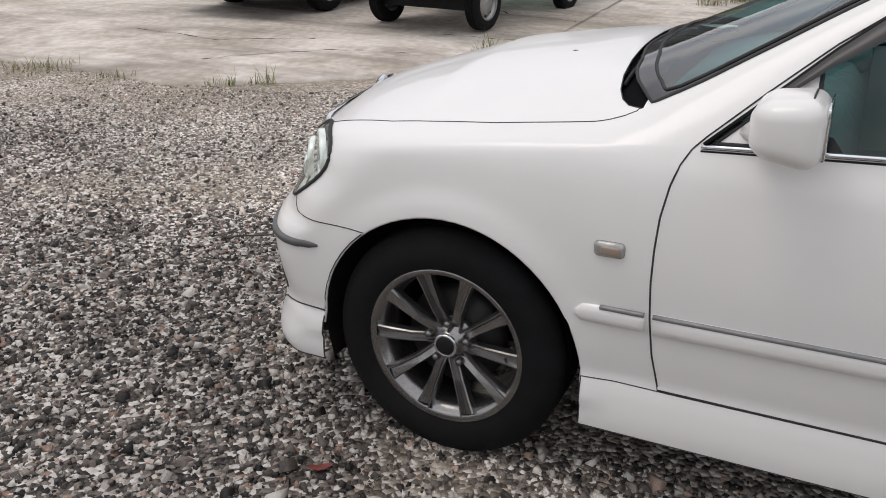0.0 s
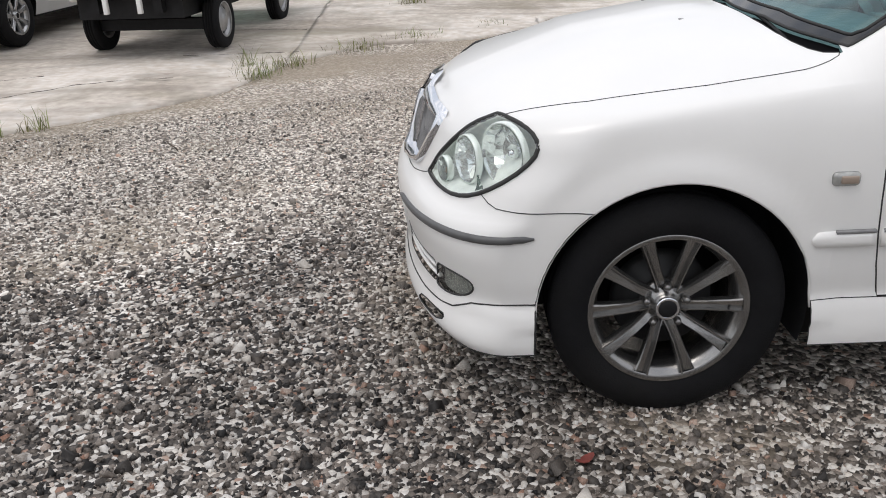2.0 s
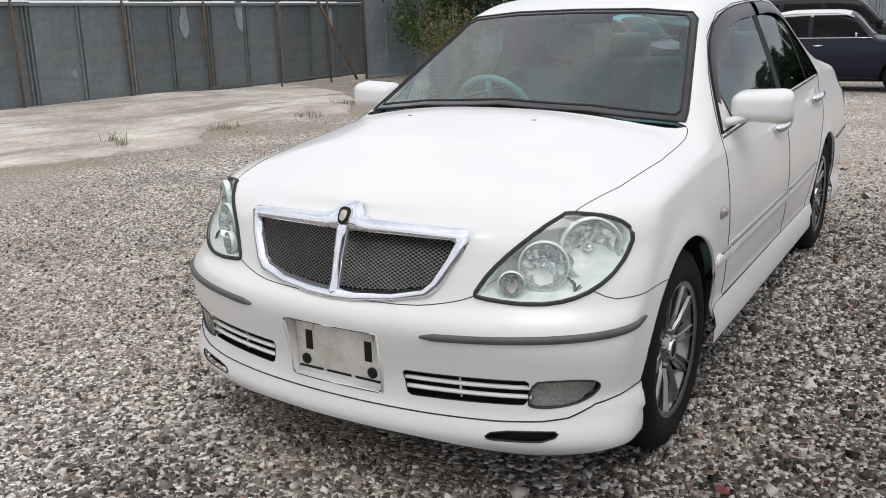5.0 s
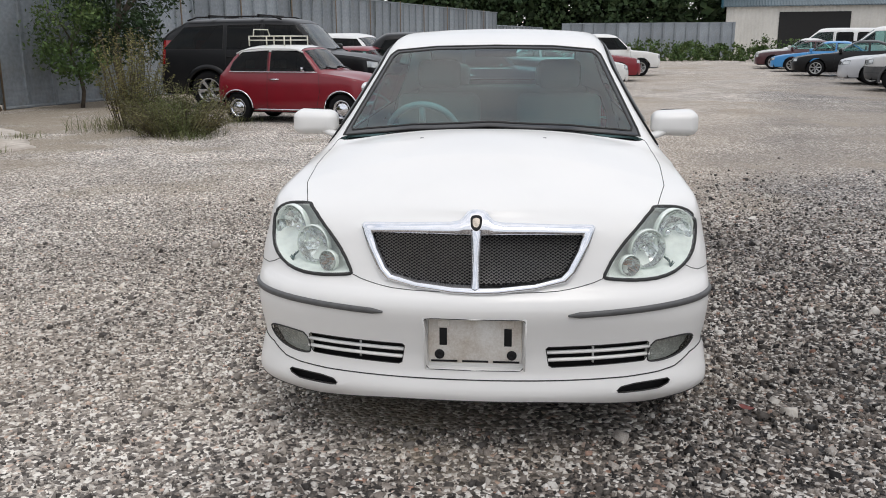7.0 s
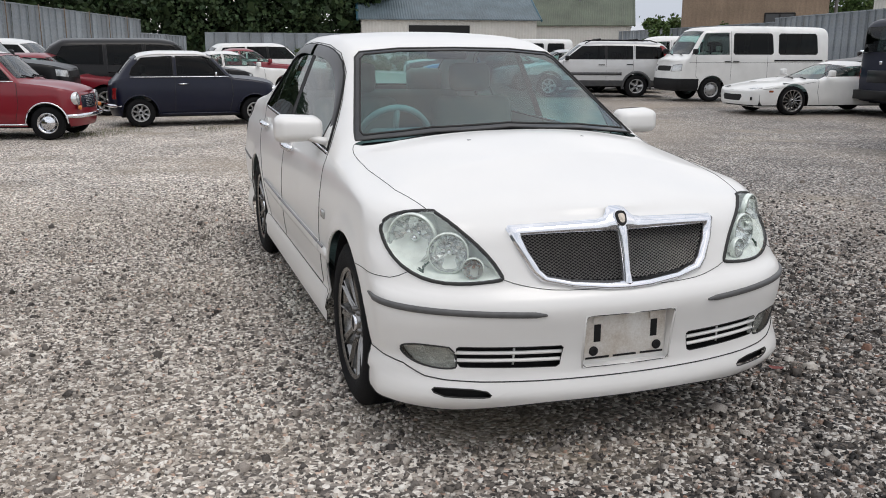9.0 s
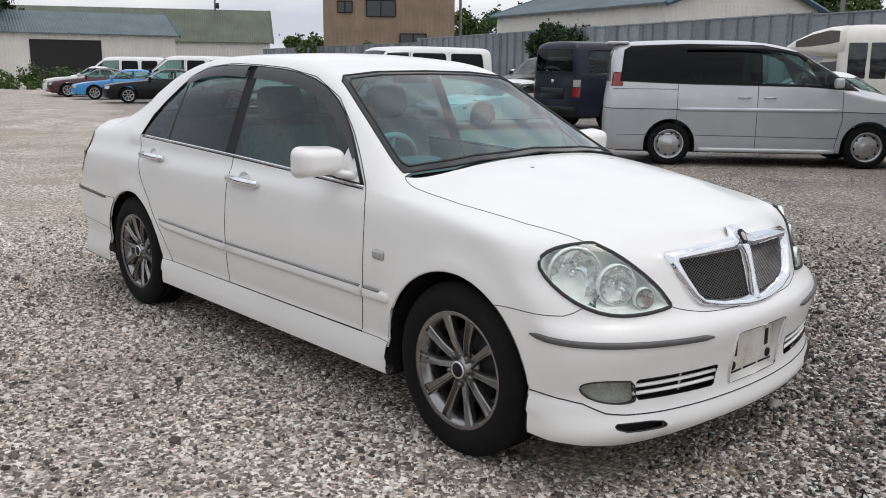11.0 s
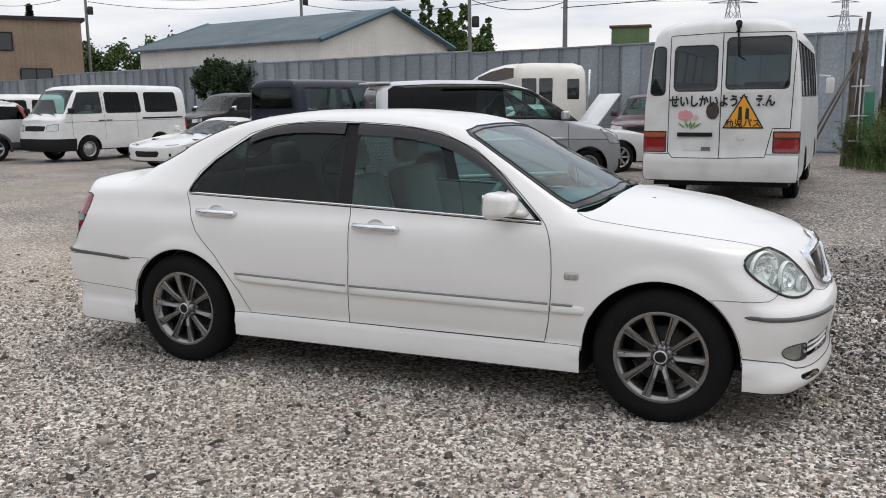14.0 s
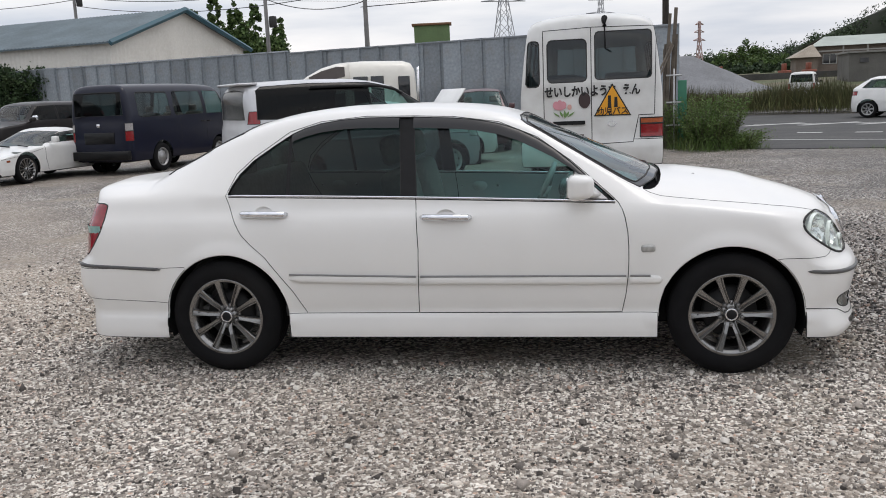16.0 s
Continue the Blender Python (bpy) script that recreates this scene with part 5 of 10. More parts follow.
for sgn in (1, -1):
    pts = []
    for i in range(27):
        z = 0.522 + 0.030 * (i / 26)
        w = SAL["width"](z)
        a = math.asin(0.313 / w) + (0.5 * math.pi - math.asin(0.313 / w)) * i / 24
        if a < 0.5 * math.pi:
            pts.append((SAL["front"](z) - SAL["A_of"](z) * (1 - math.cos(a)), sgn * w * math.sin(a) * 0.993, z))
        else:
            pts.append((1.785 - 0.028 * (i - 25), sgn * w * 0.990, z))
    ribbon("rub_strip", pts, 0.0108, 0.009, STRIP, bumper[0], "dark grey rubbing strip")
    pts = [(x, sgn * side_y(x, 0.62), 0.606 + 0.03 * (-1.74 - x) / 0.5) for x in np.linspace(-1.75, -2.3, 14)]
    ribbon("rub_strip", pts, 0.011, 0.009, STRIP, rbumper[0], "dark grey rubbing strip")
    for (xa, xb, za, zb), par in (((-0.985, -0.268, 0.563, 0.545), rdoor), ((-0.244, 0.852, 0.545, 0.537), fdoor), ((0.872, 1.035, 0.537, 0.536), None)):
        par_ob = par[0 if sgn > 0 else 1] if par else sal
        pts = [(x, sgn * side_y(x, 0.54), za + (zb - za) * (x - xa) / (xb - xa) - 0.016) for x in np.linspace(xa, xb, 12)]
        mo = ribbon("side_moulding", pts, 0.028 if par else 0.024, 0.013, PAINT_WHITE, par_ob, "white side moulding with a shadow line drawn in grey near its top", (11,) if xa < -0.9 else ((0, 11) if par else (0,)))
        # thin grey strip: the moulding's shadow line put in as colour
        pts = [(x, sgn * (side_y(x, 0.54) + 0.011), za + (zb - za) * (x - xa) / (xb - xa) + 0.006) for x in np.linspace(xa, xb - (0.0 if par else 0.06), 12)]
        ribbon("moulding_line", pts, 0.005, 0.003, SHADEGREY, mo, "grey strip drawn as the moulding's shadow line", (0, 11))
    # door handles
    for x, z, par in ((-0.095, 0.868, fdoor), (-1.125, 0.905, rdoor)):
        p = par[0 if sgn > 0 else 1]
        bm = bmesh.new()
        lathe(bm, [(0.055, 0), (0.045, -0.012), (0, -0.02)], 24, pose(x, sgn * (side_y(x, z) + 0.001), z, -90 if sgn > 0 else 90) @ Matrix.Diagonal((1.0, 0.8, 1, 1)))
        part("handle_cup", bm, PAINT_WHITE, p)
        bm = bmesh.new()
        yy = sgn * side_y(x, z)
        tube(bm, [(x - 0.135, yy + sgn * 0.002, z + 0.004), (x - 0.118, yy + sgn * 0.024, z + 0.004), (x, yy + sgn * 0.034, z + 0.002), (x + 0.118, yy + sgn * 0.024, z - 0.002), (x + 0.135, yy + sgn * 0.002, z - 0.003)], [0.010, 0.017, 0.018, 0.017, 0.010], sides=12, flat=1.1)
        part("handle", bm, CHROME, p, "chrome pull handle")
    # side marker
    bm = bmesh.new()
    box(bm, (-0.036, -0.010, -0.019), (0.036, 0.010, 0.019), pose(0.965, sgn * side_y(0.965, 0.685), 0.685), 0.0115, 3)
    sm = part("side_marker", bm, mat("marker_lens", (0.45, 0.45, 0.43), 0.15, 0.2, 0.3, 50, coat=0.5), sal, "small clear side marker lamp")
    bm = bmesh.new()
    box(bm, (-0.022, -0.004, -0.010), (0.022, 0.012, 0.010), pose(0.960, sgn * (side_y(0.965, 0.685) + 0.004), 0.685), 0.003)
    part("marker_bulb", bm, mat("marker_core", (0.32, 0.25, 0.20), 0.3), sm)
    # tail lamp band
    bm = bmesh.new()
    pts = [(x, sgn * (side_y(x, 0.82) + 0.003), 0.83) for x in np.linspace(-2.108, -2.29, 14)]
    rows = [[bm.verts.new((p[0], p[1], p[2] + dz)) for dz in (-0.03, 0.03)] for p in pts]
    for a, b in zip(rows, rows[1:]):
        bm.faces.new((a[0], a[1], b[1], b[0]))
    part("pale_band", bm, mat("pale_lens", (0.25, 0.45, 0.42), 0.15, 0, 0.2, 30, coat=0.5), tl[0 if sgn > 0 else 1], "pale green reversing band")

# headlamps: a bowl with two round reflectors and a small turn lamp
BOWL = mat("lamp_bowl", (0.92, 0.97, 0.92), 0.22, 0.0, 0.18, 22, coat=0.4, bump=0.3, bscale=16)
BEZEL = mat("lamp_bezel", (0.86, 0.93, 0.87), 0.18, 0.1, 0.2, 30, coat=0.4)
REFL = mat("lamp_mirror", (0.84, 0.87, 0.86), 0.10, 0.8, 0.3, 60)
for pane in (*hl_lens, *fog_lens):
    pane.visible_shadow = False
for sgn, lens in ((1, hl_lens[0]), (-1, hl_lens[1])):
    flip = Matrix.Diagonal((1, sgn, 1, 1))
    bm = bmesh.new()

    def skin(u, z, depth):
        """A point of the body behind the lamp's lens, by its place across the diagonal view."""
        best = Vector((1.9, 0.6, z))
        for k in range(60):
            y = 0.40 + 0.0068 * k
            x = front_x(min(y, 0.80), z) if y < 0.80 else 1.62
            if (y - x) * 0.70711 >= u:
                best = Vector((x, y, z))
                break
        return best + Vector((-0.62, -0.55, 0)) * depth
    cx, cz = -0.885, 0.725
    rings = []
    for f, dep in ((0.985, 0.006), (0.94, 0.010), (0.90, 0.028), (0.80, 0.062), (0.4, 0.098), (0.05, 0.10)):
        ring = []
        for (ua, za), (ub, zb) in zip(HL, HL[1:] + HL[:1]):
            for t in (0, 0.5):
                u, z = ua + (ub - ua) * t, za + (zb - za) * t
                ring.append(bm.verts.new(flip @ skin(cx + (u - cx) * f, cz + (z - cz) * f, dep)))
        rings.append(ring)
    for a, b in zip(rings, rings[1:]):
        for k in range(len(a)):
            bm.faces.new((a[k], a[(k + 1) % len(a)], b[(k + 1) % len(a)], b[k]))
    bm.faces.new(rings[-1])
    hb = part("headlamp", bm, BOWL, sal, "pale green-white headlamp with round reflectors")
    for u, z, r, dep in ((-0.805, 0.742, 0.082, 0.046), (-0.945, 0.706, 0.064, 0.038), (-1.030, 0.662, 0.034, 0.022)):
        c = skin(u, z, dep)
        q = (flip @ c)
        turn = Vector((0.80, sgn * (0.58 if u > -0.9 else 0.36), 0.03)).to_track_quat("Z", "Y").to_matrix().to_4x4()
        bm = bmesh.new()
        vs = lathe(bm, [(r, 0.02), (r * 0.96, 0.012), (r * 0.86, -0.010), (r * 0.66, -0.028), (r * 0.44, -0.039), (r * 0.22, -0.044), (r * 0.10, -0.045)], 22)
        for v in vs:
            if v.co.z < 0.01:
                v.co += Vector((random.uniform(-1, 1), random.uniform(-1, 1), random.uniform(-1, 1))) * 0.065 * r
        bmesh.ops.transform(bm, matrix=Matrix.Translation(q) @ turn, verts=bm.verts)
        part("reflector", bm, REFL, hb, "bright faceted round reflector", smooth=False)
        if r > 0.07:
            bm = bmesh.new()
            for k in range(5):
                p0 = flip @ skin(-0.888 + 0.010 * k, 0.676 - 0.007 * k, 0.034)
                p1 = flip @ skin(-0.868 - 0.002 * k, 0.656 - 0.004 * k, 0.030)
                tube(bm, [p0, p1], 0.0035, sides=4)
            part("lamp_louvre", bm, mat("dark_green_plastic", (0.05, 0.10, 0.075), 0.25, 0.2), hb, "dark green ribs between the reflectors")
        if r > 0.05:
            bm = bmesh.new()
            lathe(bm, [(r * 0.20, -0.026), (r * 0.18, -0.018), (r * 0.08, -0.013), (0, -0.012)], 16, Matrix.Translation(q) @ turn)
            part("bulb_shield", bm, BEZEL, hb, "small grey bulb shield")
        bm = bmesh.new()
        lathe(bm, [(r * 1.10, 0.0), (r * 1.10, 0.012), (r * 1.07, 0.019), (r * 1.02, 0.018), (r * 0.985, 0.010)], 36, Matrix.Translation(q) @ turn)
        part("bezel", bm, BEZEL, hb, "pale mint ring round the reflector")
        bm = bmesh.new()
        lathe(bm, [(r * 0.16, -0.05), (r * 0.16, -0.02), (r * 0.10, -0.008), (0, -0.006)], 16, Matrix.Translation(q) @ turn)
        part("bulb", bm, CHROME if r > 0.05 else mat("turn_bulb", (0.55, 0.33, 0.22), 0.3, 0.1), hb)

# door mirrors
for sgn in (1, -1):
    bm = bmesh.new()
    vs = box(bm, (-0.070, -0.108, -0.071), (0.070, 0.108, 0.071), None, 0.044, 6)
    for v in vs:
        t = (v.co.y + 0.108) / 0.216
        v.co.z *= 1.0 - 0.14 * (1 - t)
        if v.co.x > 0:
            v.co.x *= 1.0 - 0.25 * abs(2 * t - 1) ** 2
        v.co.z *= 1.0 - 0.26 * (v.co.x + 0.07) / 0.14
        v.co.z += 0.10 * min(0, v.co.x) * (1 if v.co.z < 0 else 0)
        v.co.y *= sgn
    for v in bm.verts:
        v.co += Vector((0.628, sgn * 0.870, 1.022))
    mr = part("door_mirror", bm, PAINT_WHITE, fdoor[0 if sgn > 0 else 1], "white body-coloured door mirror")
    bm = bmesh.new()
    box(bm, (0.5535, min(sgn * 0.795, sgn * 0.945), 0.972), (0.5615, max(sgn * 0.795, sgn * 0.945), 1.072), None, 0.0035)
    part("mirror_glass", bm, mat("mirror", (0.8, 0.82, 0.83), 0.03, 1.0), mr)
    bm = bmesh.new()
    loop = [(math.cos(a), math.sin(a)) for a in np.linspace(0, 2 * math.pi, 25)[:-1]]
    tube(bm, [(0.588, sgn * (0.87 + 0.100 * math.copysign(abs(c) ** 0.5, c)), 1.022 + 0.0655 * math.copysign(abs(q) ** 0.5, q) * (1 - 0.06 * (1 - c))) for c, q in loop], 0.0022, True, 4)
    part("housing_seam", bm, SEAM, mr)
    bm = bmesh.new()
    tube(bm, [(0.70, sgn * 0.735, 0.962), (0.68, sgn * 0.775, 0.970), (0.65, sgn * 0.82, 0.985)], [0.034, 0.028, 0.032], sides=10, flat=0.6)
    part("mirror_foot", bm, PAINT_WHITE, mr)
    # belt strip, window frame line and rain visor
    bm = bmesh.new()
    xs = np.linspace(0.80, -1.335, 40)
    tube(bm, [(x, sgn * (SAL["width"](SAL["shoulder"](x)) * (1 - 0.012 * abs((x - 0.14) / 2.27) ** 4) + 0.001), SAL["shoulder"](x) + 0.003) for x in xs], 0.0055, sides=6)
    part("belt_strip", bm, CHROME, sal, "thin chrome belt strip")
    bm = bmesh.new()
    tube(bm, [(x, sgn * (SAL["width"](SAL["shoulder"](x)) * (1 - 0.012 * abs((x - 0.14) / 2.27) ** 4) + 0.0015), SAL["shoulder"](x) - 0.007) for x in xs], 0.0028, sides=5)
    part("belt_seal", bm, BLACK, sal, "thin black seal under the chrome strip")


def skin_y(x, z):
    """The half width of the cabin's side at a height."""
    zs, zr = SAL["shoulder"](x), SAL["rail_z"](x)
    ys, yr = SAL["width"](zs) * (1 - 0.012 * abs((x - 0.14) / 2.27) ** 4), SAL["rail_y"](x)
    t = min(max((z - zs) / max(zr - zs, 1e-3), 0), 1)
    return ys + (yr - ys) * t + 0.010 * math.sin(math.pi * t)


top_line = [(0.676, 1.037), (0.572, 1.130), (0.48, 1.203), (0.395, 1.257), (0.29, 1.309), (0.185, 1.345), (0.06, 1.370), (-0.06, 1.384), (-0.283, 1.398)]
rear_line = [(-0.362, 1.400), (-0.557, 1.404), (-0.70, 1.397), (-0.816, 1.382), (-0.91, 1.358), (-0.980, 1.330)]
VISOR = mat("smoked_visor", (0.018, 0.017, 0.018), 0.3, 0, 0.2, 10)
for sgn in (1, -1):
    for line, k, par in ((top_line, 0.053, fdoor), (rear_line, 0.053, rdoor)):
        bm = bmesh.new()
        rows = []
        n = len(line)
        for i, (x, z) in enumerate(line):
            t = i / (n - 1)
            fade = min(1, 0.25 + t * 2.2) if line is top_line else 0.72 + 0.28 * (1 - t)
            rows.append([bm.verts.new((x, sgn * (skin_y(x, z - d) + o), z - d)) for d, o in ((-0.006, 0.004), (0.004, 0.014), (k * fade * 0.6, 0.017), (k * fade, 0.015))])
        for a, b in zip(rows, rows[1:]):
            for j in range(3):
                bm.faces.new((a[j], a[j + 1], b[j + 1], b[j]))
        part("rain_visor", bm, VISOR, par[0 if sgn > 0 else 1], "smoked rain visor over the window")
    bm = bmesh.new()
    line = [(0.795, 0.933)] + top_line + rear_line + DLO_Q[1:]
    tube(bm, [(x, sgn * (skin_y(x, z) + 0.003), z + 0.002) for x, z in line], 0.005, sides=5)
    part("window_seal", bm, BLACK, sal, "black window seal")

# cowl, wipers, screen border
bm = bmesh.new()
rows = []
for i in range(15):
    y = -0.60 + 0.0857 * i
    k = 1 - (y / 0.7) ** 2
    rows.append([bm.verts.new((x + 0.03 * k, y, z + 0.058 * k)) for x, z in ((0.97, 0.925), (1.02, 0.915), (1.07, 0.922))])
for a, b in zip(rows, rows[1:]):
    for j in range(2):
        bm.faces.new((a[j], a[j + 1], b[j + 1], b[j]))
part("cowl", bm, COWL, sal, "black plastic cowl")
for y0, y1 in ((0.06, -0.50), (0.52, 0.04)):
    bm = bmesh.new()
    run = []
    for k in range(9):
        t = k / 8
        x, y = 1.046 - 0.03 * abs(y0 + (y1 - y0) * t) ** 2 - 0.006 * t, y0 + (y1 - y0) * t
        ry, rz, tz = SAL["rail_y"](x), SAL["rail_z"](x), SAL["top"](x)
        run.append((x, y, rz + (tz - rz) * (1 - min(1, abs(y) / ry) ** 2.3) - 0.008))
    tube(bm, run, [0.006 - 0.0003 * k for k in range(9)], sides=6)
    part("wiper", bm, BLACK, sal, "black wiper")
for y in (-0.27, 0.24):
    bm = bmesh.new()
    box(bm, (1.24, y - 0.009, 1.008), (1.26, y + 0.009, 1.014), None, 0.003)
    for v in bm.verts:
        v.co.z += 0.012 - 0.06 * (y / 0.62) ** 2
    part("washer_nozzle", bm, STRIP, hood[0])


# cabin: floor, dash, wheel, seats
CLOTH = mat("grey_cloth", (0.27, 0.26, 0.235), 0.9, 0, 0.2, 40, bump=0.2, bscale=400)
DASH = mat("dash_plastic", (0.19, 0.19, 0.185), 0.7, 0, 0.3, 30, bump=0.15, bscale=400)
bm = bmesh.new()
box(bm, (-1.8, -0.70, 0.30), (0.95, 0.70, 0.36))
box(bm, (-1.80, -0.60, 0.36), (-1.45, 0.60, 1.02), None, 0.03)
part("cabin_floor", bm, DASH, sal, smooth=False)
bm = bmesh.new()
prof = [(0.98, 0.94), (0.80, 0.985), (0.55, 0.965), (0.50, 0.90), (0.56, 0.70), (0.70, 0.45)]
rows = [[bm.verts.new((x, y, z - 0.02 * abs(y) ** 2)) for x, z in prof] for y in np.linspace(-0.68, 0.68, 15)]
for a, b in zip(rows, rows[1:]):
    for j in range(len(prof) - 1):
        bm.faces.new((a[j], a[j + 1], b[j + 1], b[j]))
box(bm, (0.50, -0.52, 0.93), (0.66, -0.20, 1.005), None, 0.03, 3)
part("dashboard", bm, DASH, sal, "dark grey dashboard")
bm = bmesh.new()
sw = pose(0.40, -0.36, 0.93, 0, -65, 0)
pts = [sw @ Vector((0.185 * math.cos(a), 0.185 * math.sin(a), 0)) for a in np.linspace(0, 2 * math.pi, 29)[:-1]]
tube(bm, pts, 0.016, True, 8)
for a in (0.0, math.pi, 1.5 * math.pi):
    tube(bm, [sw @ Vector((0.05 * math.cos(a + math.pi / 2), 0.05 * math.sin(a + math.pi / 2), -0.02)), sw @ Vector((0.18 * math.cos(a + math.pi / 2), 0.18 * math.sin(a + math.pi / 2), 0))], 0.016, sides=6)
lathe(bm, [(0.065, -0.035), (0.06, 0.0), (0, 0.006)], 18, sw)
part("steering_wheel", bm, mat("grey_leather", (0.34, 0.33, 0.31), 0.5), sal, "grey leather steering wheel")


def seat(x, y, w, bench=False):
    s = new("seat")
    s.parent = sal
    bm = bmesh.new()
    box(bm, (x - 0.24, y - w, 0.42), (x + 0.27, y + w, 0.60), None, 0.06, 3)
    part("cushion", bm, CLOTH, s)
    bm = bmesh.new()
    box(bm, (-0.08, -w, 0), (0.06, w, 0.60), pose(x - 0.24, y, 0.52, 0, -14, 0), 0.055, 3)
    part("backrest", bm, CLOTH, s)
    for yy in ((y,) if not bench else (-0.36, 0.36)):
        bm = bmesh.new()
        box(bm, (-0.05, -0.13, 0), (0.05, 0.13, 0.17), pose(x - 0.40, yy, 1.13 if not bench else 1.08, 0, -10, 0), 0.045, 3)
        part("headrest", bm, CLOTH, s)
    s["label"] = "grey cloth seat with a headrest"


seat(-0.05, 0.36, 0.25)
seat(-0.05, -0.36, 0.25)
seat(-0.98, 0.0, 0.60, True)
bm = bmesh.new()
box(bm, (0.16, -0.11, 1.325), (0.185, 0.11, 1.385), None, 0.012, 3)
part("inner_mirror", bm, BLACK, sal)
bm = bmesh.new()
rows = [[bm.verts.new((x, y, SAL["top"](x) - 0.03 - 0.02 * (y / 0.5) ** 2)) for y in np.linspace(-0.5, 0.5, 7)] for x in np.linspace(0.16, -1.22, 14)]
for a, b in zip(rows, rows[1:]):
    for j in range(6):
        bm.faces.new((a[j], a[j + 1], b[j + 1], b[j]))
part("headliner", bm, mat("beige_liner", (0.45, 0.43, 0.39), 0.9), sal)

# ---- the other vehicles ----
def paint(name, color, rough=0.3, dirt=0.12, metal=0.0, coat=0.4):
    return mat(name, color, rough, metal, 0.10, 2.5, coat=coat, dirt=dirt, spec=0.5 if coat > 0.2 else 0.3)


RED_LENS = mat("red_lens", (0.27, 0.008, 0.011), 0.15, 0, 0.2, 30, coat=0.5)
AMBER_LENS = mat("side_amber", (0.30, 0.07, 0.02), 0.2, 0, 0.2, 30, coat=0.4)
AMBER = mat("amber_lens", (0.55, 0.16, 0.02), 0.15, 0, 0.2, 30, coat=0.5)
LAMP = mat("lamp_glass", (0.60, 0.62, 0.62), 0.12, 0.5, 0.3, 25, coat=0.5)
STEEL = mat("steel_rim", (0.42, 0.42, 0.42), 0.4, 0.7, 0.25, 14)
SILVERRIM = mat("silver_rim", (0.50, 0.50, 0.50), 0.3, 0.8, 0.2, 14)
GREYPL = mat("grey_bumper", (0.07, 0.072, 0.075), 0.6, 0, 0.3, 12, dirt=0.2)
WHEELS = {}


def vehicle(name, label, m, body_mat, s, category="car"):
    """A parked vehicle from its outlines. Its own x axis points ahead, the origin lies on the ground midway between the axles."""
    car = thing(name, label, category, m)
    top = s["top"]
    W = s["W"]
    zb = s.get("zlow", 0.28)
    spec = dict(front=pchip(s["front"]), rear=pchip(s["rear"]), width=pchip(s["width"]),
                low=pchip([(-9, zb), (9, zb)]), shoulder=pchip(s["belt"]), rail_y=pchip(s["rail"]),
                rail_z=pchip([(x, z - s.get("drop", 0.05)) for x, z in top]), top=pchip(top),
                A=s.get("A", 0.3), B=s.get("B", 0.25), qa=s.get("qa", 0.85), qb=s.get("qb", 0.8), taper=s.get("taper", 0.02),
                zmid=s.get("zmid", 0.6), stations=s.get("stations", []), crown=s.get("crown", 2.6), bulge=s.get("bulge", 0.01))
    d = s.get("dense", 1)
    bm = shell(spec, 10 * d, 34 * d, 10 * d, 12 * d, 6, 7)
    gaps = bmesh.new()
    R, wb = s["R"], s["wb"]
    for c in (wb / 2, -wb / 2):
        cut_out(bm, arch(c, R, R + 0.055, 0.0, 14, 0.0), "side", -2).free()
    for nm, poly, view, mt, mid, fm in s["cuts"]:
        src = cut_out(bm, poly, view, fm)
        if not src.faces:
            src.free()
            continue
        gap_lines(src, s.get("gap", 0.006), gaps, 3)
        if mid:
            part(nm, both(src), mt, car)
        else:
            other = flipped(src)
            part(nm, src, mt, car)
            part(nm, other, mt, car)
    for line in s.get("seams", []):
        for a, b in zip(line, line[1:]):
            pts = []
            for k in range(7):
                x, z = a[0] + (b[0] - a[0]) * k / 6, a[1] + (b[1] - a[1]) * k / 6
                zs = spec["shoulder"](x)
                if z <= zs:
                    y = spec["width"](z) * (1 - spec["taper"] * abs(x / (0.5 * (spec["front"](0.6) - spec["rear"](0.6)))) ** 4)
                else:
                    t = (z - zs) / max(spec["rail_z"](x) - zs, 0.01)
                    y = spec["width"](zs) + (spec["rail_y"](x) - spec["width"](zs)) * min(t, 1) + 0.01
                pts.append((x, y + 0.001, z))
            tube(gaps, pts, s.get("seam_r", 0.004), sides=3)
    part("body", both(bm), body_mat, car)
    for sgn in (1, -1):
        side = gaps.copy()
        for v in side.verts:
            v.co.y *= sgn
        part("shut_line", side, SEAM, car)
    gaps.free()
    bm = bmesh.new()
    lo, hi = spec["rear"](0.5) + 0.2, spec["front"](0.5) - 0.2
    yin = W - 0.30
    box(bm, (lo, -yin, zb - 0.04), (hi, yin, 0.5))
    for a, b in ((lo, -wb / 2 - R - 0.08), (-wb / 2 + R + 0.08, wb / 2 - R - 0.08), (wb / 2 + R + 0.08, hi)):
        if b > a:
            box(bm, (a, -W + 0.07, zb - 0.02), (b, W - 0.07, 0.45))
    part("underbody", bm, BLACK, car, smooth=False)
    bm = bmesh.new()
    for x in s.get("seats", []):
        for y in (-0.35, 0.35):
            box(bm, (x - 0.08, y - 0.23, 0.45), (x + 0.06, y + 0.23, s["seat_z"]), None, 0.05)
            box(bm, (x - 0.10, y - 0.11, s["seat_z"] + 0.02), (x - 0.02, y + 0.11, s["seat_z"] + 0.17), None, 0.03)
    if s.get("seats"):
        part("seat_row", bm, CLOTH, car)
    key = (R, s["rim"], s.get("wstyle", "alloy"), s.get("spokes", 7), s.get("rimmat", SILVERRIM).name)
    y = W - 0.012 - s.get("wheel_in", 0.0)
    tw = s.get("tyre_w", 0.19)
    made = None
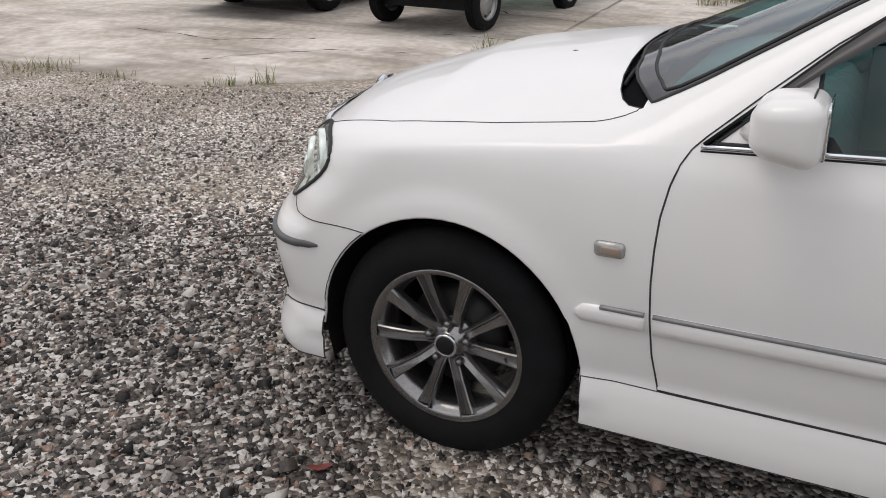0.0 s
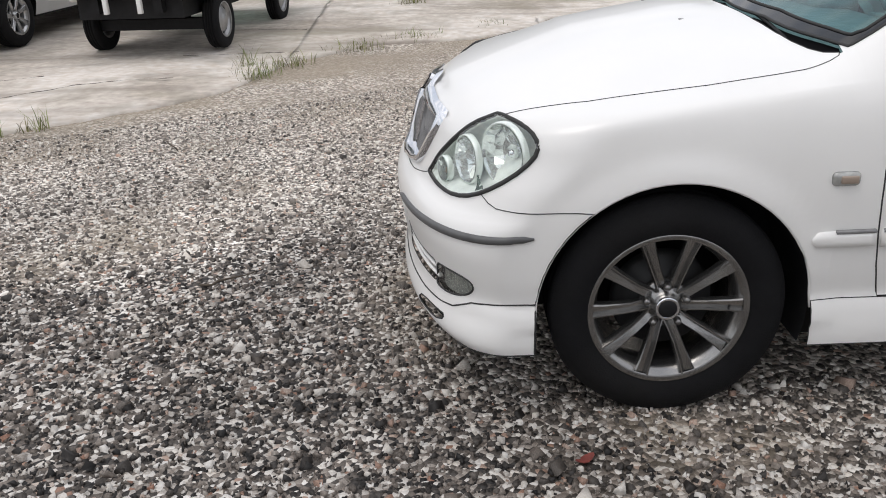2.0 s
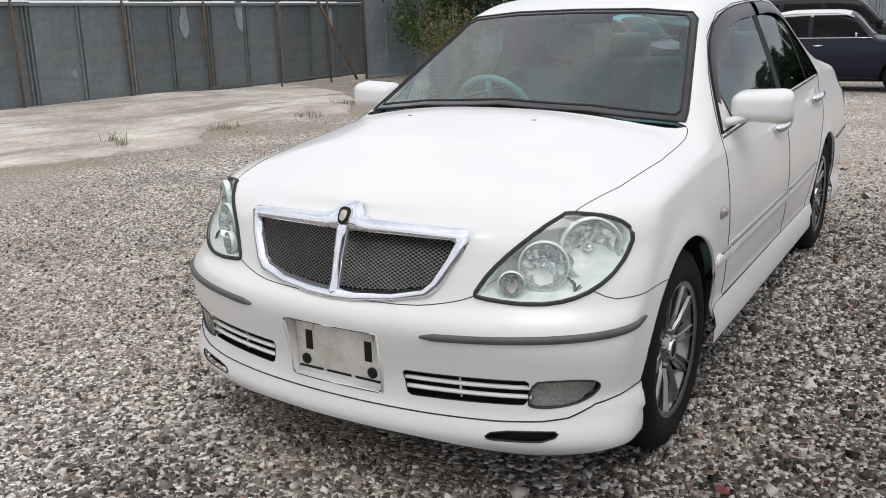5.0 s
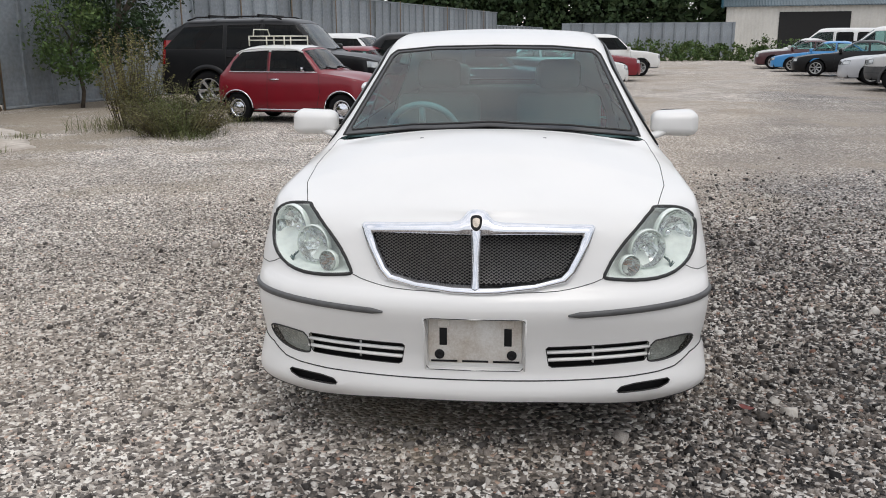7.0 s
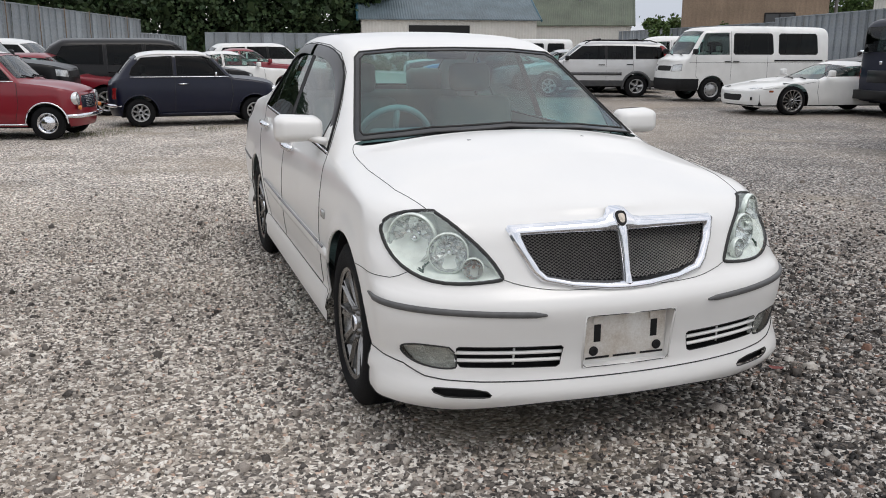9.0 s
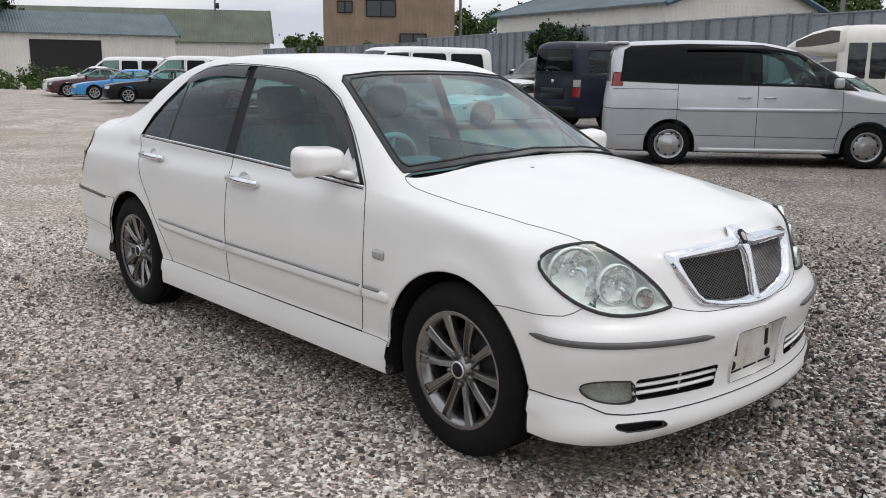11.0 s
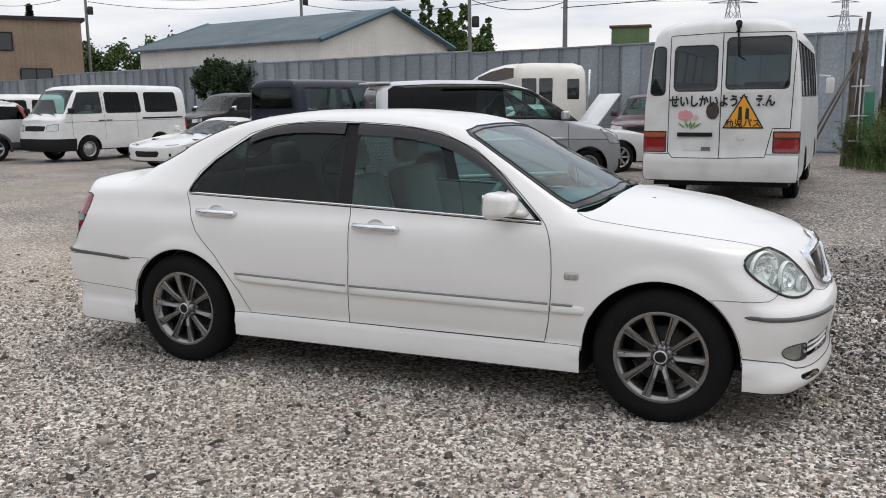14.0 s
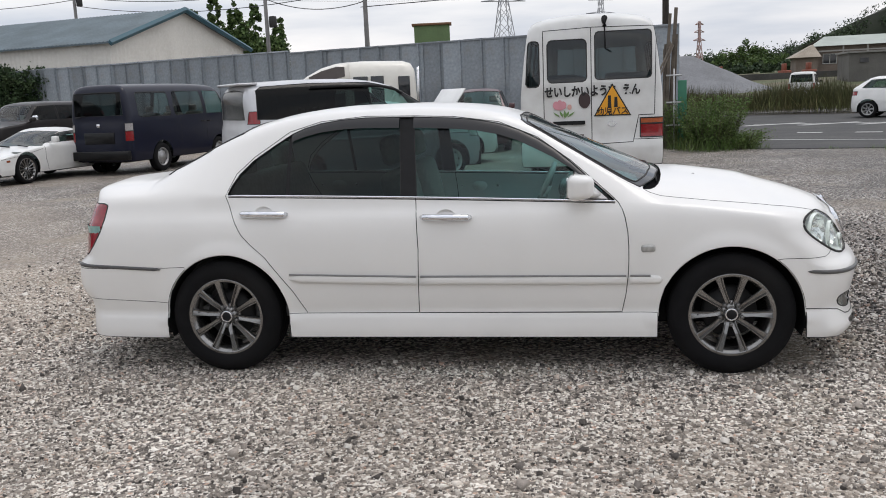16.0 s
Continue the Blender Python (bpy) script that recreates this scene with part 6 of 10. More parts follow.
    for c in (wb / 2, -wb / 2):
        for sgn in (1, -1):
            mm = pose(c, sgn * (y - tw / 2), R, -90 if sgn > 0 else 90) @ Matrix.Rotation(random.uniform(0, 3), 4, "Z")
            if made is None and key not in WHEELS:
                made = WHEELS[key] = make_wheel("wheel", R, s["rim"], tw, s.get("spokes", 7), s.get("wstyle", "alloy"), s.get("rimmat", SILVERRIM), 28)
                made.parent, made.matrix_basis = car, mm
            else:
                w = copy_thing(WHEELS[key], mm)
                w.parent = car
                made = made or w
    for sgn in (1, -1):
        if "mirror" in s:
            x, yy, z = s["mirror"]
            bm = bmesh.new()
            box(bm, (x - 0.06, sgn * yy - 0.08, z - 0.07), (x + 0.06, sgn * yy + 0.08, z + 0.07), None, 0.035, 3)
            tube(bm, [(x, sgn * (yy - 0.06), z - 0.04), (x, sgn * (yy - 0.17), z - 0.07)], 0.02, sides=6)
            part("door_mirror", bm, s.get("mirror_mat", body_mat), car)
        for x, z in s.get("handles", []):
            bm = bmesh.new()
            tube(bm, [(x - 0.09, sgn * (spec["width"](z) + 0.005), z), (x, sgn * (spec["width"](z) + 0.028), z), (x + 0.09, sgn * (spec["width"](z) + 0.005), z)], 0.014, sides=6)
            part("handle", bm, s.get("handle_mat", BLACK), car)
    return car, spec


def sd(nm, poly, mt=None):
    return (nm, poly, "side", mt or GLASS_BLACK, False, 0.12)


def fr(nm, poly, mt=None, mid=True, fm=0.05):
    return (nm, poly, "front", mt or GLASS, mid, fm)


def rr(nm, poly, mt=None, mid=True, fm=0.05):
    return (nm, poly, "rear", mt or GLASS, mid, fm)


def hull_y(spec, x, z):
    """The half width of a vehicle's side at a place."""
    zs = spec["shoulder"](x)
    if z <= zs:
        return spec["width"](z) * (1 - spec["taper"] * abs(x / (0.5 * (spec["front"](0.6) - spec["rear"](0.6)))) ** 4)
    t = (z - zs) / max(spec["rail_z"](x) - zs, 0.01)
    return spec["width"](zs) + (spec["rail_y"](x) - spec["width"](zs)) * min(t, 1) + 0.01


def side_strip(car, spec, name, xa, xb, za, zb, r, material, flat=1.0, out=0.004, label=""):
    """A strip along both sides."""
    for sgn in (1, -1):
        bm = bmesh.new()
        pts = []
        for k in range(15):
            x, z = xa + (xb - xa) * k / 14, za + (zb - za) * k / 14
            pts.append((x, sgn * (hull_y(spec, x, z) + out), z))
        tube(bm, pts, r, sides=6, flat=flat)
        part(name, bm, material, car, label)


def arch_flares(car, spec, wb, R, material, deep=0.075, out=0.022):
    """Rounded flares round the wheel openings."""
    for c in (wb / 2, -wb / 2):
        for sgn in (1, -1):
            bm = bmesh.new()
            rows = []
            for k in range(19):
                a = math.radians(-12 + 204 * k / 18)
                row = []
                for rr_, o in ((R + 0.045, -0.03), (R + 0.048, out * 0.8), (R + 0.06, out), (R + 0.05 + deep * 0.7, out * 0.8), (R + 0.05 + deep, -0.01)):
                    x, z = c + rr_ * math.cos(a), R + rr_ * math.sin(a)
                    row.append(bm.verts.new((x, sgn * (hull_y(spec, x, max(z, 0.3)) + o), z)))
                rows.append(row)
            for p, q in zip(rows, rows[1:]):
                for j in range(4):
                    bm.faces.new((p[j], p[j + 1], q[j + 1], q[j]))
            part("arch_flare", bm, material, car)


def roof_rails(car, spec, xa, xb, material, bars=()):
    for sgn in (1, -1):
        bm = bmesh.new()
        pts = []
        for k in range(11):
            x = xa + (xb - xa) * k / 10
            pts.append((x, sgn * (spec["rail_y"](x) - 0.03), spec["rail_z"](x) + (0.075 if 0 < k < 10 else 0.015)))
        tube(bm, pts, 0.018, sides=6)
        part("roof_rail", bm, material, car, "black roof rail")
    for x in bars:
        bm = bmesh.new()
        y = spec["rail_y"](x)
        tube(bm, [(x, -y, spec["rail_z"](x) + 0.10), (x, y, spec["rail_z"](x) + 0.10)], 0.022, sides=6)
        part("roof_bar", bm, material, car, "black roof bar")


def wiper_pair(car, spec, x0, x1, half):
    """Two wiper arms lying at the foot of the windscreen."""
    for y in (-0.05, half * 0.75):
        bm = bmesh.new()
        tube(bm, [(x0, y, spec["top"](x0) + 0.012), (x1, y - half * 0.55, spec["top"](x1) + 0.016)], 0.012, sides=5)
        part("wiper", bm, BLACK, car)


MINI = dict(W=0.70, wb=2.036, R=0.255, rim=0.155, tyre_w=0.15, zlow=0.20, zmid=0.5,
            front=[(0.15, 1.46), (0.35, 1.50), (0.6, 1.49), (0.75, 1.46), (0.9, 1.40)],
            rear=[(0.15, -1.48), (0.35, -1.53), (0.6, -1.54), (0.85, -1.50)],
            width=[(0.15, 0.60), (0.25, 0.675), (0.45, 0.70), (0.65, 0.695), (0.8, 0.67), (0.9, 0.645)],
            belt=[(-1.6, 0.72), (-1.45, 0.82), (-1.2, 0.86), (0.65, 0.86), (1.0, 0.83), (1.35, 0.76), (1.5, 0.70)],
            rail=[(-1.6, 0.5), (-1.2, 0.52), (-0.8, 0.535), (0.2, 0.53), (0.7, 0.60), (1.0, 0.5), (1.5, 0.4)],
            top=[(-1.55, 0.73), (-1.5, 0.80), (-1.40, 0.90), (-1.08, 1.25), (-0.95, 1.31), (-0.6, 1.35), (0.0, 1.345), (0.2, 1.31), (0.28, 1.27), (0.62, 0.94), (0.68, 0.905), (0.9, 0.89), (1.25, 0.84), (1.4, 0.79), (1.48, 0.73), (1.55, 0.71)],
            A=0.28, B=0.25, stations=[0.7, 0.66, 0.6, 0.3, 0.25, 0.2, -1.0, -1.1],
            cuts=[sd("door_glass", [(0.52, 0.90), (0.27, 1.18), (0.20, 1.245), (-0.36, 1.25), (-0.36, 0.90)]), sd("side_glass", [(-0.42, 0.90), (-0.42, 1.25), (-0.95, 1.22), (-1.12, 1.05), (-1.17, 0.93), (-1.14, 0.90)]),
                  fr("windscreen", [(-0.1, 0.94), (0.54, 0.93), (0.47, 1.245), (-0.1, 1.28)]), rr("rear_window", [(-0.1, 0.95), (0.45, 0.95), (0.42, 1.2), (-0.1, 1.22)]),
                  fr("headlamp", [(0.50 + 0.085 * math.cos(a), 0.62 + 0.085 * math.sin(a)) for a in np.linspace(0, 2 * math.pi, 13)[:-1]], LAMP, False),
                  fr("grille", [(-0.1, 0.68), (0.36, 0.66), (0.39, 0.58), (0.36, 0.48), (-0.1, 0.46)], CHROME),
                  rr("tail_lamp", [(0.52, 0.50), (0.64, 0.50), (0.64, 0.70), (0.54, 0.70)], RED_LENS, False)],
            seams=[[(0.60, 0.86), (0.62, 0.55), (0.55, 0.26)], [(-0.40, 1.25), (-0.40, 0.55), (-0.42, 0.26)]], handles=[(-0.26, 0.76)], handle_mat=CHROME,
            seats=[-0.2, -0.85], seat_z=0.92, rimmat=CHROME, spokes=8)


def mini(label, m, body_mat, roof_mat, rack):
    s = dict(MINI)
    if rack:
        s["wstyle"] = "steel"
    else:
        s["rimmat"] = SILVERRIM
    s["cuts"] = MINI["cuts"] + [("roof", [(0.24, -0.1), (0.20, 0.55), (-1.02, 0.55), (-1.08, -0.1)], "top", roof_mat, True, 0.22)]
    car, spec = vehicle("small_car", label, m, body_mat, s)
    trim = CHROME if rack else body_mat
    for sgn in (1, -1):
        bm = bmesh.new()
        tube(bm, [(x, sgn * (spec["width"](0.24) * (1 - 0.02 * abs(x / 1.5) ** 4) + 0.01), 0.235) for x in np.linspace(-0.72, 0.72, 9)], 0.014, sides=6)
        part("sill_trim", bm, trim, car, "slim sill strip")
        for c in (1.018, -1.018):
            bm = bmesh.new()
            tube(bm, [(c + 0.315 * math.cos(a), sgn * 0.70, 0.255 + 0.315 * math.sin(a)) for a in np.linspace(0.0, math.pi, 17)], 0.014, sides=6)
            part("arch_trim", bm, trim, car, "rounded wheel arch trim")
    side_strip(car, spec, "waist_strip", 0.56, -1.16, 0.885, 0.885, 0.008, CHROME, label="bright waist strip")
    for sgn in (1, -1):
        bm = bmesh.new()
        tube(bm, [(x, sgn * (spec["rail_y"](x) + 0.018), spec["rail_z"](x) - 0.012) for x in np.linspace(0.26, -1.06, 12)], 0.016, sides=6)
        part("drip_rail", bm, roof_mat, car)
        bm = bmesh.new()
        lathe(bm, [(0.100, -0.06), (0.104, 0.012), (0.092, 0.022), (0.080, 0.020), (0.05, 0.036), (0.0, 0.042)], 20, pose(1.425, sgn * 0.50, 0.62, 0, 84, 0))
        part("round_headlamp", bm, mat("chromed_lamp", (0.75, 0.76, 0.76), 0.12, 0.7), car, "round headlamp with a chrome ring")
        bm = bmesh.new()
        lathe(bm, [(0.035, -0.02), (0.035, 0.015), (0, 0.03)], 12, pose(1.475, sgn * 0.52, 0.485, 0, 90, 0))
        part("turn_lamp", bm, AMBER, car)
        bm = bmesh.new()
        box(bm, (0.30, sgn * 0.72 - 0.05, 0.90), (0.34, sgn * 0.72 + 0.05, 0.97), None, 0.012)
        part("door_mirror", bm, CHROME, car)
    for z in np.linspace(0.49, 0.65, 7):
        bm = bmesh.new()
        tube(bm, [(spec["front"](z) - 0.045 * (abs(y) / 0.36) ** 2 + 0.004, y, z) for y in np.linspace(-0.36, 0.36, 9)], 0.007, sides=4)
        part("grille_bar", bm, CHROME, car)
    wiper_pair(car, spec, 0.66, 0.60, 0.6)
    for x, z in ((1.50, 0.36), (-1.54, 0.38)):
        bm = bmesh.new()
        k = 1 if x > 0 else -1
        tube(bm, [(x - 0.22 * k, -0.66, z), (x - 0.02 * k, -0.52, z), (x + 0.035 * k, 0, z), (x - 0.02 * k, 0.52, z), (x - 0.22 * k, 0.66, z)], 0.035, sides=8)
        part("bumper", bm, CHROME, car, "slim chrome bumper")
    if rack:
        bm = bmesh.new()
        pts = [(-0.15, -0.45), (-0.15, 0.45), (-0.85, 0.45), (-0.85, -0.45)]
        for z in (1.43, 1.50):
            tube(bm, [(x, y, z) for x, y in pts], 0.012, True, 6)
        for k in range(9):
            tube(bm, [(-0.85 + 0.0875 * k, -0.45, 1.43), (-0.85 + 0.0875 * k, 0.45, 1.43)], 0.009, sides=5)
        for x, y in pts + [(-0.5, 0.45), (-0.5, -0.45)]:
            tube(bm, [(x, y, 1.33), (x, y, 1.50)], 0.012, sides=6)
        tube(bm, [(-0.85, -0.3, 1.5), (-0.86, -0.25, 1.62), (-0.86, 0.25, 1.62), (-0.85, 0.3, 1.5)], 0.012, sides=6)
        part("roof_rack", bm, mat("cream_rack", (0.75, 0.72, 0.62), 0.45), car, "cream tubular roof rack")
    return car


WHITE_P = paint("plain_white_paint", (0.78, 0.78, 0.76))
RED_P = paint("dark_red_paint", (0.21, 0.007, 0.017), 0.28, 0.015, 0, 0.3)
NAVY_P = paint("navy_paint", (0.004, 0.006, 0.020), 0.3, 0.015, 0, 0.10)
BLACK_P = paint("black_paint", (0.005, 0.005, 0.006), 0.3, 0.012, 0, 0.05)
SILVER_P = paint("silver_paint", (0.56, 0.57, 0.59), 0.32, 0.06, 0.2)
GREYSIL_P = paint("lower_silver_paint", (0.43, 0.44, 0.46), 0.35, 0.06, 0.2)
BLUE_P = paint("bright_blue_paint", (0.04, 0.26, 0.58))
MAROON_P = paint("maroon_paint", (0.06, 0.012, 0.018))
CREAM_P = paint("cream_paint", (0.76, 0.735, 0.665))
DARKGREY_P = paint("dark_grey_paint", (0.018, 0.015, 0.015), 0.3, 0.03, 0, 0.1)

mini("small dark red classic car with white roof and rack", pose(-10.95, -3.82, 0, 0, 0, 77), RED_P, WHITE_P, True)
mini("small navy blue classic car with a white roof on gravel", pose(-12.75, -0.65, 0, 0, 0, 93), NAVY_P, WHITE_P, False)


def suv(L, W, H, wb, R, fo, hood, beltz, wide=0.0, roof_end=0.25, rake=0.55):
    f, r = wb / 2 + fo, wb / 2 + fo - L
    wt = W - 0.13
    c0 = wb / 2 - 0.42
    return dict(W=W, wb=wb, R=R, rim=R * 0.62, tyre_w=0.22, zlow=0.34, zmid=0.7,
                front=[(0.25, f - 0.06), (0.5, f), (0.75, f - 0.01), (hood - 0.1, f - 0.06), (hood + 0.1, f - 0.15)], rear=[(0.25, r + 0.08), (0.5, r), (0.8, r + 0.02), (beltz, r + 0.05)],
                width=[(0.25, W - 0.06), (0.5, W), (0.8, W), (beltz, W - 0.03), (beltz + 0.1, W - 0.05)],
                belt=[(r, beltz + 0.02), (c0, beltz), (c0 + 0.3, hood - 0.02), (f - 0.2, hood - 0.12), (f, hood - 0.2)],
                rail=[(r, wt - 0.12), (r + 0.4, wt - 0.04), (c0 - rake, wt - 0.06), (c0 + 0.1, W - 0.12), (f - 0.4, W - 0.25), (f, W - 0.4)],
                top=[(r, beltz + 0.1), (r + 0.02, beltz + 0.18), (r + roof_end, H - 0.10), (r + roof_end + 0.2, H - 0.02), (0.0, H), (c0 - rake, H - 0.05), (c0 - rake + 0.08, H - 0.09), (c0 + 0.12, hood + 0.05), (c0 + 0.22, hood + 0.02), (f - 0.5, hood - 0.04), (f - 0.2, hood - 0.10), (f, hood - 0.19)],
                A=0.30, B=0.22, stations=[c0 + 0.2, c0 + 0.12, c0, c0 - rake, c0 - rake + 0.06, c0 - rake - 0.06, r + roof_end, r + roof_end + 0.06],
                cuts=[sd("door_glass", [(c0 - 0.06, beltz + 0.04), (c0 - rake + 0.06, H - 0.16), (c0 - rake - 0.62, H - 0.14), (c0 - rake - 0.62, beltz + 0.04)]),
                      sd("pillar_cover", [(c0 - rake - 0.62, beltz + 0.04), (c0 - rake - 0.62, H - 0.14), (c0 - rake - 0.70, H - 0.14), (c0 - rake - 0.70, beltz + 0.04)], BLACK),
                      sd("rear_door_glass", [(c0 - rake - 0.70, beltz + 0.04), (c0 - rake - 0.70, H - 0.14), (c0 - rake - 1.45, H - 0.15), (c0 - rake - 1.45, beltz + 0.04)]),
                      sd("side_glass", [(c0 - rake - 1.53, beltz + 0.05), (c0 - rake - 1.53, H - 0.15), (r + roof_end + 0.12, H - 0.19), (r + 0.22, beltz + 0.06)]),
                      fr("windscreen", [(-0.1, hood + 0.07), (W - 0.20, hood + 0.06), (W - 0.27, H - 0.14), (-0.1, H - 0.11)]),
                      rr("rear_window", [(-0.1, beltz + 0.08), (W - 0.2, beltz + 0.08), (W - 0.28, H - 0.2), (-0.1, H - 0.17)], GLASS_DARK),
                      fr("headlamp", [(W - 0.36, hood - 0.33), (W - 0.04, hood - 0.30), (W - 0.05, hood - 0.17), (W - 0.35, hood - 0.20)], LAMP, False),
                      fr("grille", [(-0.1, hood - 0.21), (W - 0.42, hood - 0.22), (W - 0.45, hood - 0.32), (-0.1, hood - 0.33)], BLACK),
                      rr("tail_lamp", [(W - 0.17, beltz - 0.25), (W - 0.01, beltz - 0.25), (W - 0.06, beltz + 0.25), (W - 0.16, beltz + 0.25)], RED_LENS, False)],
                seams=[[(c0, beltz), (c0 + 0.02, 0.6), (c0 - 0.04, 0.36)], [(c0 - rake - 0.66, H - 0.12), (c0 - rake - 0.66, 0.36)], [(c0 - rake - 1.49, H - 0.12), (c0 - rake - 1.46, 0.8), (-wb / 2 + R + 0.06, 0.45)]],
                handles=[(c0 - rake - 0.52, beltz - 0.12), (c0 - rake - 1.36, beltz - 0.11)], mirror=(c0 - 0.10, W + 0.09, beltz + 0.08), seats=[0.1, -0.75], seat_z=beltz + 0.05)


big = suv(4.95, 0.93, 1.90, 2.86, 0.40, 0.88, 1.18, 1.20, roof_end=0.55)
big["spokes"], big["rim"] = 6, 0.25
car, spec = vehicle("suv_car", "black large estate off-roader with silver wheels by the fence", pose(-14.25, -5.05, 0, 0, 0, 84.5), BLACK_P, big)
arch_flares(car, spec, 2.86, 0.40, BLACK_P, 0.10, 0.03)
roof_rails(car, spec, 0.2, -1.9, BLACK, (-0.3, -1.4))
side_strip(car, spec, "rub_strip", 0.9, -0.9, 0.72, 0.72, 0.03, BLACK, 2.0)
wiper_pair(car, spec, 1.16, 1.10, 0.75)
crv = suv(4.47, 0.875, 1.66, 2.62, 0.335, 0.80, 1.03, 1.08, roof_end=0.22, rake=0.62)
crv["cuts"] = crv["cuts"] + [("lower_cladding", [(-9, 0.2), (-9, 0.50), (9, 0.50), (9, 0.2)], "side", GREYPL, True, -2), ("front_bumper", [(1.62, 0.2), (1.62, 0.66), (9, 0.62), (9, 0.2)], "side", GREYPL, True, -2)]
crv["cuts"][8] = rr("tail_lamp", [(0.66, 1.02), (0.9, 1.02), (0.9, 1.52), (0.68, 1.52)], RED_LENS, False)
crv["rim"], crv["spokes"], crv["mirror_mat"] = 0.21, 5, BLACK
car, spec = vehicle("suv_car", "silver compact off-roader with grey lower cladding", pose(-20.0, 11.5, 0, 0, 0, -110), paint("dull_silver_paint", (0.58, 0.58, 0.575), 0.30, 0.1, 0.2), crv)
arch_flares(car, spec, 2.62, 0.335, GREYPL)
roof_rails(car, spec, 0.25, -1.9, BLACK, (-0.2, -1.3))
side_strip(car, spec, "rub_strip", 0.85, -0.85, 0.70, 0.70, 0.022, GREYPL, 2.2)
wiper_pair(car, spec, 1.02, 0.96, 0.7)
bm = bmesh.new()
lathe(bm, [(0.33, -0.09), (0.34, 0.0), (0.30, 0.07), (0.0, 0.09)], 24, pose(-2.30, 0.1, 0.86, 0, -90, 0))
part("spare_wheel_cover", bm, GREYPL, car, "dark spare wheel cover on the tailgate")
harrier = suv(4.8, 0.95, 1.86, 2.8, 0.39, 0.9, 1.20, 1.22, roof_end=0.45)
car, spec = vehicle("suv_car", "dark brown-black off-roader behind the white van", pose(-17.1, 20.9, 0, 0, 0, -104), DARKGREY_P, harrier)
for sgn in (1, -1):
    bm = bmesh.new()
    box(bm, (0.74, sgn * 1.04 - 0.09, 1.26), (0.86, sgn * 1.04 + 0.09, 1.42), None, 0.045, 3)
    part("mirror_cap", bm, CHROME, car, "bright chrome mirror cap")
wag = suv(4.7, 0.86, 1.62, 2.7, 0.33, 0.9, 0.98, 0.98, roof_end=0.35)
vehicle("wagon_car", "black people carrier behind the navy small car", pose(-17.3, -1.3, 0, 0, 0, 96), BLACK_P, wag)


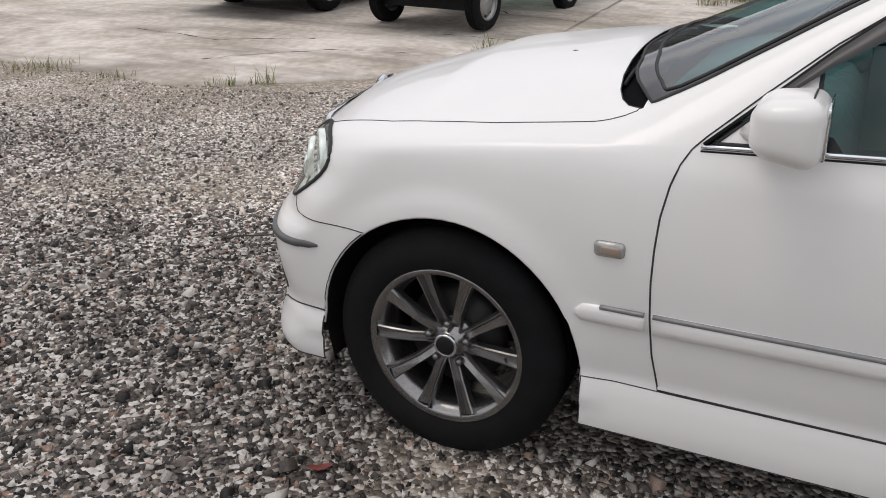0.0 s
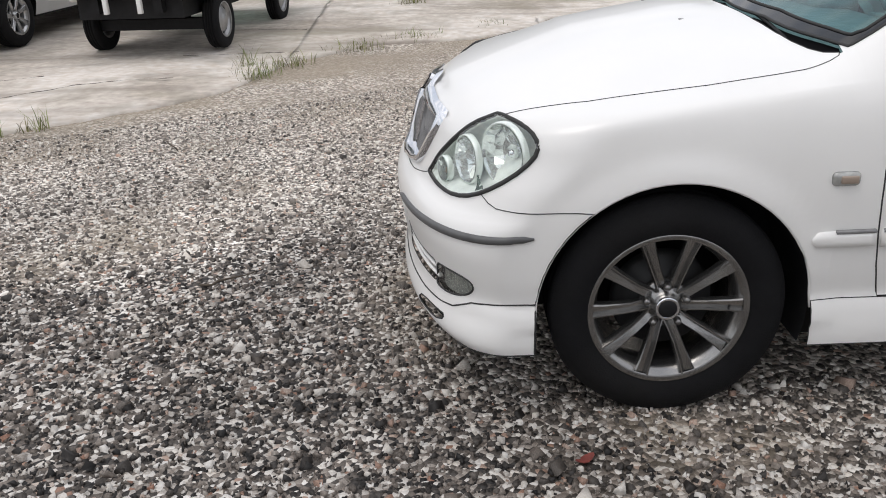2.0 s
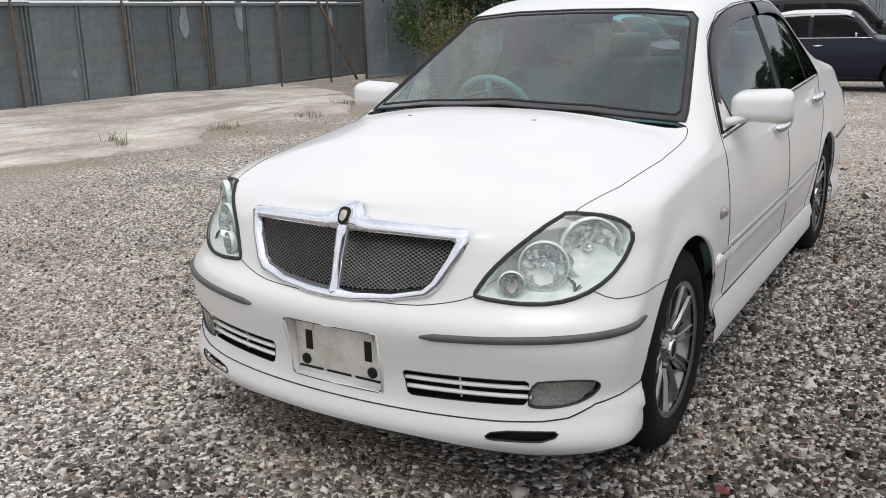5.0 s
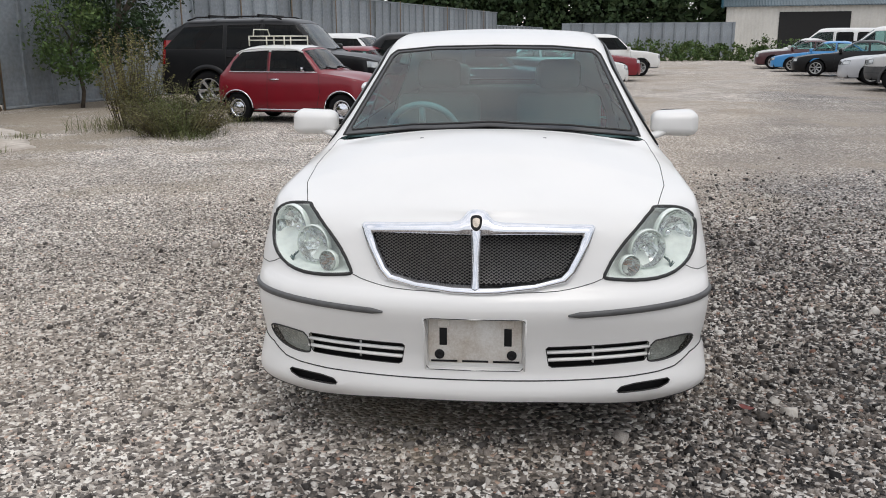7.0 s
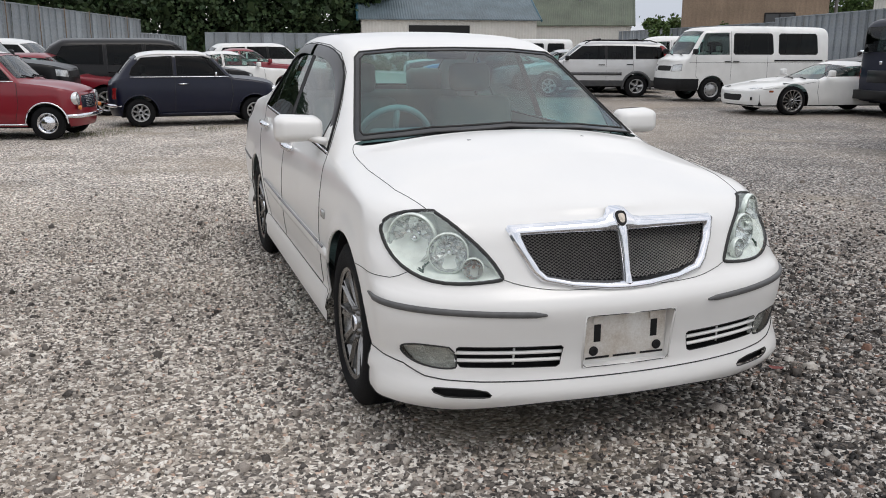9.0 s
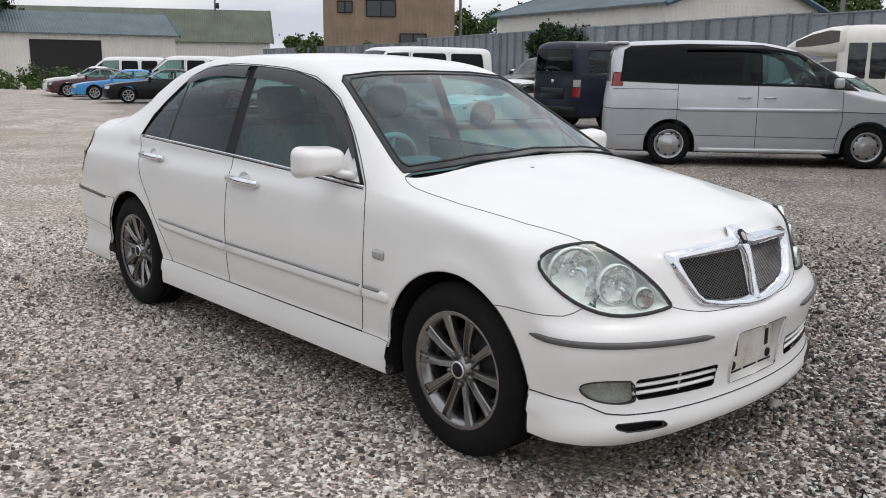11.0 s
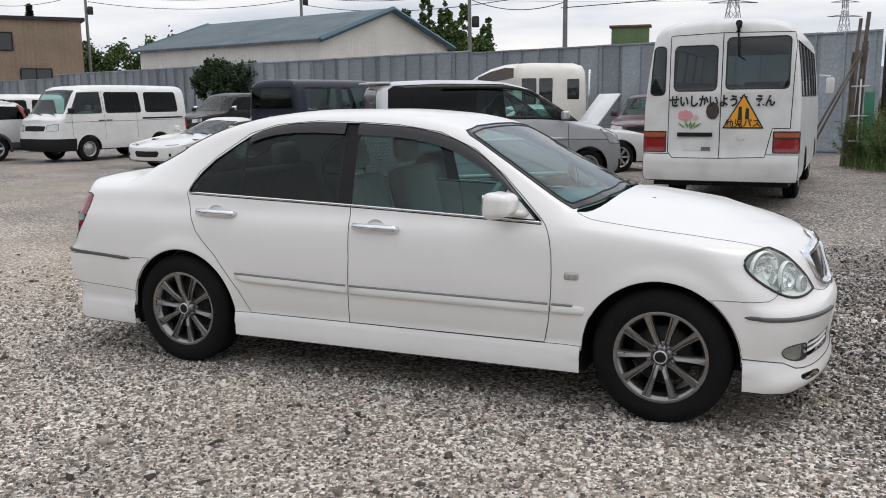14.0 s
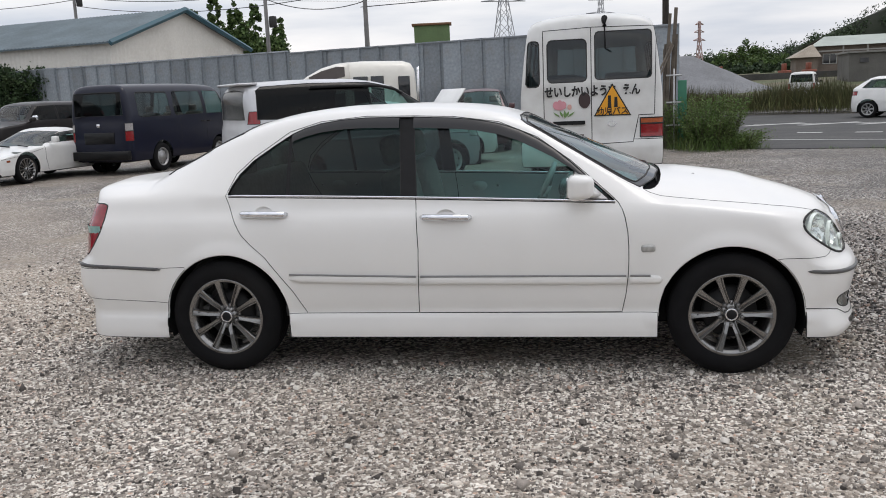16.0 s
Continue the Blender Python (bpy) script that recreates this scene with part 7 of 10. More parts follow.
def van(L, W, H, wb, R, fo, beltz=1.12, nose=0.35, rake=0.75, wins=3, rear_glass=GLASS_DARK, hood=1.15, side_glass=GLASS_BLACK):
    f, r = wb / 2 + fo, wb / 2 + fo - L
    wt = W - 0.10
    a = f - nose
    n = []
    x0, x1 = a - rake - 0.72, r + 0.28
    step = (x0 - x1) / max(wins - 1, 1)
    for k in range(wins - 1):
        xa, xb = x0 - k * step, x0 - (k + 1) * step + 0.15
        n.append(sd("side_glass", [(xa, beltz + 0.09), (xa - 0.02, H - 0.26), (xa - 0.07, H - 0.21), (xb + 0.07, H - 0.21), (xb + 0.02, H - 0.26), (xb, beltz + 0.09), (xb + 0.05, beltz + 0.04), (xa - 0.05, beltz + 0.04)], side_glass))
    return dict(W=W, wb=wb, R=R, rim=R * 0.62, tyre_w=0.2, zlow=0.32, zmid=0.7,
                front=[(0.25, f - 0.05), (0.45, f), (0.7, f - 0.02), (hood - 0.1, f - 0.12), (hood + 0.1, f - 0.24)], rear=[(0.25, r + 0.05), (0.5, r), (1.0, r + 0.01), (1.3, r + 0.03)],
                width=[(0.25, W - 0.05), (0.5, W), (0.9, W), (beltz, W - 0.015), (beltz + 0.1, W - 0.02)],
                belt=[(r, beltz), (a - 0.3, beltz), (a + 0.1, hood - 0.08), (f, hood - 0.18)],
                rail=[(r, wt - 0.12), (r + 0.12, wt - 0.05), (a - rake, wt - 0.05), (a, W - 0.10), (f, W - 0.25)],
                top=[(r - 0.02, beltz + 0.05), (r + 0.02, beltz + 0.3), (r + 0.07, H - 0.12), (r + 0.18, H - 0.02), (0, H), (a - rake, H - 0.05), (a - rake + 0.10, H - 0.10), (a - 0.02, hood + 0.03), (a + 0.06, hood - 0.01), (f - 0.10, hood - 0.10), (f, hood - 0.18)],
                A=0.24, B=0.16, qa=0.7, qb=0.55, stations=[a, a - 0.06, a + 0.06, a - rake, a - rake + 0.08, r + 0.18, r + 0.22], round=2,
                cuts=[sd("door_glass", [(a - 0.20, beltz + 0.03), (a - rake + 0.08, H - 0.22), (a - rake - 0.60, H - 0.20), (a - rake - 0.60, beltz + 0.04)], GLASS)] + n + [
                    fr("windscreen", [(-0.1, hood + 0.05), (W - 0.14, hood + 0.05), (W - 0.22, H - 0.17), (-0.1, H - 0.14)]),
                    rr("rear_window", [(-0.1, beltz + 0.10), (W - 0.17, beltz + 0.10), (W - 0.20, H - 0.20), (-0.1, H - 0.19)], rear_glass),
                    fr("headlamp", [(W - 0.38, hood - 0.42), (W - 0.03, hood - 0.40), (W - 0.04, hood - 0.22), (W - 0.36, hood - 0.25)], LAMP, False),
                    fr("grille", [(-0.1, hood - 0.27), (W - 0.42, hood - 0.28), (W - 0.44, hood - 0.40), (-0.1, hood - 0.41)], BLACK),
                    rr("tail_lamp", [(W - 0.14, 0.75), (W + 0.1, 0.75), (W + 0.1, 1.12), (W - 0.13, 1.12)], RED_LENS, False, 0.03)],
                seams=[[(a - 0.25, beltz), (a - 0.25, 0.7), (a - 0.55, 0.34)], [(a - rake - 0.66, H - 0.16), (a - rake - 0.66, 0.36)], [(a - rake - 1.75, H - 0.16), (a - rake - 1.75, 0.36)]],
                handles=[(a - rake - 0.55, beltz - 0.15), (a - rake - 0.80, beltz - 0.15)], mirror=(a - 0.15, W + 0.11, beltz + 0.12), mirror_mat=BLACK, seats=[a - rake - 0.45, a - rake - 1.3], seat_z=beltz + 0.1)


cv = van(4.69, 0.845, 2.06, 2.42, 0.33, 1.10, beltz=1.24, nose=0.36, rake=0.62, hood=1.24)
cv["cuts"] = cv["cuts"] + [("front_bumper", [(cv["wb"] / 2 + 0.40, 0.2), (cv["wb"] / 2 + 0.40, 0.62), (9, 0.66), (9, 0.2)], "side", BLACK, True, -2)]
cv["wstyle"], cv["rimmat"] = "steel", STEEL
car, spec = vehicle("van", "white panel van with black bumper and dark side windows", pose(-16.87, 14.6, 0, 0, 0, -98), WHITE_P, cv, "van")
side_strip(car, spec, "door_rail", -0.62, -2.1, 1.12, 1.12, 0.02, BLACK, 1.2, 0.0, "black sliding door rail")
# dark strip drawn for the shade in the side's crease
side_strip(car, spec, "body_crease", 1.9, -2.2, 1.06, 1.06, 0.006, SEAM, 1.0, -0.003)
wiper_pair(car, spec, 1.98, 1.90, 0.7)
dv = van(4.69, 0.845, 2.08, 2.42, 0.34, 1.10, beltz=1.26, nose=0.36, rake=0.62, hood=1.24, rear_glass=GLASS_DARK, side_glass=glass_mat("smoked_glass", (0.36, 0.42, 0.42), -0.01))
dv["wstyle"], dv["rimmat"] = "steel", STEEL
dv["cuts"][6] = rr("grille", [(-0.1, 0.2), (0.0, 0.2), (0.0, 0.21), (-0.1, 0.21)], BLACK)
dv["cuts"][7] = rr("tail_lamp", [(0.70, 0.78), (1.0, 0.78), (1.0, 1.00), (0.70, 1.00)], RED_LENS, False, 0.03)
dv["cuts"].append(rr("reverse_lamp", [(0.70, 1.01), (1.0, 1.01), (1.0, 1.18), (0.70, 1.18)], mat("smoky_lens", (0.35, 0.33, 0.32), 0.15, 0, 0.2, 30, coat=0.5), False, 0.03))
car, spec = vehicle("van", "dark navy van parked with its tail towards the yard", pose(-9.9, 15.6, 0, 0, 0, 80), NAVY_P, dv, "van")
tx = spec["rear"](0.95)
for nm, lo, hi, mt in (("plate_panel", (tx - 0.012, -0.42, 0.72), (tx + 0.03, 0.42, 0.98), BLACK_P), ("rear_bumper", (tx - 0.10, -0.80, 0.36), (tx + 0.05, 0.80, 0.56), BLACK_P), ("badge", (tx - 0.014, -0.045, 1.10), (tx + 0.03, 0.045, 1.18), CHROME)):
    bm = bmesh.new()
    box(bm, lo, hi, None, 0.012)
    part(nm, bm, mt, car)
bm = bmesh.new()
tube(bm, [(tx - 0.01, 0.62, 1.33), (tx - 0.02, 0.32, 1.37)], 0.014, sides=5)
part("rear_wiper", bm, BLACK, car)

# the silver minivan with a sloping nose
MV = dict(W=0.86, wb=2.825, R=0.318, rim=0.215, tyre_w=0.2, zlow=0.22, zmid=0.7,
          front=[(0.18, 2.20), (0.35, 2.27), (0.6, 2.26), (0.8, 2.21), (0.95, 2.10), (1.05, 1.98)], rear=[(0.2, -2.33), (0.5, -2.38), (0.9, -2.37), (1.2, -2.33), (1.3, -2.31)],
          width=[(0.18, 0.80), (0.26, 0.85), (0.45, 0.855), (0.8, 0.865), (1.0, 0.86), (1.15, 0.845), (1.3, 0.83)],
          belt=[(-2.4, 1.20), (0.6, 1.16), (1.3, 1.09), (1.8, 0.98), (2.27, 0.80)],
          rail=[(-2.4, 0.62), (-2.2, 0.66), (-0.6, 0.675), (0.35, 0.66), (1.0, 0.72), (1.35, 0.72), (1.8, 0.62), (2.3, 0.45)],
          top=[(-2.4, 1.22), (-2.35, 1.40), (-2.29, 1.68), (-2.2, 1.80), (-1.9, 1.845), (-1.2, 1.865), (-0.5, 1.86), (0.0, 1.82), (0.40, 1.73), (0.85, 1.48), (1.28, 1.20), (1.36, 1.165), (1.7, 1.09), (2.0, 0.98), (2.15, 0.89), (2.28, 0.82)],
          A=0.42, B=0.20, qa=0.85, qb=0.6, crown=2.6, drop=0.06, stations=[1.36, 1.3, 1.22, 0.45, 0.38, 0.30, -2.2, -2.25],
          cuts=[sd("front_door_glass", [(0.72, 1.20), (0.52, 1.52), (0.40, 1.64), (-0.12, 1.745), (-0.12, 1.22)], GLASS),
                sd("quarter_glass", [(1.20, 1.145), (0.86, 1.37), (0.80, 1.36), (0.80, 1.185)], GLASS_BLACK),
                sd("window_frame", [(1.26, 1.125), (0.90, 1.37), (0.60, 1.55), (0.42, 1.67), (-0.1, 1.775), (-1.2, 1.79), (-2.02, 1.76), (-2.12, 1.70), (-2.17, 1.24), (-1.2, 1.205), (0.5, 1.18)], GLASS_BLACK),
                fr("windscreen", [(-0.1, 1.215), (0.70, 1.19), (0.60, 1.68), (-0.1, 1.75)]),
                rr("rear_window", [(-0.1, 1.24), (0.60, 1.24), (0.53, 1.69), (-0.1, 1.73)], mat("tinted_pane", (0.02, 0.022, 0.023), 0.2, 0, 0.3, 6)),
                rr("tail_lamp", [(0.68, 1.17), (1.0, 1.17), (1.0, 1.37), (0.72, 1.37)], RED_LENS, False, 0.02),
                fr("headlamp", [(0.44, 0.74), (0.60, 0.70), (0.86, 0.74), (0.86, 0.98), (0.74, 0.99), (0.50, 0.86)], LAMP, False),
                fr("grille", [(-0.1, 0.84), (0.40, 0.82), (0.38, 0.72), (-0.1, 0.70)], CHROME),
                fr("air_intake", [(-0.1, 0.52), (0.60, 0.52), (0.64, 0.38), (-0.1, 0.36)], BLACK),
                ("lower_body", [(-9, 0.2), (-9, 0.86), (0.9, 0.83), (9, 0.62), (9, 0.2)], "side", GREYSIL_P, True, -2)],
          seams=[[(1.02, 1.12), (1.03, 0.7), (0.95, 0.30)], [(-0.17, 1.20), (-0.17, 0.28)], [(-1.32, 1.20), (-1.32, 0.44)], [(-2.28, 1.13), (-1.32, 1.13)], [(-2.2, 0.44), (-1.4, 0.46), (1.0, 0.44)]],
          handles=[(-0.36, 1.02), (0.0, 1.02)], handle_mat=SILVER_P, mirror=(0.92, 0.96, 1.24), seats=[0.05, -0.9], seat_z=1.22, wstyle="steel", rimmat=SILVERRIM)
car, spec = vehicle("minivan", "silver two-tone minivan with dark windows", pose(-3.34, 10.07, 0, 0, 0, 39.5), SILVER_P, MV, "van")
side_strip(car, spec, "side_moulding", 0.98, -1.28, 0.84, 0.84, 0.024, SILVER_P, 1.3, 0.0, "silver side moulding")
side_strip(car, spec, "sill_strip", 0.95, -0.98, 0.245, 0.245, 0.035, SILVER_P, 1.0, 0.0, "silver sill skirt")
bm = bmesh.new()
box(bm, (-2.37, -0.60, 1.792), (-2.05, 0.60, 1.832), None, 0.016, 2)
part("roof_spoiler", bm, SILVER_P, car, "silver roof spoiler")
for sgn in (1, -1):
    bm = bmesh.new()
    tube(bm, [(x, sgn * (hull_y(spec, x, z) + 0.02), z) for x, z in ((0.50, 1.555), (0.38, 1.635), (0.15, 1.69), (-0.12, 1.715), (-0.7, 1.725), (-1.2, 1.72))], 0.012, sides=6, flat=2.2)
    part("rain_visor", bm, BLACK, car, "smoked rain visor")
wiper_pair(car, spec, 1.30, 1.22, 0.7)


def low_car(L, W, H, wb, R, fo, hood, beltz, cab0, cab1, rake0=0.7, rake1=0.7, tail=None):
    """A car with a bonnet and boot; cab0, cab1: where the screen starts and the rear glass ends."""
    f, r = wb / 2 + fo, wb / 2 + fo - L
    tail = tail or beltz + 0.04
    return dict(W=W, wb=wb, R=R, rim=R * 0.68, tyre_w=0.2, zlow=0.22, zmid=0.5,
                front=[(0.15, f - 0.05), (0.3, f), (0.5, f - 0.01), (hood - 0.1, f - 0.10), (hood, f - 0.2)], rear=[(0.15, r + 0.06), (0.45, r), (0.7, r + 0.02), (beltz, r + 0.05)],
                width=[(0.15, W - 0.06), (0.35, W - 0.01), (0.55, W), (0.75, W - 0.02), (beltz, W - 0.07), (beltz + 0.1, W - 0.09)],
                belt=[(r, tail - 0.08), (cab1, beltz + 0.02), (cab0, beltz - 0.02), (f - 0.4, hood - 0.12), (f, hood - 0.22)],
                rail=[(r, W - 0.25), (cab1, W - 0.22), (cab1 + rake1, W - 0.28), (cab0 - rake0, W - 0.28), (cab0, W - 0.14), (f - 0.4, W - 0.25), (f, W - 0.4)],
                top=[(r, tail - 0.05), (r + 0.1, tail), (cab1, tail + 0.03), (cab1 + rake1, H - 0.06), (cab1 + rake1 + 0.25, H - 0.01), (cab0 - rake0 - 0.2, H - 0.01), (cab0 - rake0, H - 0.06), (cab0, hood + 0.02), (cab0 + 0.1, hood), (f - 0.6, hood - 0.06), (f - 0.2, hood - 0.14), (f, hood - 0.21)],
                A=0.36, B=0.26, stations=[cab0, cab0 + 0.05, cab0 - 0.05, cab0 - rake0, cab0 - rake0 + 0.07, cab1, cab1 + 0.06, cab1 + rake1],
                cuts=[sd("door_glass", [(cab0 - 0.14, beltz + 0.03), (cab0 - rake0 + 0.02, H - 0.13), (cab0 - rake0 - 0.45, H - 0.10), (cab0 - rake0 - 0.45, beltz + 0.04)], GLASS),
                      sd("side_glass", [(cab0 - rake0 - 0.52, beltz + 0.04), (cab0 - rake0 - 0.52, H - 0.10), (cab1 + rake1 + 0.05, H - 0.13), (cab1 + 0.28, beltz + 0.06)], GLASS),
                      fr("windscreen", [(-0.1, hood + 0.05), (W - 0.22, hood + 0.03), (W - 0.32, H - 0.11), (-0.1, H - 0.07)]),
                      rr("rear_window", [(-0.1, tail + 0.07), (W - 0.28, tail + 0.06), (W - 0.34, H - 0.12), (-0.1, H - 0.08)]),
                      fr("headlamp", [(W - 0.40, hood - 0.33), (W - 0.05, hood - 0.30), (W - 0.07, hood - 0.18), (W - 0.38, hood - 0.22)], LAMP, False),
                      fr("grille", [(-0.1, hood - 0.22), (W - 0.48, hood - 0.24), (W - 0.50, hood - 0.33), (-0.1, hood - 0.34)], BLACK),
                      rr("tail_lamp", [(W - 0.36, tail - 0.28), (W - 0.03, tail - 0.26), (W - 0.05, tail - 0.12), (W - 0.36, tail - 0.12)], RED_LENS, False)],
                seams=[[(cab0 - 0.05, beltz), (cab0 - 0.02, 0.5), (cab0 - 0.10, 0.25)], [(cab0 - rake0 - 0.48, H - 0.08), (cab0 - rake0 - 0.48, 0.25)]],
                handles=[(cab0 - rake0 - 0.38, beltz - 0.12)], mirror=(cab0 - 0.22, W + 0.02, beltz + 0.07), seats=[cab0 - rake0 - 0.3], seat_z=H - 0.40)


nsx = low_car(4.43, 0.905, 1.17, 2.53, 0.315, 0.98, 0.74, 0.80, 0.72, -1.55, 0.85, 0.75, 0.86)
nsx["cuts"][4] = fr("headlamp", [(0.46, 0.555), (0.74, 0.565), (0.73, 0.59), (0.48, 0.58)], LAMP, False)
nsx["cuts"][5] = fr("air_intake", [(-0.1, 0.30), (0.34, 0.31), (0.40, 0.40), (0.36, 0.44), (-0.1, 0.43)], BLACK)
nsx["spokes"], nsx["rimmat"] = 14, ALLOY
nsx["mirror"], nsx["rim"], nsx["gap"] = (0.42, 0.96, 0.90), 0.235, 0.004
nsx["seams"] = nsx["seams"] + [[(2.0, 0.56), (1.5, 0.60), (0.75, 0.72)]]
car, spec = vehicle("sports_car", "low white wedge-shaped sports car with dark multi-spoke wheels", pose(-11.95, 13.25, 0, 0, 0, -98), WHITE_P, nsx)
for sgn in (1, -1):
    bm = bmesh.new()
    box(bm, (-0.11, -0.02, -0.035), (0.11, 0.02, 0.035), pose(spec["front"](0.36) - 0.13, sgn * 0.62, 0.36, 0, 0, 90 - sgn * 28), 0.012)
    part("lower_intake", bm, BLACK, car)
    bm = bmesh.new()
    box(bm, (-0.05, -0.01, -0.022), (0.05, 0.012, 0.022), pose(1.80, sgn * hull_y(spec, 1.80, 0.52), 0.52), 0.008)
    part("side_marker", bm, AMBER_LENS, car)
bm = bmesh.new()
box(bm, (1.7, -0.80, 0.17), (spec["front"](0.2) + 0.02, 0.80, 0.21), None, 0.012)
for v in bm.verts:
    v.co.x -= 0.22 * max(0, abs(v.co.y) - 0.4) ** 2 / 0.16 if v.co.x > 1.9 else 0
part("front_lip", bm, WHITE_P, car, "white front lip")
wiper_pair(car, spec, 0.72, 0.64, 0.6)
old_white = low_car(4.5, 0.84, 1.32, 2.6, 0.31, 0.9, 0.86, 0.88, 0.7, -1.4)
vehicle("saloon_car", "white older coupe behind the sports car", pose(-13.4, 19.2, 0, 0, 0, -97), WHITE_P, old_white)
sedan = low_car(4.6, 0.86, 1.42, 2.7, 0.31, 0.9, 0.92, 0.93, 0.75, -1.5)
vehicle("saloon_car", "silver-white saloon with a dark grille in the row", pose(-24.0, 12.3, 0, 0, 0, -104), SILVER_P, sedan)
vehicle("saloon_car", "white saloon beside the compact off-roader", pose(-22.3, 12.9, 0, 0, 0, -105), WHITE_P, sedan)
coupe = low_car(4.5, 0.86, 1.34, 2.6, 0.31, 0.92, 0.86, 0.88, 0.7, -1.6)
vehicle("coupe_car", "black coupe with silver wheels in the row", pose(-30.2, 12.6, 0, 0, 0, -110), BLACK_P, coupe)
wedge = low_car(4.4, 0.86, 1.30, 2.5, 0.30, 0.95, 0.80, 0.84, 0.75, -1.7)
vehicle("coupe_car", "bright blue coupe in the row", pose(-34.8, 13.0, 0, 0, 0, -110), BLUE_P, wedge)
mv2 = van(4.7, 0.86, 1.9, 2.8, 0.33, 0.9, beltz=1.10, nose=0.8, rake=1.0, hood=1.05)
for x, y, a in ((-41.4, 15.4, -112), (-34.2, 15.4, -112), (-24.0, 16.6, -112)):
    vehicle("minivan", "white minivan in the far row", pose(x, y, 0, 0, 0, a), WHITE_P, mv2, "van")
vehicle("saloon_car", "white older saloon at the end of the row", pose(-41.0, 13.9, 0, 0, 0, -112), WHITE_P, sedan)
vehicle("saloon_car", "maroon saloon near the end of the row", pose(-38.6, 13.3, 0, 0, 0, -112), MAROON_P, coupe)
vehicle("saloon_car", "red hatchback beyond the small cars", pose(-26.5, 1.9, 0, 0, 0, 95), RED_P, sedan)
vehicle("saloon_car", "white coupe beyond the navy small car", pose(-22.0, 1.0, 0, 0, 0, 97), WHITE_P, coupe)
vehicle("wagon_car", "white estate car with a roof rack by the fence", pose(-19.6, -4.6, 0, 0, 0, 75), WHITE_P, wag)
vehicle("saloon_car", "red car nose beside the small red car", pose(-16.2, -3.4, 0, 0, 0, 80), RED_P, wedge)
vehicle("saloon_car", "white estate parked far off", pose(-31.0, 3.2, 0, 0, 0, 98), WHITE_P, wag)

# ---- bus, truck, camper ----
TEXT_BLACK = mat("black_lettering", (0.012, 0.012, 0.012), 0.5)


def lettering(name, words, size, m, material, parent, bold=0.0):
    """Raised lettering as a mesh."""
    cu = bpy.data.curves.new(name, "FONT")
    cu.body, cu.size, cu.extrude, cu.offset = words, size, 0.0015, bold
    cu.align_x = "CENTER"
    tmp = bpy.data.objects.new(name, cu)
    me = bpy.data.meshes.new_from_object(tmp)
    bpy.data.objects.remove(tmp)
    ob = new(name, me)
    me.materials.clear()
    me.materials.append(material)
    ob.parent, ob.matrix_basis = parent, m
    return ob


def flat_shape(name, pts, material, parent, x, thick=0.004):
    """A thin plate on the tail of the bus, drawn in (y, z)."""
    bm = bmesh.new()
    a = [bm.verts.new((x, y, z)) for y, z in pts]
    b = [bm.verts.new((x + thick + 0.02, y, z)) for y, z in pts]
    bm.faces.new(a)
    for k in range(len(a)):
        bm.faces.new((a[k], a[(k + 1) % len(a)], b[(k + 1) % len(a)], b[k]))
    return part(name, bm, material, parent, smooth=False)


AMBER_DULL = mat("dull_amber_lens", (0.42, 0.10, 0.03), 0.2, 0, 0.2, 30, coat=0.4)
bus = thing("minibus", "white kindergarten minibus seen from behind, with a yellow warning triangle", "bus", pose(0.86, 11.0, 0, 0, 0, 88.2))
bus["label"] = "white kindergarten minibus with a yellow warning triangle"
BL, BW, BH, BWB, BR = 6.3, 1.02, 2.58, 3.2, 0.36
bf, br = 2.75, -3.46
bspec = dict(front=pchip([(0.3, bf), (0.9, bf - 0.02), (1.4, bf - 0.1)]), rear=pchip([(0.3, br + 0.05), (0.45, br - 0.03), (0.73, br - 0.04), (0.77, br), (1.2, br + 0.005), (1.6, br + 0.02)]),
             width=pchip([(0.3, 0.98), (0.5, 1.02), (1.3, 1.02), (1.5, 1.01)]), low=pchip([(-9, 0.40), (9, 0.36)]), shoulder=pchip([(-9, 1.45), (9, 1.35)]),
             rail_y=pchip([(br, 0.86), (br + 0.15, 0.885), (bf - 0.9, 0.90), (bf, 0.85)]),
             rail_z=pchip([(br - 0.04, 1.46), (br + 0.02, 1.6), (br + 0.055, 2.22), (br + 0.13, 2.40), (br + 0.4, 2.47), (bf - 0.9, 2.46), (bf - 0.7, 2.3), (bf - 0.1, 1.4), (bf, 1.3)]),
             top=pchip([(br - 0.04, 1.47), (br + 0.02, 1.62), (br + 0.055, 2.30), (br + 0.13, 2.50), (br + 0.4, 2.57), (bf - 0.9, 2.56), (bf - 0.7, 2.4), (bf - 0.1, 1.45), (bf, 1.32)]),
             A=0.35, B=0.16, qa=0.7, qb=0.42, taper=0.0, zmid=0.9, crown=2.6, bulge=0.012)
bb = both(shell(bspec, 10, 36, 22, 14, 14, 9))
bb.normal_update()


def bus_cut(name, poly, view, material, fm=0.1, gap=0.009, label=""):
    src = cut_out(bb, poly, view, fm)
    lines = gap_lines(src, gap, None, 4)
    ob = part(name, src, material, bus, label)
    part("shut_line", lines, SEAM, ob)
    return ob


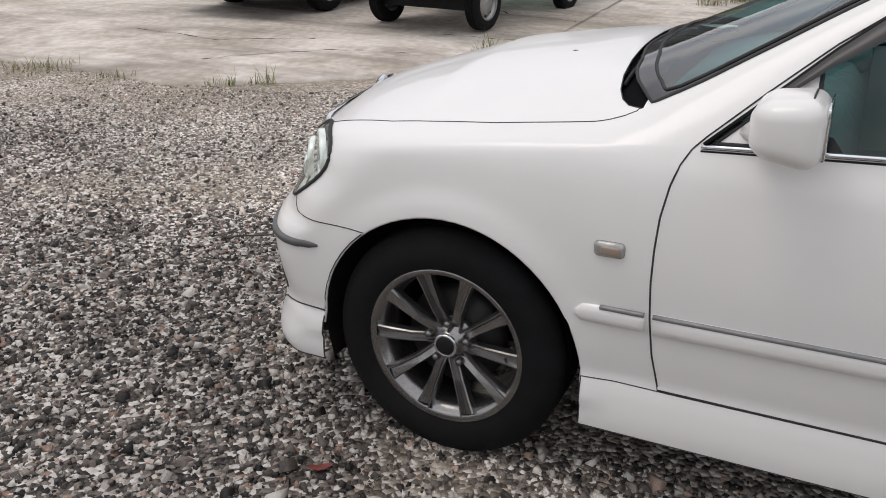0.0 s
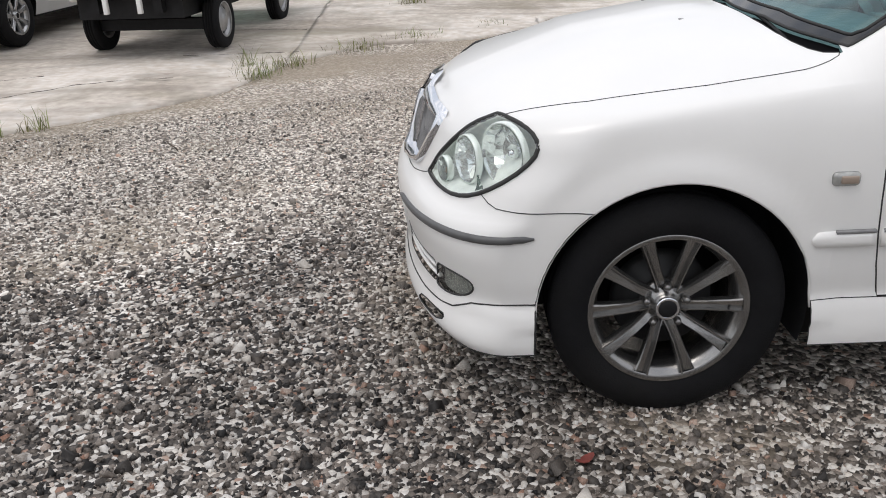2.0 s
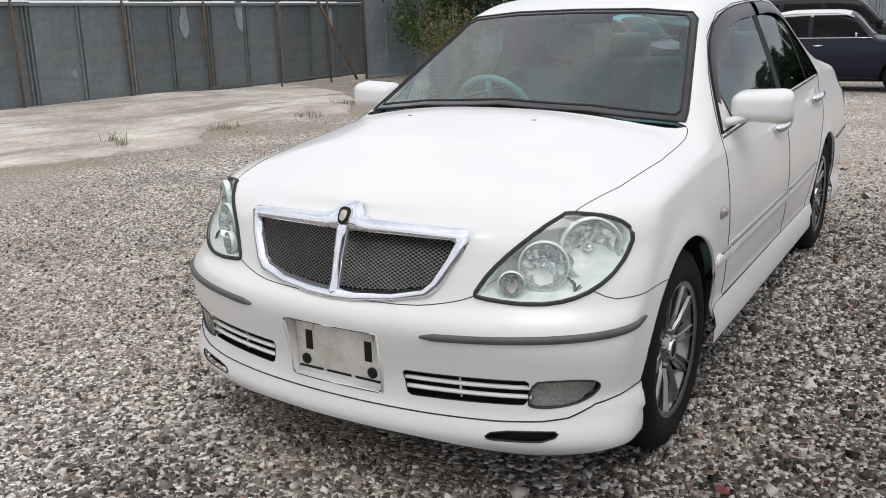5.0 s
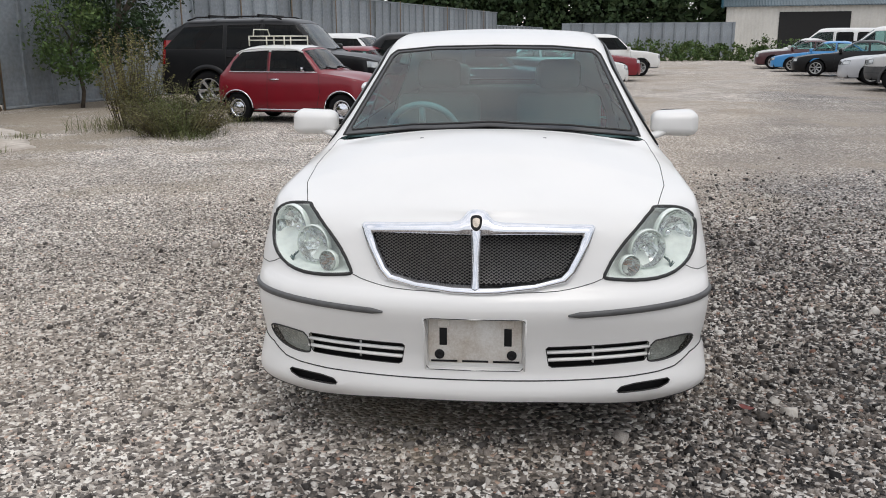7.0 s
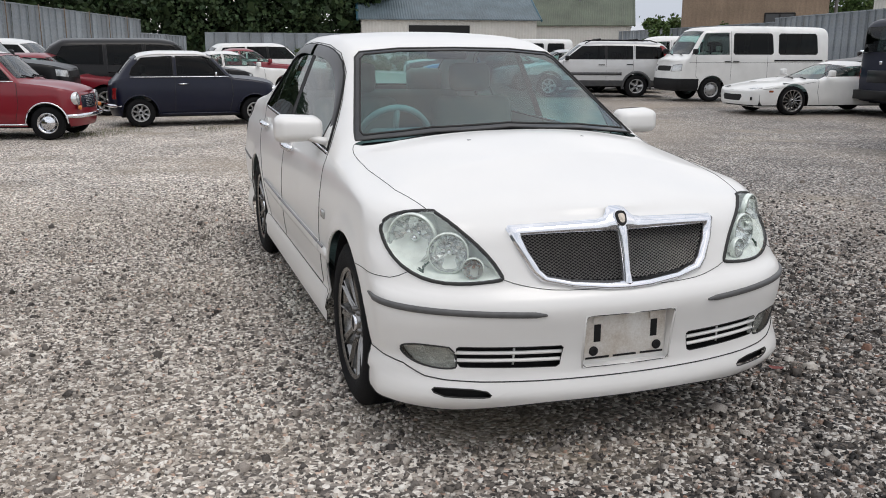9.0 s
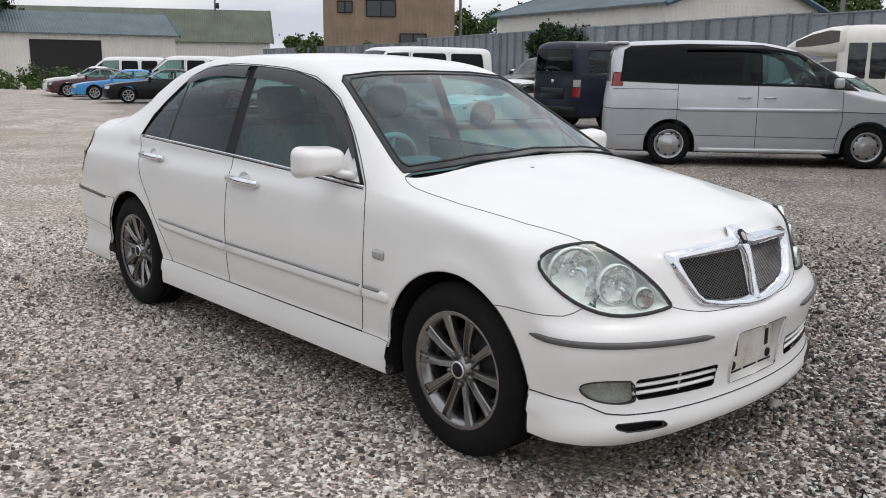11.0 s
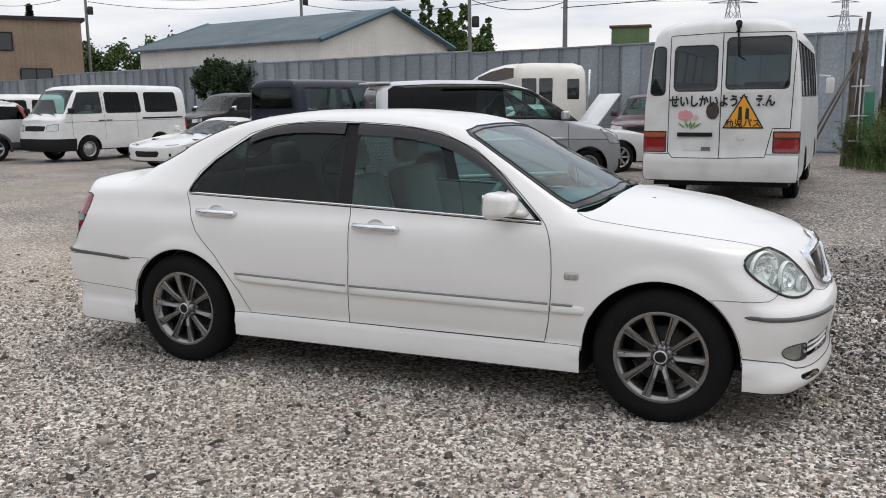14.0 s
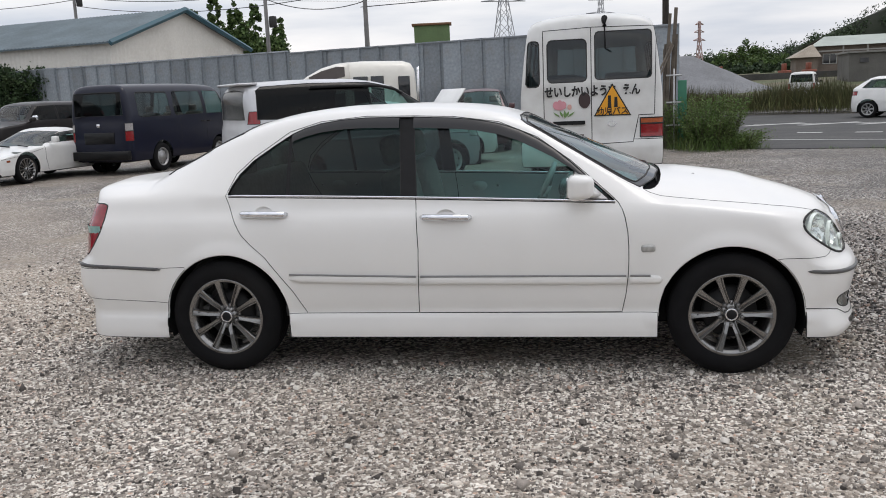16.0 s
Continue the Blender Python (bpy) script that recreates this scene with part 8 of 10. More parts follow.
for c in (BWB / 2, -BWB / 2):
    cut_out(bb, arch(c, BR, BR + 0.07, 0, 16), "side", -2).free()
BUSW = paint("bus_white_paint", (0.72, 0.72, 0.70), 0.4, 0.3)
for sgn in (1, -1):
    x = br + 0.35
    k = 0
    while x < 1.2:
        poly = [(x, 1.52), (x + 0.80, 1.52), (x + 0.80, 2.24), (x, 2.24)]
        if sgn < 0:
            VIEWS["far"] = ((1, 0, 0), (0, 0, 1), (0, -1, 0))
        bus_cut("side_window", poly, "side" if sgn > 0 else "far", GLASS_DARK, 0.3, 0.012)
        x += 0.88
GLASS_BUS = glass_mat("bus_glass", (0.26, 0.28, 0.29), 0.03)


def soft(y0, y1, z0, z1, r=0.06, cut=0.0):
    return [(y0 + r, z0), (y1 - r, z0), (y1 - r * 0.3, z0 + r * 0.3), (y1, z0 + r), (y1 - cut, z1 - r), (y1 - cut - r * 0.3, z1 - r * 0.3), (y1 - cut - r, z1), (y0 + r, z1), (y0 + r * 0.3, z1 - r * 0.3), (y0, z1 - r), (y0, z0 + r), (y0 + r * 0.3, z0 + r * 0.3)]


bus_cut("rear_window", soft(0.05, 0.61, 1.60, 2.20), "rear", GLASS_BUS, label="smoked rear door window")
bus_cut("rear_window", soft(-0.86, -0.07, 1.62, 2.29, 0.05), "rear", GLASS_BUS, label="large smoked rear door window")
bus_cut("corner_window", soft(0.73, 0.93, 1.55, 2.20, 0.05, 0.04), "rear", GLASS_BUS, 0.05, label="narrow corner window")
bus_cut("rear_door", [(-0.015, 0.70), (-0.015, 2.36), (0.67, 2.34), (0.67, 0.78), (0.60, 0.70)], "rear", BUSW, gap=0.006, label="white rear door")
bus_cut("rear_door", [(-0.015, 0.70), (-0.015, 2.36), (-0.93, 2.34), (-0.90, 1.10), (-0.68, 1.10), (-0.60, 0.72)], "rear", BUSW, gap=0.006, label="white rear door")
bus_cut("rear_bumper", [(-1.2, 0.38), (-1.2, 0.755), (1.2, 0.755), (1.2, 0.38)], "rear", BUSW, 0.15, gap=0.006, label="white rear bumper")
for sgn in (1, -1):
    bus_cut("tail_lamp", sorted([(sgn * 0.70, 0.0), (sgn * 1.04, 0.0)])[:0] + [(sgn * 0.70, 0.78), (sgn * 1.04, 0.78), (sgn * 1.04, 0.97), (sgn * 0.70, 0.97)], "rear", RED_LENS, 0.05, label="red tail lamp")
    bus_cut("turn_lamp", [(sgn * 0.70, 0.975), (sgn * 1.04, 0.975), (sgn * 1.04, 1.055), (sgn * 0.70, 1.055)], "rear", AMBER_DULL, 0.05, label="amber turn lamp")
bus_cut("windscreen", [(-0.85, 1.45), (0.85, 1.45), (0.78, 2.3), (-0.78, 2.3)], "front", GLASS, 0.1)
part("body", bb, BUSW, bus)
tail = br - 0.004
flat_shape("triangle_rim", [(-0.045, 1.10), (-0.575, 1.10), (-0.31, 1.56)], TEXT_BLACK, bus, tail - 0.002)
flat_shape("warning_triangle", [(-0.075, 1.118), (-0.545, 1.118), (-0.31, 1.525)], mat("sign_yellow", (0.80, 0.36, 0.02), 0.4, 0, 0.08, 6), bus, tail - 0.006)
for y, h in ((-0.27, 0.17), (-0.36, 0.145)):
    flat_shape("sign_mark", [(y + 0.026, 1.22), (y - 0.026, 1.22), (y - 0.02, 1.22 + h), (y + 0.02, 1.22 + h)], TEXT_BLACK, bus, tail - 0.009)
lettering("sign_word", "幼児バス", 0.115, pose(tail - 0.0105, -0.31, 1.128, 90, 0, -90), TEXT_BLACK, bus, 0.002)
NARROW = Matrix.Diagonal((0.78, 1, 1, 1))
lettering("bus_word", "せいしかい", 0.165, pose(tail - 0.004, 0.335, 1.405, 90, 0, -90) @ NARROW, TEXT_BLACK, bus, 0.0065)
lettering("bus_word", "ようち", 0.165, pose(tail - 0.004, -0.185, 1.405, 90, 0, -90) @ NARROW, TEXT_BLACK, bus, 0.0065)
lettering("bus_word", "えん", 0.165, pose(tail - 0.004, -0.575, 1.405, 90, 0, -90) @ NARROW, TEXT_BLACK, bus, 0.0065)
PINK, LEAFG = mat("pink_decal", (0.66, 0.30, 0.34), 0.6), mat("green_decal", (0.16, 0.28, 0.09), 0.6)
for k, (dy, dz, ry_, rz_) in enumerate(((0.055, 0.0, 0.045, 0.06), (0.0, 0.012, 0.04, 0.066), (-0.05, 0.0, 0.045, 0.058), (0.0, -0.03, 0.07, 0.04))):
    flat_shape("flower_decal", [(0.44 + dy + ry_ * math.cos(a), 1.275 + dz + rz_ * math.sin(a)) for a in np.linspace(0, 2 * math.pi, 13)[:-1]], PINK, bus, tail - 0.002 - 0.0008 * k)
flat_shape("bud_decal", [(0.30 + 0.032 * math.cos(a), 1.245 + 0.04 * math.sin(a)) for a in np.linspace(0, 2 * math.pi, 11)[:-1]], mat("pale_pink_decal", (0.70, 0.42, 0.36), 0.6), bus, tail - 0.003)
for y0, z0, t, h in ((0.40, 1.10, 0.5, 0.10), (0.44, 1.10, 1.1, 0.08), (0.36, 1.10, -0.6, 0.09), (0.33, 1.10, -1.2, 0.08), (0.37, 1.08, 0.0, 0.13)):
    flat_shape("leaf_decal", [(y0, z0), (y0 + 0.04 * t + 0.022, z0 + h * 0.5), (y0 + 0.085 * t, z0 + h), (y0 + 0.04 * t - 0.022, z0 + h * 0.45)], LEAFG, bus, tail - 0.003)
flat_shape("round_vent", [(0.085 * math.cos(a) + 0.085, 1.335 + 0.115 * math.sin(a)) for a in np.linspace(0, 2 * math.pi, 19)[:-1]], mat("dark_vent", (0.05, 0.03, 0.03), 0.5), bus, tail - 0.003)
flat_shape("badge", [(-0.30 + 0.065 * math.cos(a), 0.985 + 0.042 * math.sin(a)) for a in np.linspace(0, 2 * math.pi, 17)[:-1]], CHROME, bus, tail - 0.003)
flat_shape("badge_face", [(-0.30 + 0.048 * math.cos(a), 0.985 + 0.028 * math.sin(a)) for a in np.linspace(0, 2 * math.pi, 17)[:-1]], BUSW, bus, tail - 0.005)
flat_shape("plate_lamp", [(0.54, 0.99), (0.08, 0.99), (0.08, 1.045), (0.54, 1.045)], BLACK, bus, tail - 0.025)
flat_shape("plate_bracket", [(0.46, 0.80), (0.16, 0.80), (0.16, 0.96), (0.46, 0.96)], BUSW, bus, tail - 0.006)
flat_shape("sticker", [(0.22, 0.80), (0.10, 0.80), (0.10, 0.85), (0.22, 0.85)], mat("grey_decal", (0.15, 0.13, 0.12), 0.6), bus, tail - 0.009)
flat_shape("step_plate", [(-0.38, 0.715), (-0.60, 0.715), (-0.60, 0.738), (-0.38, 0.738)], mat("worn_plate", (0.30, 0.26, 0.20), 0.6), bus, tail - 0.010)
bm = bmesh.new()
tube(bm, [(br + 0.10, -0.20, 2.42), (br - 0.02, -0.21, 2.47), (br - 0.05, -0.21, 2.36)], [0.03, 0.045, 0.03], sides=8)
part("wiper_motor", bm, BLACK, bus, "black wiper arm mount")
bm = bmesh.new()
tube(bm, [(br - 0.03, -0.21, 2.36), (br - 0.0, -0.22, 2.05), (br - 0.0, -0.30, 2.0)], 0.012, sides=6)
part("wiper", bm, BLACK, bus)
for sgn in (1, -1):
    bm = bmesh.new()
    box(bm, (2.35, sgn * 1.20 - 0.07, 1.55), (2.45, sgn * 1.20 + 0.07, 1.85), None, 0.03, 3)
    tube(bm, [(2.42, sgn * 1.0, 1.9), (2.42, sgn * 1.2, 1.88)], 0.015, sides=6)
    part("side_mirror", bm, BLACK if sgn > 0 else BUSW, bus)
bm = bmesh.new()
box(bm, (-3.2, -0.9, 0.30), (2.5, 0.9, 0.55))
part("underbody", bm, BLACK, bus, smooth=False)
bm = bmesh.new()
for k in range(6):
    for y in (-0.55, 0.55):
        box(bm, (-2.6 + 0.8 * k - 0.08, y - 0.35, 0.7), (-2.6 + 0.8 * k + 0.06, y + 0.35, 1.72), None, 0.05)
part("seat_row", bm, mat("bus_cloth", (0.16, 0.20, 0.22), 0.9), bus)
wb = make_wheel("wheel", BR, 0.21, 0.22, 6, "steel", STEEL, 28)
wb.parent = bus
for i, (x, sgn) in enumerate(((BWB / 2, 1), (BWB / 2, -1), (-BWB / 2, 1), (-BWB / 2, -1))):
    m = pose(x, sgn * 0.84, BR, -90 if sgn > 0 else 90)
    if i == 0:
        wb.matrix_basis = m
    else:
        copy_thing(wb, m).parent = bus

# small white pickup on the pad
tr = thing("pickup_truck", "small white pickup truck with its tailgate to the yard", "truck", pose(4.58, -6.74, 0.085, 0, 0, -97.5))
TW = 0.70
bm = bmesh.new()
box(bm, (-1.62, -TW, 0.60), (0.42, TW, 0.68), None, 0.01)
part("bed_floor", bm, WHITE_P, tr)
for nm, lo, hi in (("side_gate", (-1.62, -TW, 0.68), (0.42, -TW + 0.035, 0.98)), ("side_gate", (-1.62, TW - 0.035, 0.68), (0.42, TW, 0.98)), ("tailgate", (-1.655, -TW, 0.66), (-1.622, TW, 0.98)), ("headboard", (0.385, -TW + 0.036, 0.68), (0.42, TW - 0.036, 1.35))):
    bm = bmesh.new()
    box(bm, lo, hi, None, 0.008)
    part(nm, bm, WHITE_P, tr)
bm = bmesh.new()
box(bm, (-1.66, -TW, 0.555), (-1.60, TW, 0.655), None, 0.01)
part("rear_panel", bm, WHITE_P, tr)
for sgn in (1, -1):
    bm = bmesh.new()
    box(bm, (-1.675, sgn * 0.53 - 0.11, 0.568), (-1.655, sgn * 0.53 + 0.11, 0.645), None, 0.006)
    part("tail_lamp", bm, RED_LENS, tr, "red tail lamp")
    bm = bmesh.new()
    box(bm, (-1.68, sgn * 0.16 - 0.02, 0.42), (-1.63, sgn * 0.16 + 0.02, 0.60), None, 0.006)
    part("tow_bracket", bm, WHITE_P, tr)
    bm = bmesh.new()
    box(bm, (-1.35, sgn * 0.62 - 0.04, 0.50), (-0.55, sgn * 0.62 + 0.06, 0.60), None, 0.02)
    part("mudguard", bm, WHITE_P, tr)
bm = bmesh.new()
for y in (-0.3, 0.3):
    box(bm, (-1.6, y - 0.04, 0.42), (1.2, y + 0.04, 0.56))
box(bm, (-1.1, -0.55, 0.20), (-0.98, 0.55, 0.30))
box(bm, (-0.4, -0.35, 0.30), (0.35, 0.30, 0.5))
box(bm, (-1.52, -0.50, 0.36), (-0.60, 0.50, 0.56))
part("chassis", bm, BLACK, tr, smooth=False)
cs = dict(front=pchip([(0.3, 1.62), (0.7, 1.62), (1.1, 1.52)]), rear=pchip([(0.3, 0.45), (1.2, 0.45)]), width=pchip([(0.3, 0.68), (0.7, 0.70), (1.1, 0.68)]), low=pchip([(0, 0.34), (2, 0.34)]), shoulder=pchip([(0, 1.02), (2, 0.98)]),
          rail_y=pchip([(0.4, 0.58), (1.2, 0.58), (1.6, 0.6)]), rail_z=pchip([(0.44, 1.05), (0.47, 1.6), (0.6, 1.72), (1.1, 1.70), (1.2, 1.6), (1.6, 1.02)]), top=pchip([(0.44, 1.06), (0.47, 1.66), (0.6, 1.78), (1.1, 1.76), (1.2, 1.66), (1.62, 1.03)]), A=0.12, B=0.1, qa=0.7, qb=0.6)
cb = shell(cs, 8, 20, 8, 10, 6, 6)
cut_out(cb, arch(0.95, 0.27, 0.33, 0, 14), "side", -2).free()
for nm, poly, view, mid in (("door_glass", [(0.56, 1.06), (0.56, 1.58), (1.08, 1.58), (1.32, 1.06)], "side", False), ("windscreen", [(-0.1, 1.1), (0.56, 1.1), (0.5, 1.6), (-0.1, 1.62)], "front", True), ("rear_window", [(-0.1, 1.15), (0.5, 1.15), (0.5, 1.55), (-0.1, 1.55)], "rear", True)):
    src = cut_out(cb, poly, view, 0.05)
    if mid:
        part(nm, both(src), GLASS, tr)
    else:
        oth = flipped(src)
        part(nm, src, GLASS, tr)
        part(nm, oth, GLASS, tr)
part("cab", both(cb), WHITE_P, tr)
for i, (x, sgn) in enumerate(((0.95, 1), (0.95, -1), (-0.95, 1), (-0.95, -1))):
    m = pose(x, sgn * 0.60, 0.27, -90 if sgn > 0 else 90)
    if i == 0:
        tw = make_wheel("wheel", 0.27, 0.165, 0.15, 8, "steel", STEEL, 28)
        tw.parent, tw.matrix_basis = tr, m
    else:
        copy_thing(tw, m).parent = tr
sv = suv(4.6, 0.85, 1.65, 2.65, 0.31, 0.85, 1.0, 1.0, roof_end=0.3)
sv["zlow"], sv["spokes"], sv["tyre_w"] = 0.27, 7, 0.2
van_l, _ = vehicle("wagon_car", "silver estate car with alloy wheels on the pad", pose(6.93, -7.66, 0.10, 0, 0, -97), SILVER_P, sv)
bm = bmesh.new()
box(bm, (-2.46 - 0.03, -0.165, 0.48), (-2.46, 0.165, 0.645), None, 0.004)
pl = part("number_plate", bm, mat("plate_white", (0.75, 0.76, 0.74), 0.4), van_l, "white number plate with dark green bars")
PLATEG = mat("plate_green", (0.02, 0.10, 0.05), 0.5)
for y0, y1, z0, z1 in ((0.10, 0.05, 0.50, 0.575), (0.035, -0.015, 0.50, 0.575), (-0.045, -0.085, 0.50, 0.575), (-0.095, -0.14, 0.50, 0.575), (0.07, -0.06, 0.60, 0.63)):
    bm = bmesh.new()
    box(bm, (-2.493, min(y0, y1), z0), (-2.4895, max(y0, y1), z1))
    part("bar", bm, PLATEG, pl)

# cream camper by the east fence
cp = thing("camper_van", "cream camper van with an overcab bunk by the fence", "van", pose(-5.38, 19.41, 0, 0, 0, 197))
def loft(rings):
    """A closed hull through rings of points, capped at both ends."""
    bm = bmesh.new()
    vs = [[bm.verts.new(p) for p in r] for r in rings]
    for a, b in zip(vs, vs[1:]):
        for k in range(len(a)):
            bm.faces.new((a[k], a[(k + 1) % len(a)], b[(k + 1) % len(a)], b[k]))
    bm.faces.new(vs[0][::-1])
    bm.faces.new(vs[-1])
    return bm


def hoop(x, w, z0, z1, lean=0.0, n=28):
    """A rounded upright ring across a vehicle."""
    out = []
    for k in range(n):
        a = 2 * math.pi * k / n
        c, q = math.cos(a), math.sin(a)
        c, q = math.copysign(abs(c) ** 0.4, c), math.copysign(abs(q) ** 0.4, q)
        z = 0.5 * (z0 + z1) + 0.5 * (z1 - z0) * q
        out.append((x + lean * (z - z0), w * c * (1 - 0.06 * max(0, q)), z))
    return out


part("living_box", loft([hoop(-1.28, 0.84, 0.55, 2.28, 0.03), hoop(-1.20, 0.93, 0.47, 2.42, 0.03), hoop(-0.9, 0.96, 0.45, 2.49), hoop(0.2, 0.96, 0.45, 2.52), hoop(0.62, 0.96, 0.47, 2.50), hoop(0.74, 0.94, 0.6, 2.48)]), CREAM_P, cp)
part("overcab", loft([hoop(0.60, 0.955, 1.72, 2.505), hoop(0.95, 0.95, 1.74, 2.47), hoop(1.35, 0.93, 1.78, 2.36), hoop(1.75, 0.87, 1.84, 2.16), hoop(1.92, 0.76, 1.88, 2.04), hoop(1.97, 0.6, 1.92, 1.99)]), CREAM_P, cp, "rounded overcab bunk")
for sgn in (1, -1):
    bm = bmesh.new()
    rows = [[bm.verts.new((x, sgn * (w - 0.012 * (z > 2.2)), z)) for z in (z0, z1)] for x, w, z0, z1 in ((0.72, 0.962, 2.10, 2.36), (0.95, 0.957, 2.05, 2.37), (1.35, 0.937, 2.00, 2.27), (1.70, 0.884, 1.98, 2.12))]
    for p, q in zip(rows, rows[1:]):
        bm.faces.new((p[0], p[1], q[1], q[0]))
    part("stripe", bm, mat("brown_stripe", (0.10, 0.085, 0.08), 0.5), cp, "dark brown band along the bunk")
for sgn in (1, -1):
    for x0, x1, z0, z1 in ((-0.34, 0.02, 1.25, 2.08), (0.10, 0.50, 1.25, 2.08), (-1.06, -0.74, 1.5, 2.05)):
        bm = bmesh.new()
        box(bm, (x0, min(sgn * 0.935, sgn * 0.968), z0), (x1, max(sgn * 0.935, sgn * 0.968), z1), None, 0.02, 2)
        part("side_window", bm, mat("dark_pane", (0.02, 0.022, 0.025), 0.08, coat=0.4), cp)
bm = bmesh.new()
tube(bm, [(-1.33, 0.55, 0.9), (-1.36, 0.55, 2.3)], 0.02, sides=6)
tube(bm, [(-1.33, 0.25, 0.9), (-1.36, 0.25, 2.3)], 0.02, sides=6)
for z in np.linspace(1.0, 2.2, 6):
    tube(bm, [(-1.35, 0.25, z), (-1.35, 0.55, z)], 0.014, sides=5)
part("rear_ladder", bm, CHROME, cp)
part("cab", loft([hoop(0.55, 0.84, 0.40, 1.86), hoop(1.05, 0.84, 0.38, 1.84), hoop(1.45, 0.84, 0.38, 1.45, -0.05), hoop(1.75, 0.83, 0.38, 1.12), hoop(2.25, 0.78, 0.40, 0.98), hoop(2.42, 0.68, 0.46, 0.84)]), CREAM_P, cp)
for sgn in (1, -1):
    bm = bmesh.new()
    vs = [bm.verts.new((x, sgn * (0.852 - 0.05 * (z > 1.4)), z)) for x, z in ((0.72, 1.12), (1.52, 1.12), (1.20, 1.62), (0.72, 1.66))]
    bm.faces.new(vs)
    part("cab_window", bm, mat("dark_pane"), cp)
for i, (x, sgn) in enumerate(((1.4, 1), (1.4, -1), (-0.65, 1), (-0.65, -1))):
    m = pose(x, sgn * 0.82, 0.33, -90 if sgn > 0 else 90)
    copy_thing(wb, m).parent = cp

vehicle("saloon_car", "maroon rounded car facing the yard behind the minivan", pose(-2.1, 18.4, 0, 0, 0, -86), MAROON_P, low_car(3.75, 0.835, 1.62, 2.4, 0.31, 0.7, 1.06, 1.06, 0.72, -1.68, 0.62, 0.4, 1.1))
wh, wspec = vehicle("saloon_car", "white car with its bonnet raised behind the minivan", pose(-3.36, 13.2, 0, 0, 0, 35), WHITE_P, sedan)
bm = bmesh.new()
vs = box(bm, (-0.80, -0.58, -0.014), (0.0, 0.58, 0.014), pose(0.95, 0, 0.98, 0, 0, 0) @ Matrix.Rotation(radians(128), 4, "Y"), 0.012)
part("raised_bonnet", bm, WHITE_P, wh, "white bonnet propped open")
vehicle("hatchback_car", "small white hatchback on the road", pose(12.0, 27.7, 0.012, 0, 0, -28), WHITE_P, low_car(3.95, 0.85, 1.44, 2.5, 0.30, 0.8, 0.98, 0.98, 0.85, -1.75, 0.9, 0.5, 1.05))

# ---- plants ----
def leaf_mat(name, c1, c2):
    m = mat(name, c1, 0.7, 0, 0.3, 1.5, color2=c2, spec=0.3)
    n, l = m.node_tree.nodes, m.node_tree.links
    g = n.new("ShaderNodeNewGeometry")
    mx = n.new("ShaderNodeMix")
    mx.data_type, mx.blend_type = "RGBA", "MULTIPLY"
    rp = n.new("ShaderNodeMapRange")
    rp.inputs[3].default_value, rp.inputs[4].default_value = 0.55, 1.5
    l.new(g.outputs["Random Per Island"], rp.inputs[0])
    b = n["Principled BSDF"]
    src = b.inputs["Base Color"].links[0].from_socket
    mx.inputs[0].default_value = 1.0
    l.new(src, mx.inputs[6])
    l.new(rp.outputs[0], mx.inputs[7])
    l.new(mx.outputs[2], b.inputs["Base Color"])
    return m


LEAF_DARK = leaf_mat("dark_leaves", (0.022, 0.045, 0.018), (0.040, 0.062, 0.022))
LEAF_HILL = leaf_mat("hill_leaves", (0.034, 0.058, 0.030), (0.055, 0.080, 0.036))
LEAF_MID = leaf_mat("green_leaves", (0.055, 0.10, 0.030), (0.085, 0.12, 0.035))
LEAF_DRY = leaf_mat("dry_grass", (0.19, 0.17, 0.085), (0.12, 0.13, 0.05))
LEAF_GRASS = leaf_mat("green_grass", (0.15, 0.19, 0.055), (0.22, 0.21, 0.09))
BARK = mat("bark", (0.10, 0.08, 0.06), 0.9, 0, 0.4, 12, bump=0.4, bscale=30)


def leaf_mesh(name, pts, dirs, size, material, seed, aspect=0.5):
    """Leaves as bent quads at the given points."""
    rng = np.random.default_rng(seed)
    k = len(pts)
    a = dirs / np.maximum(np.linalg.norm(dirs, axis=1, keepdims=True), 1e-6)
    r = rng.normal(size=(k, 3))
    b = np.cross(a, r)
    b /= np.maximum(np.linalg.norm(b, axis=1, keepdims=True), 1e-6)
    nrm = np.cross(a, b)
    s = (size * rng.uniform(0.55, 1.3, k))[:, None]
    p0, tip = pts - a * s * 0.5, pts + a * s * 0.5 - nrm * s * 0.12
    l, rr_ = pts + b * s * aspect * 0.5, pts - b * s * aspect * 0.5
    v = np.stack([p0, l, tip, rr_], 1).reshape(-1, 3)
    f = np.arange(4 * k)
    me = bpy.data.meshes.new(name)
    me.vertices.add(len(v))
    me.vertices.foreach_set("co", v.reshape(-1))
    me.loops.add(len(f))
    me.loops.foreach_set("vertex_index", f)
    me.polygons.add(k)
    me.polygons.foreach_set("loop_start", np.arange(0, len(f), 4))
    me.update(calc_edges=True)
    me.materials.append(material)
    return me


def clumps(rng, centre, radii, n_clump, per, spread):
    """Leaf places gathered in clumps on and in an ellipsoid, with gaps between."""
    d = rng.normal(size=(n_clump, 3))
    d /= np.linalg.norm(d, axis=1, keepdims=True)
    c = d * (rng.uniform(0.35, 1.0, (n_clump, 1)) ** 0.5) * np.array(radii) + np.array(centre)
    p = np.repeat(c, per, 0) + rng.normal(size=(n_clump * per, 3)) * spread
    return p, rng.normal(size=p.shape) + np.array([0, 0, -0.3])


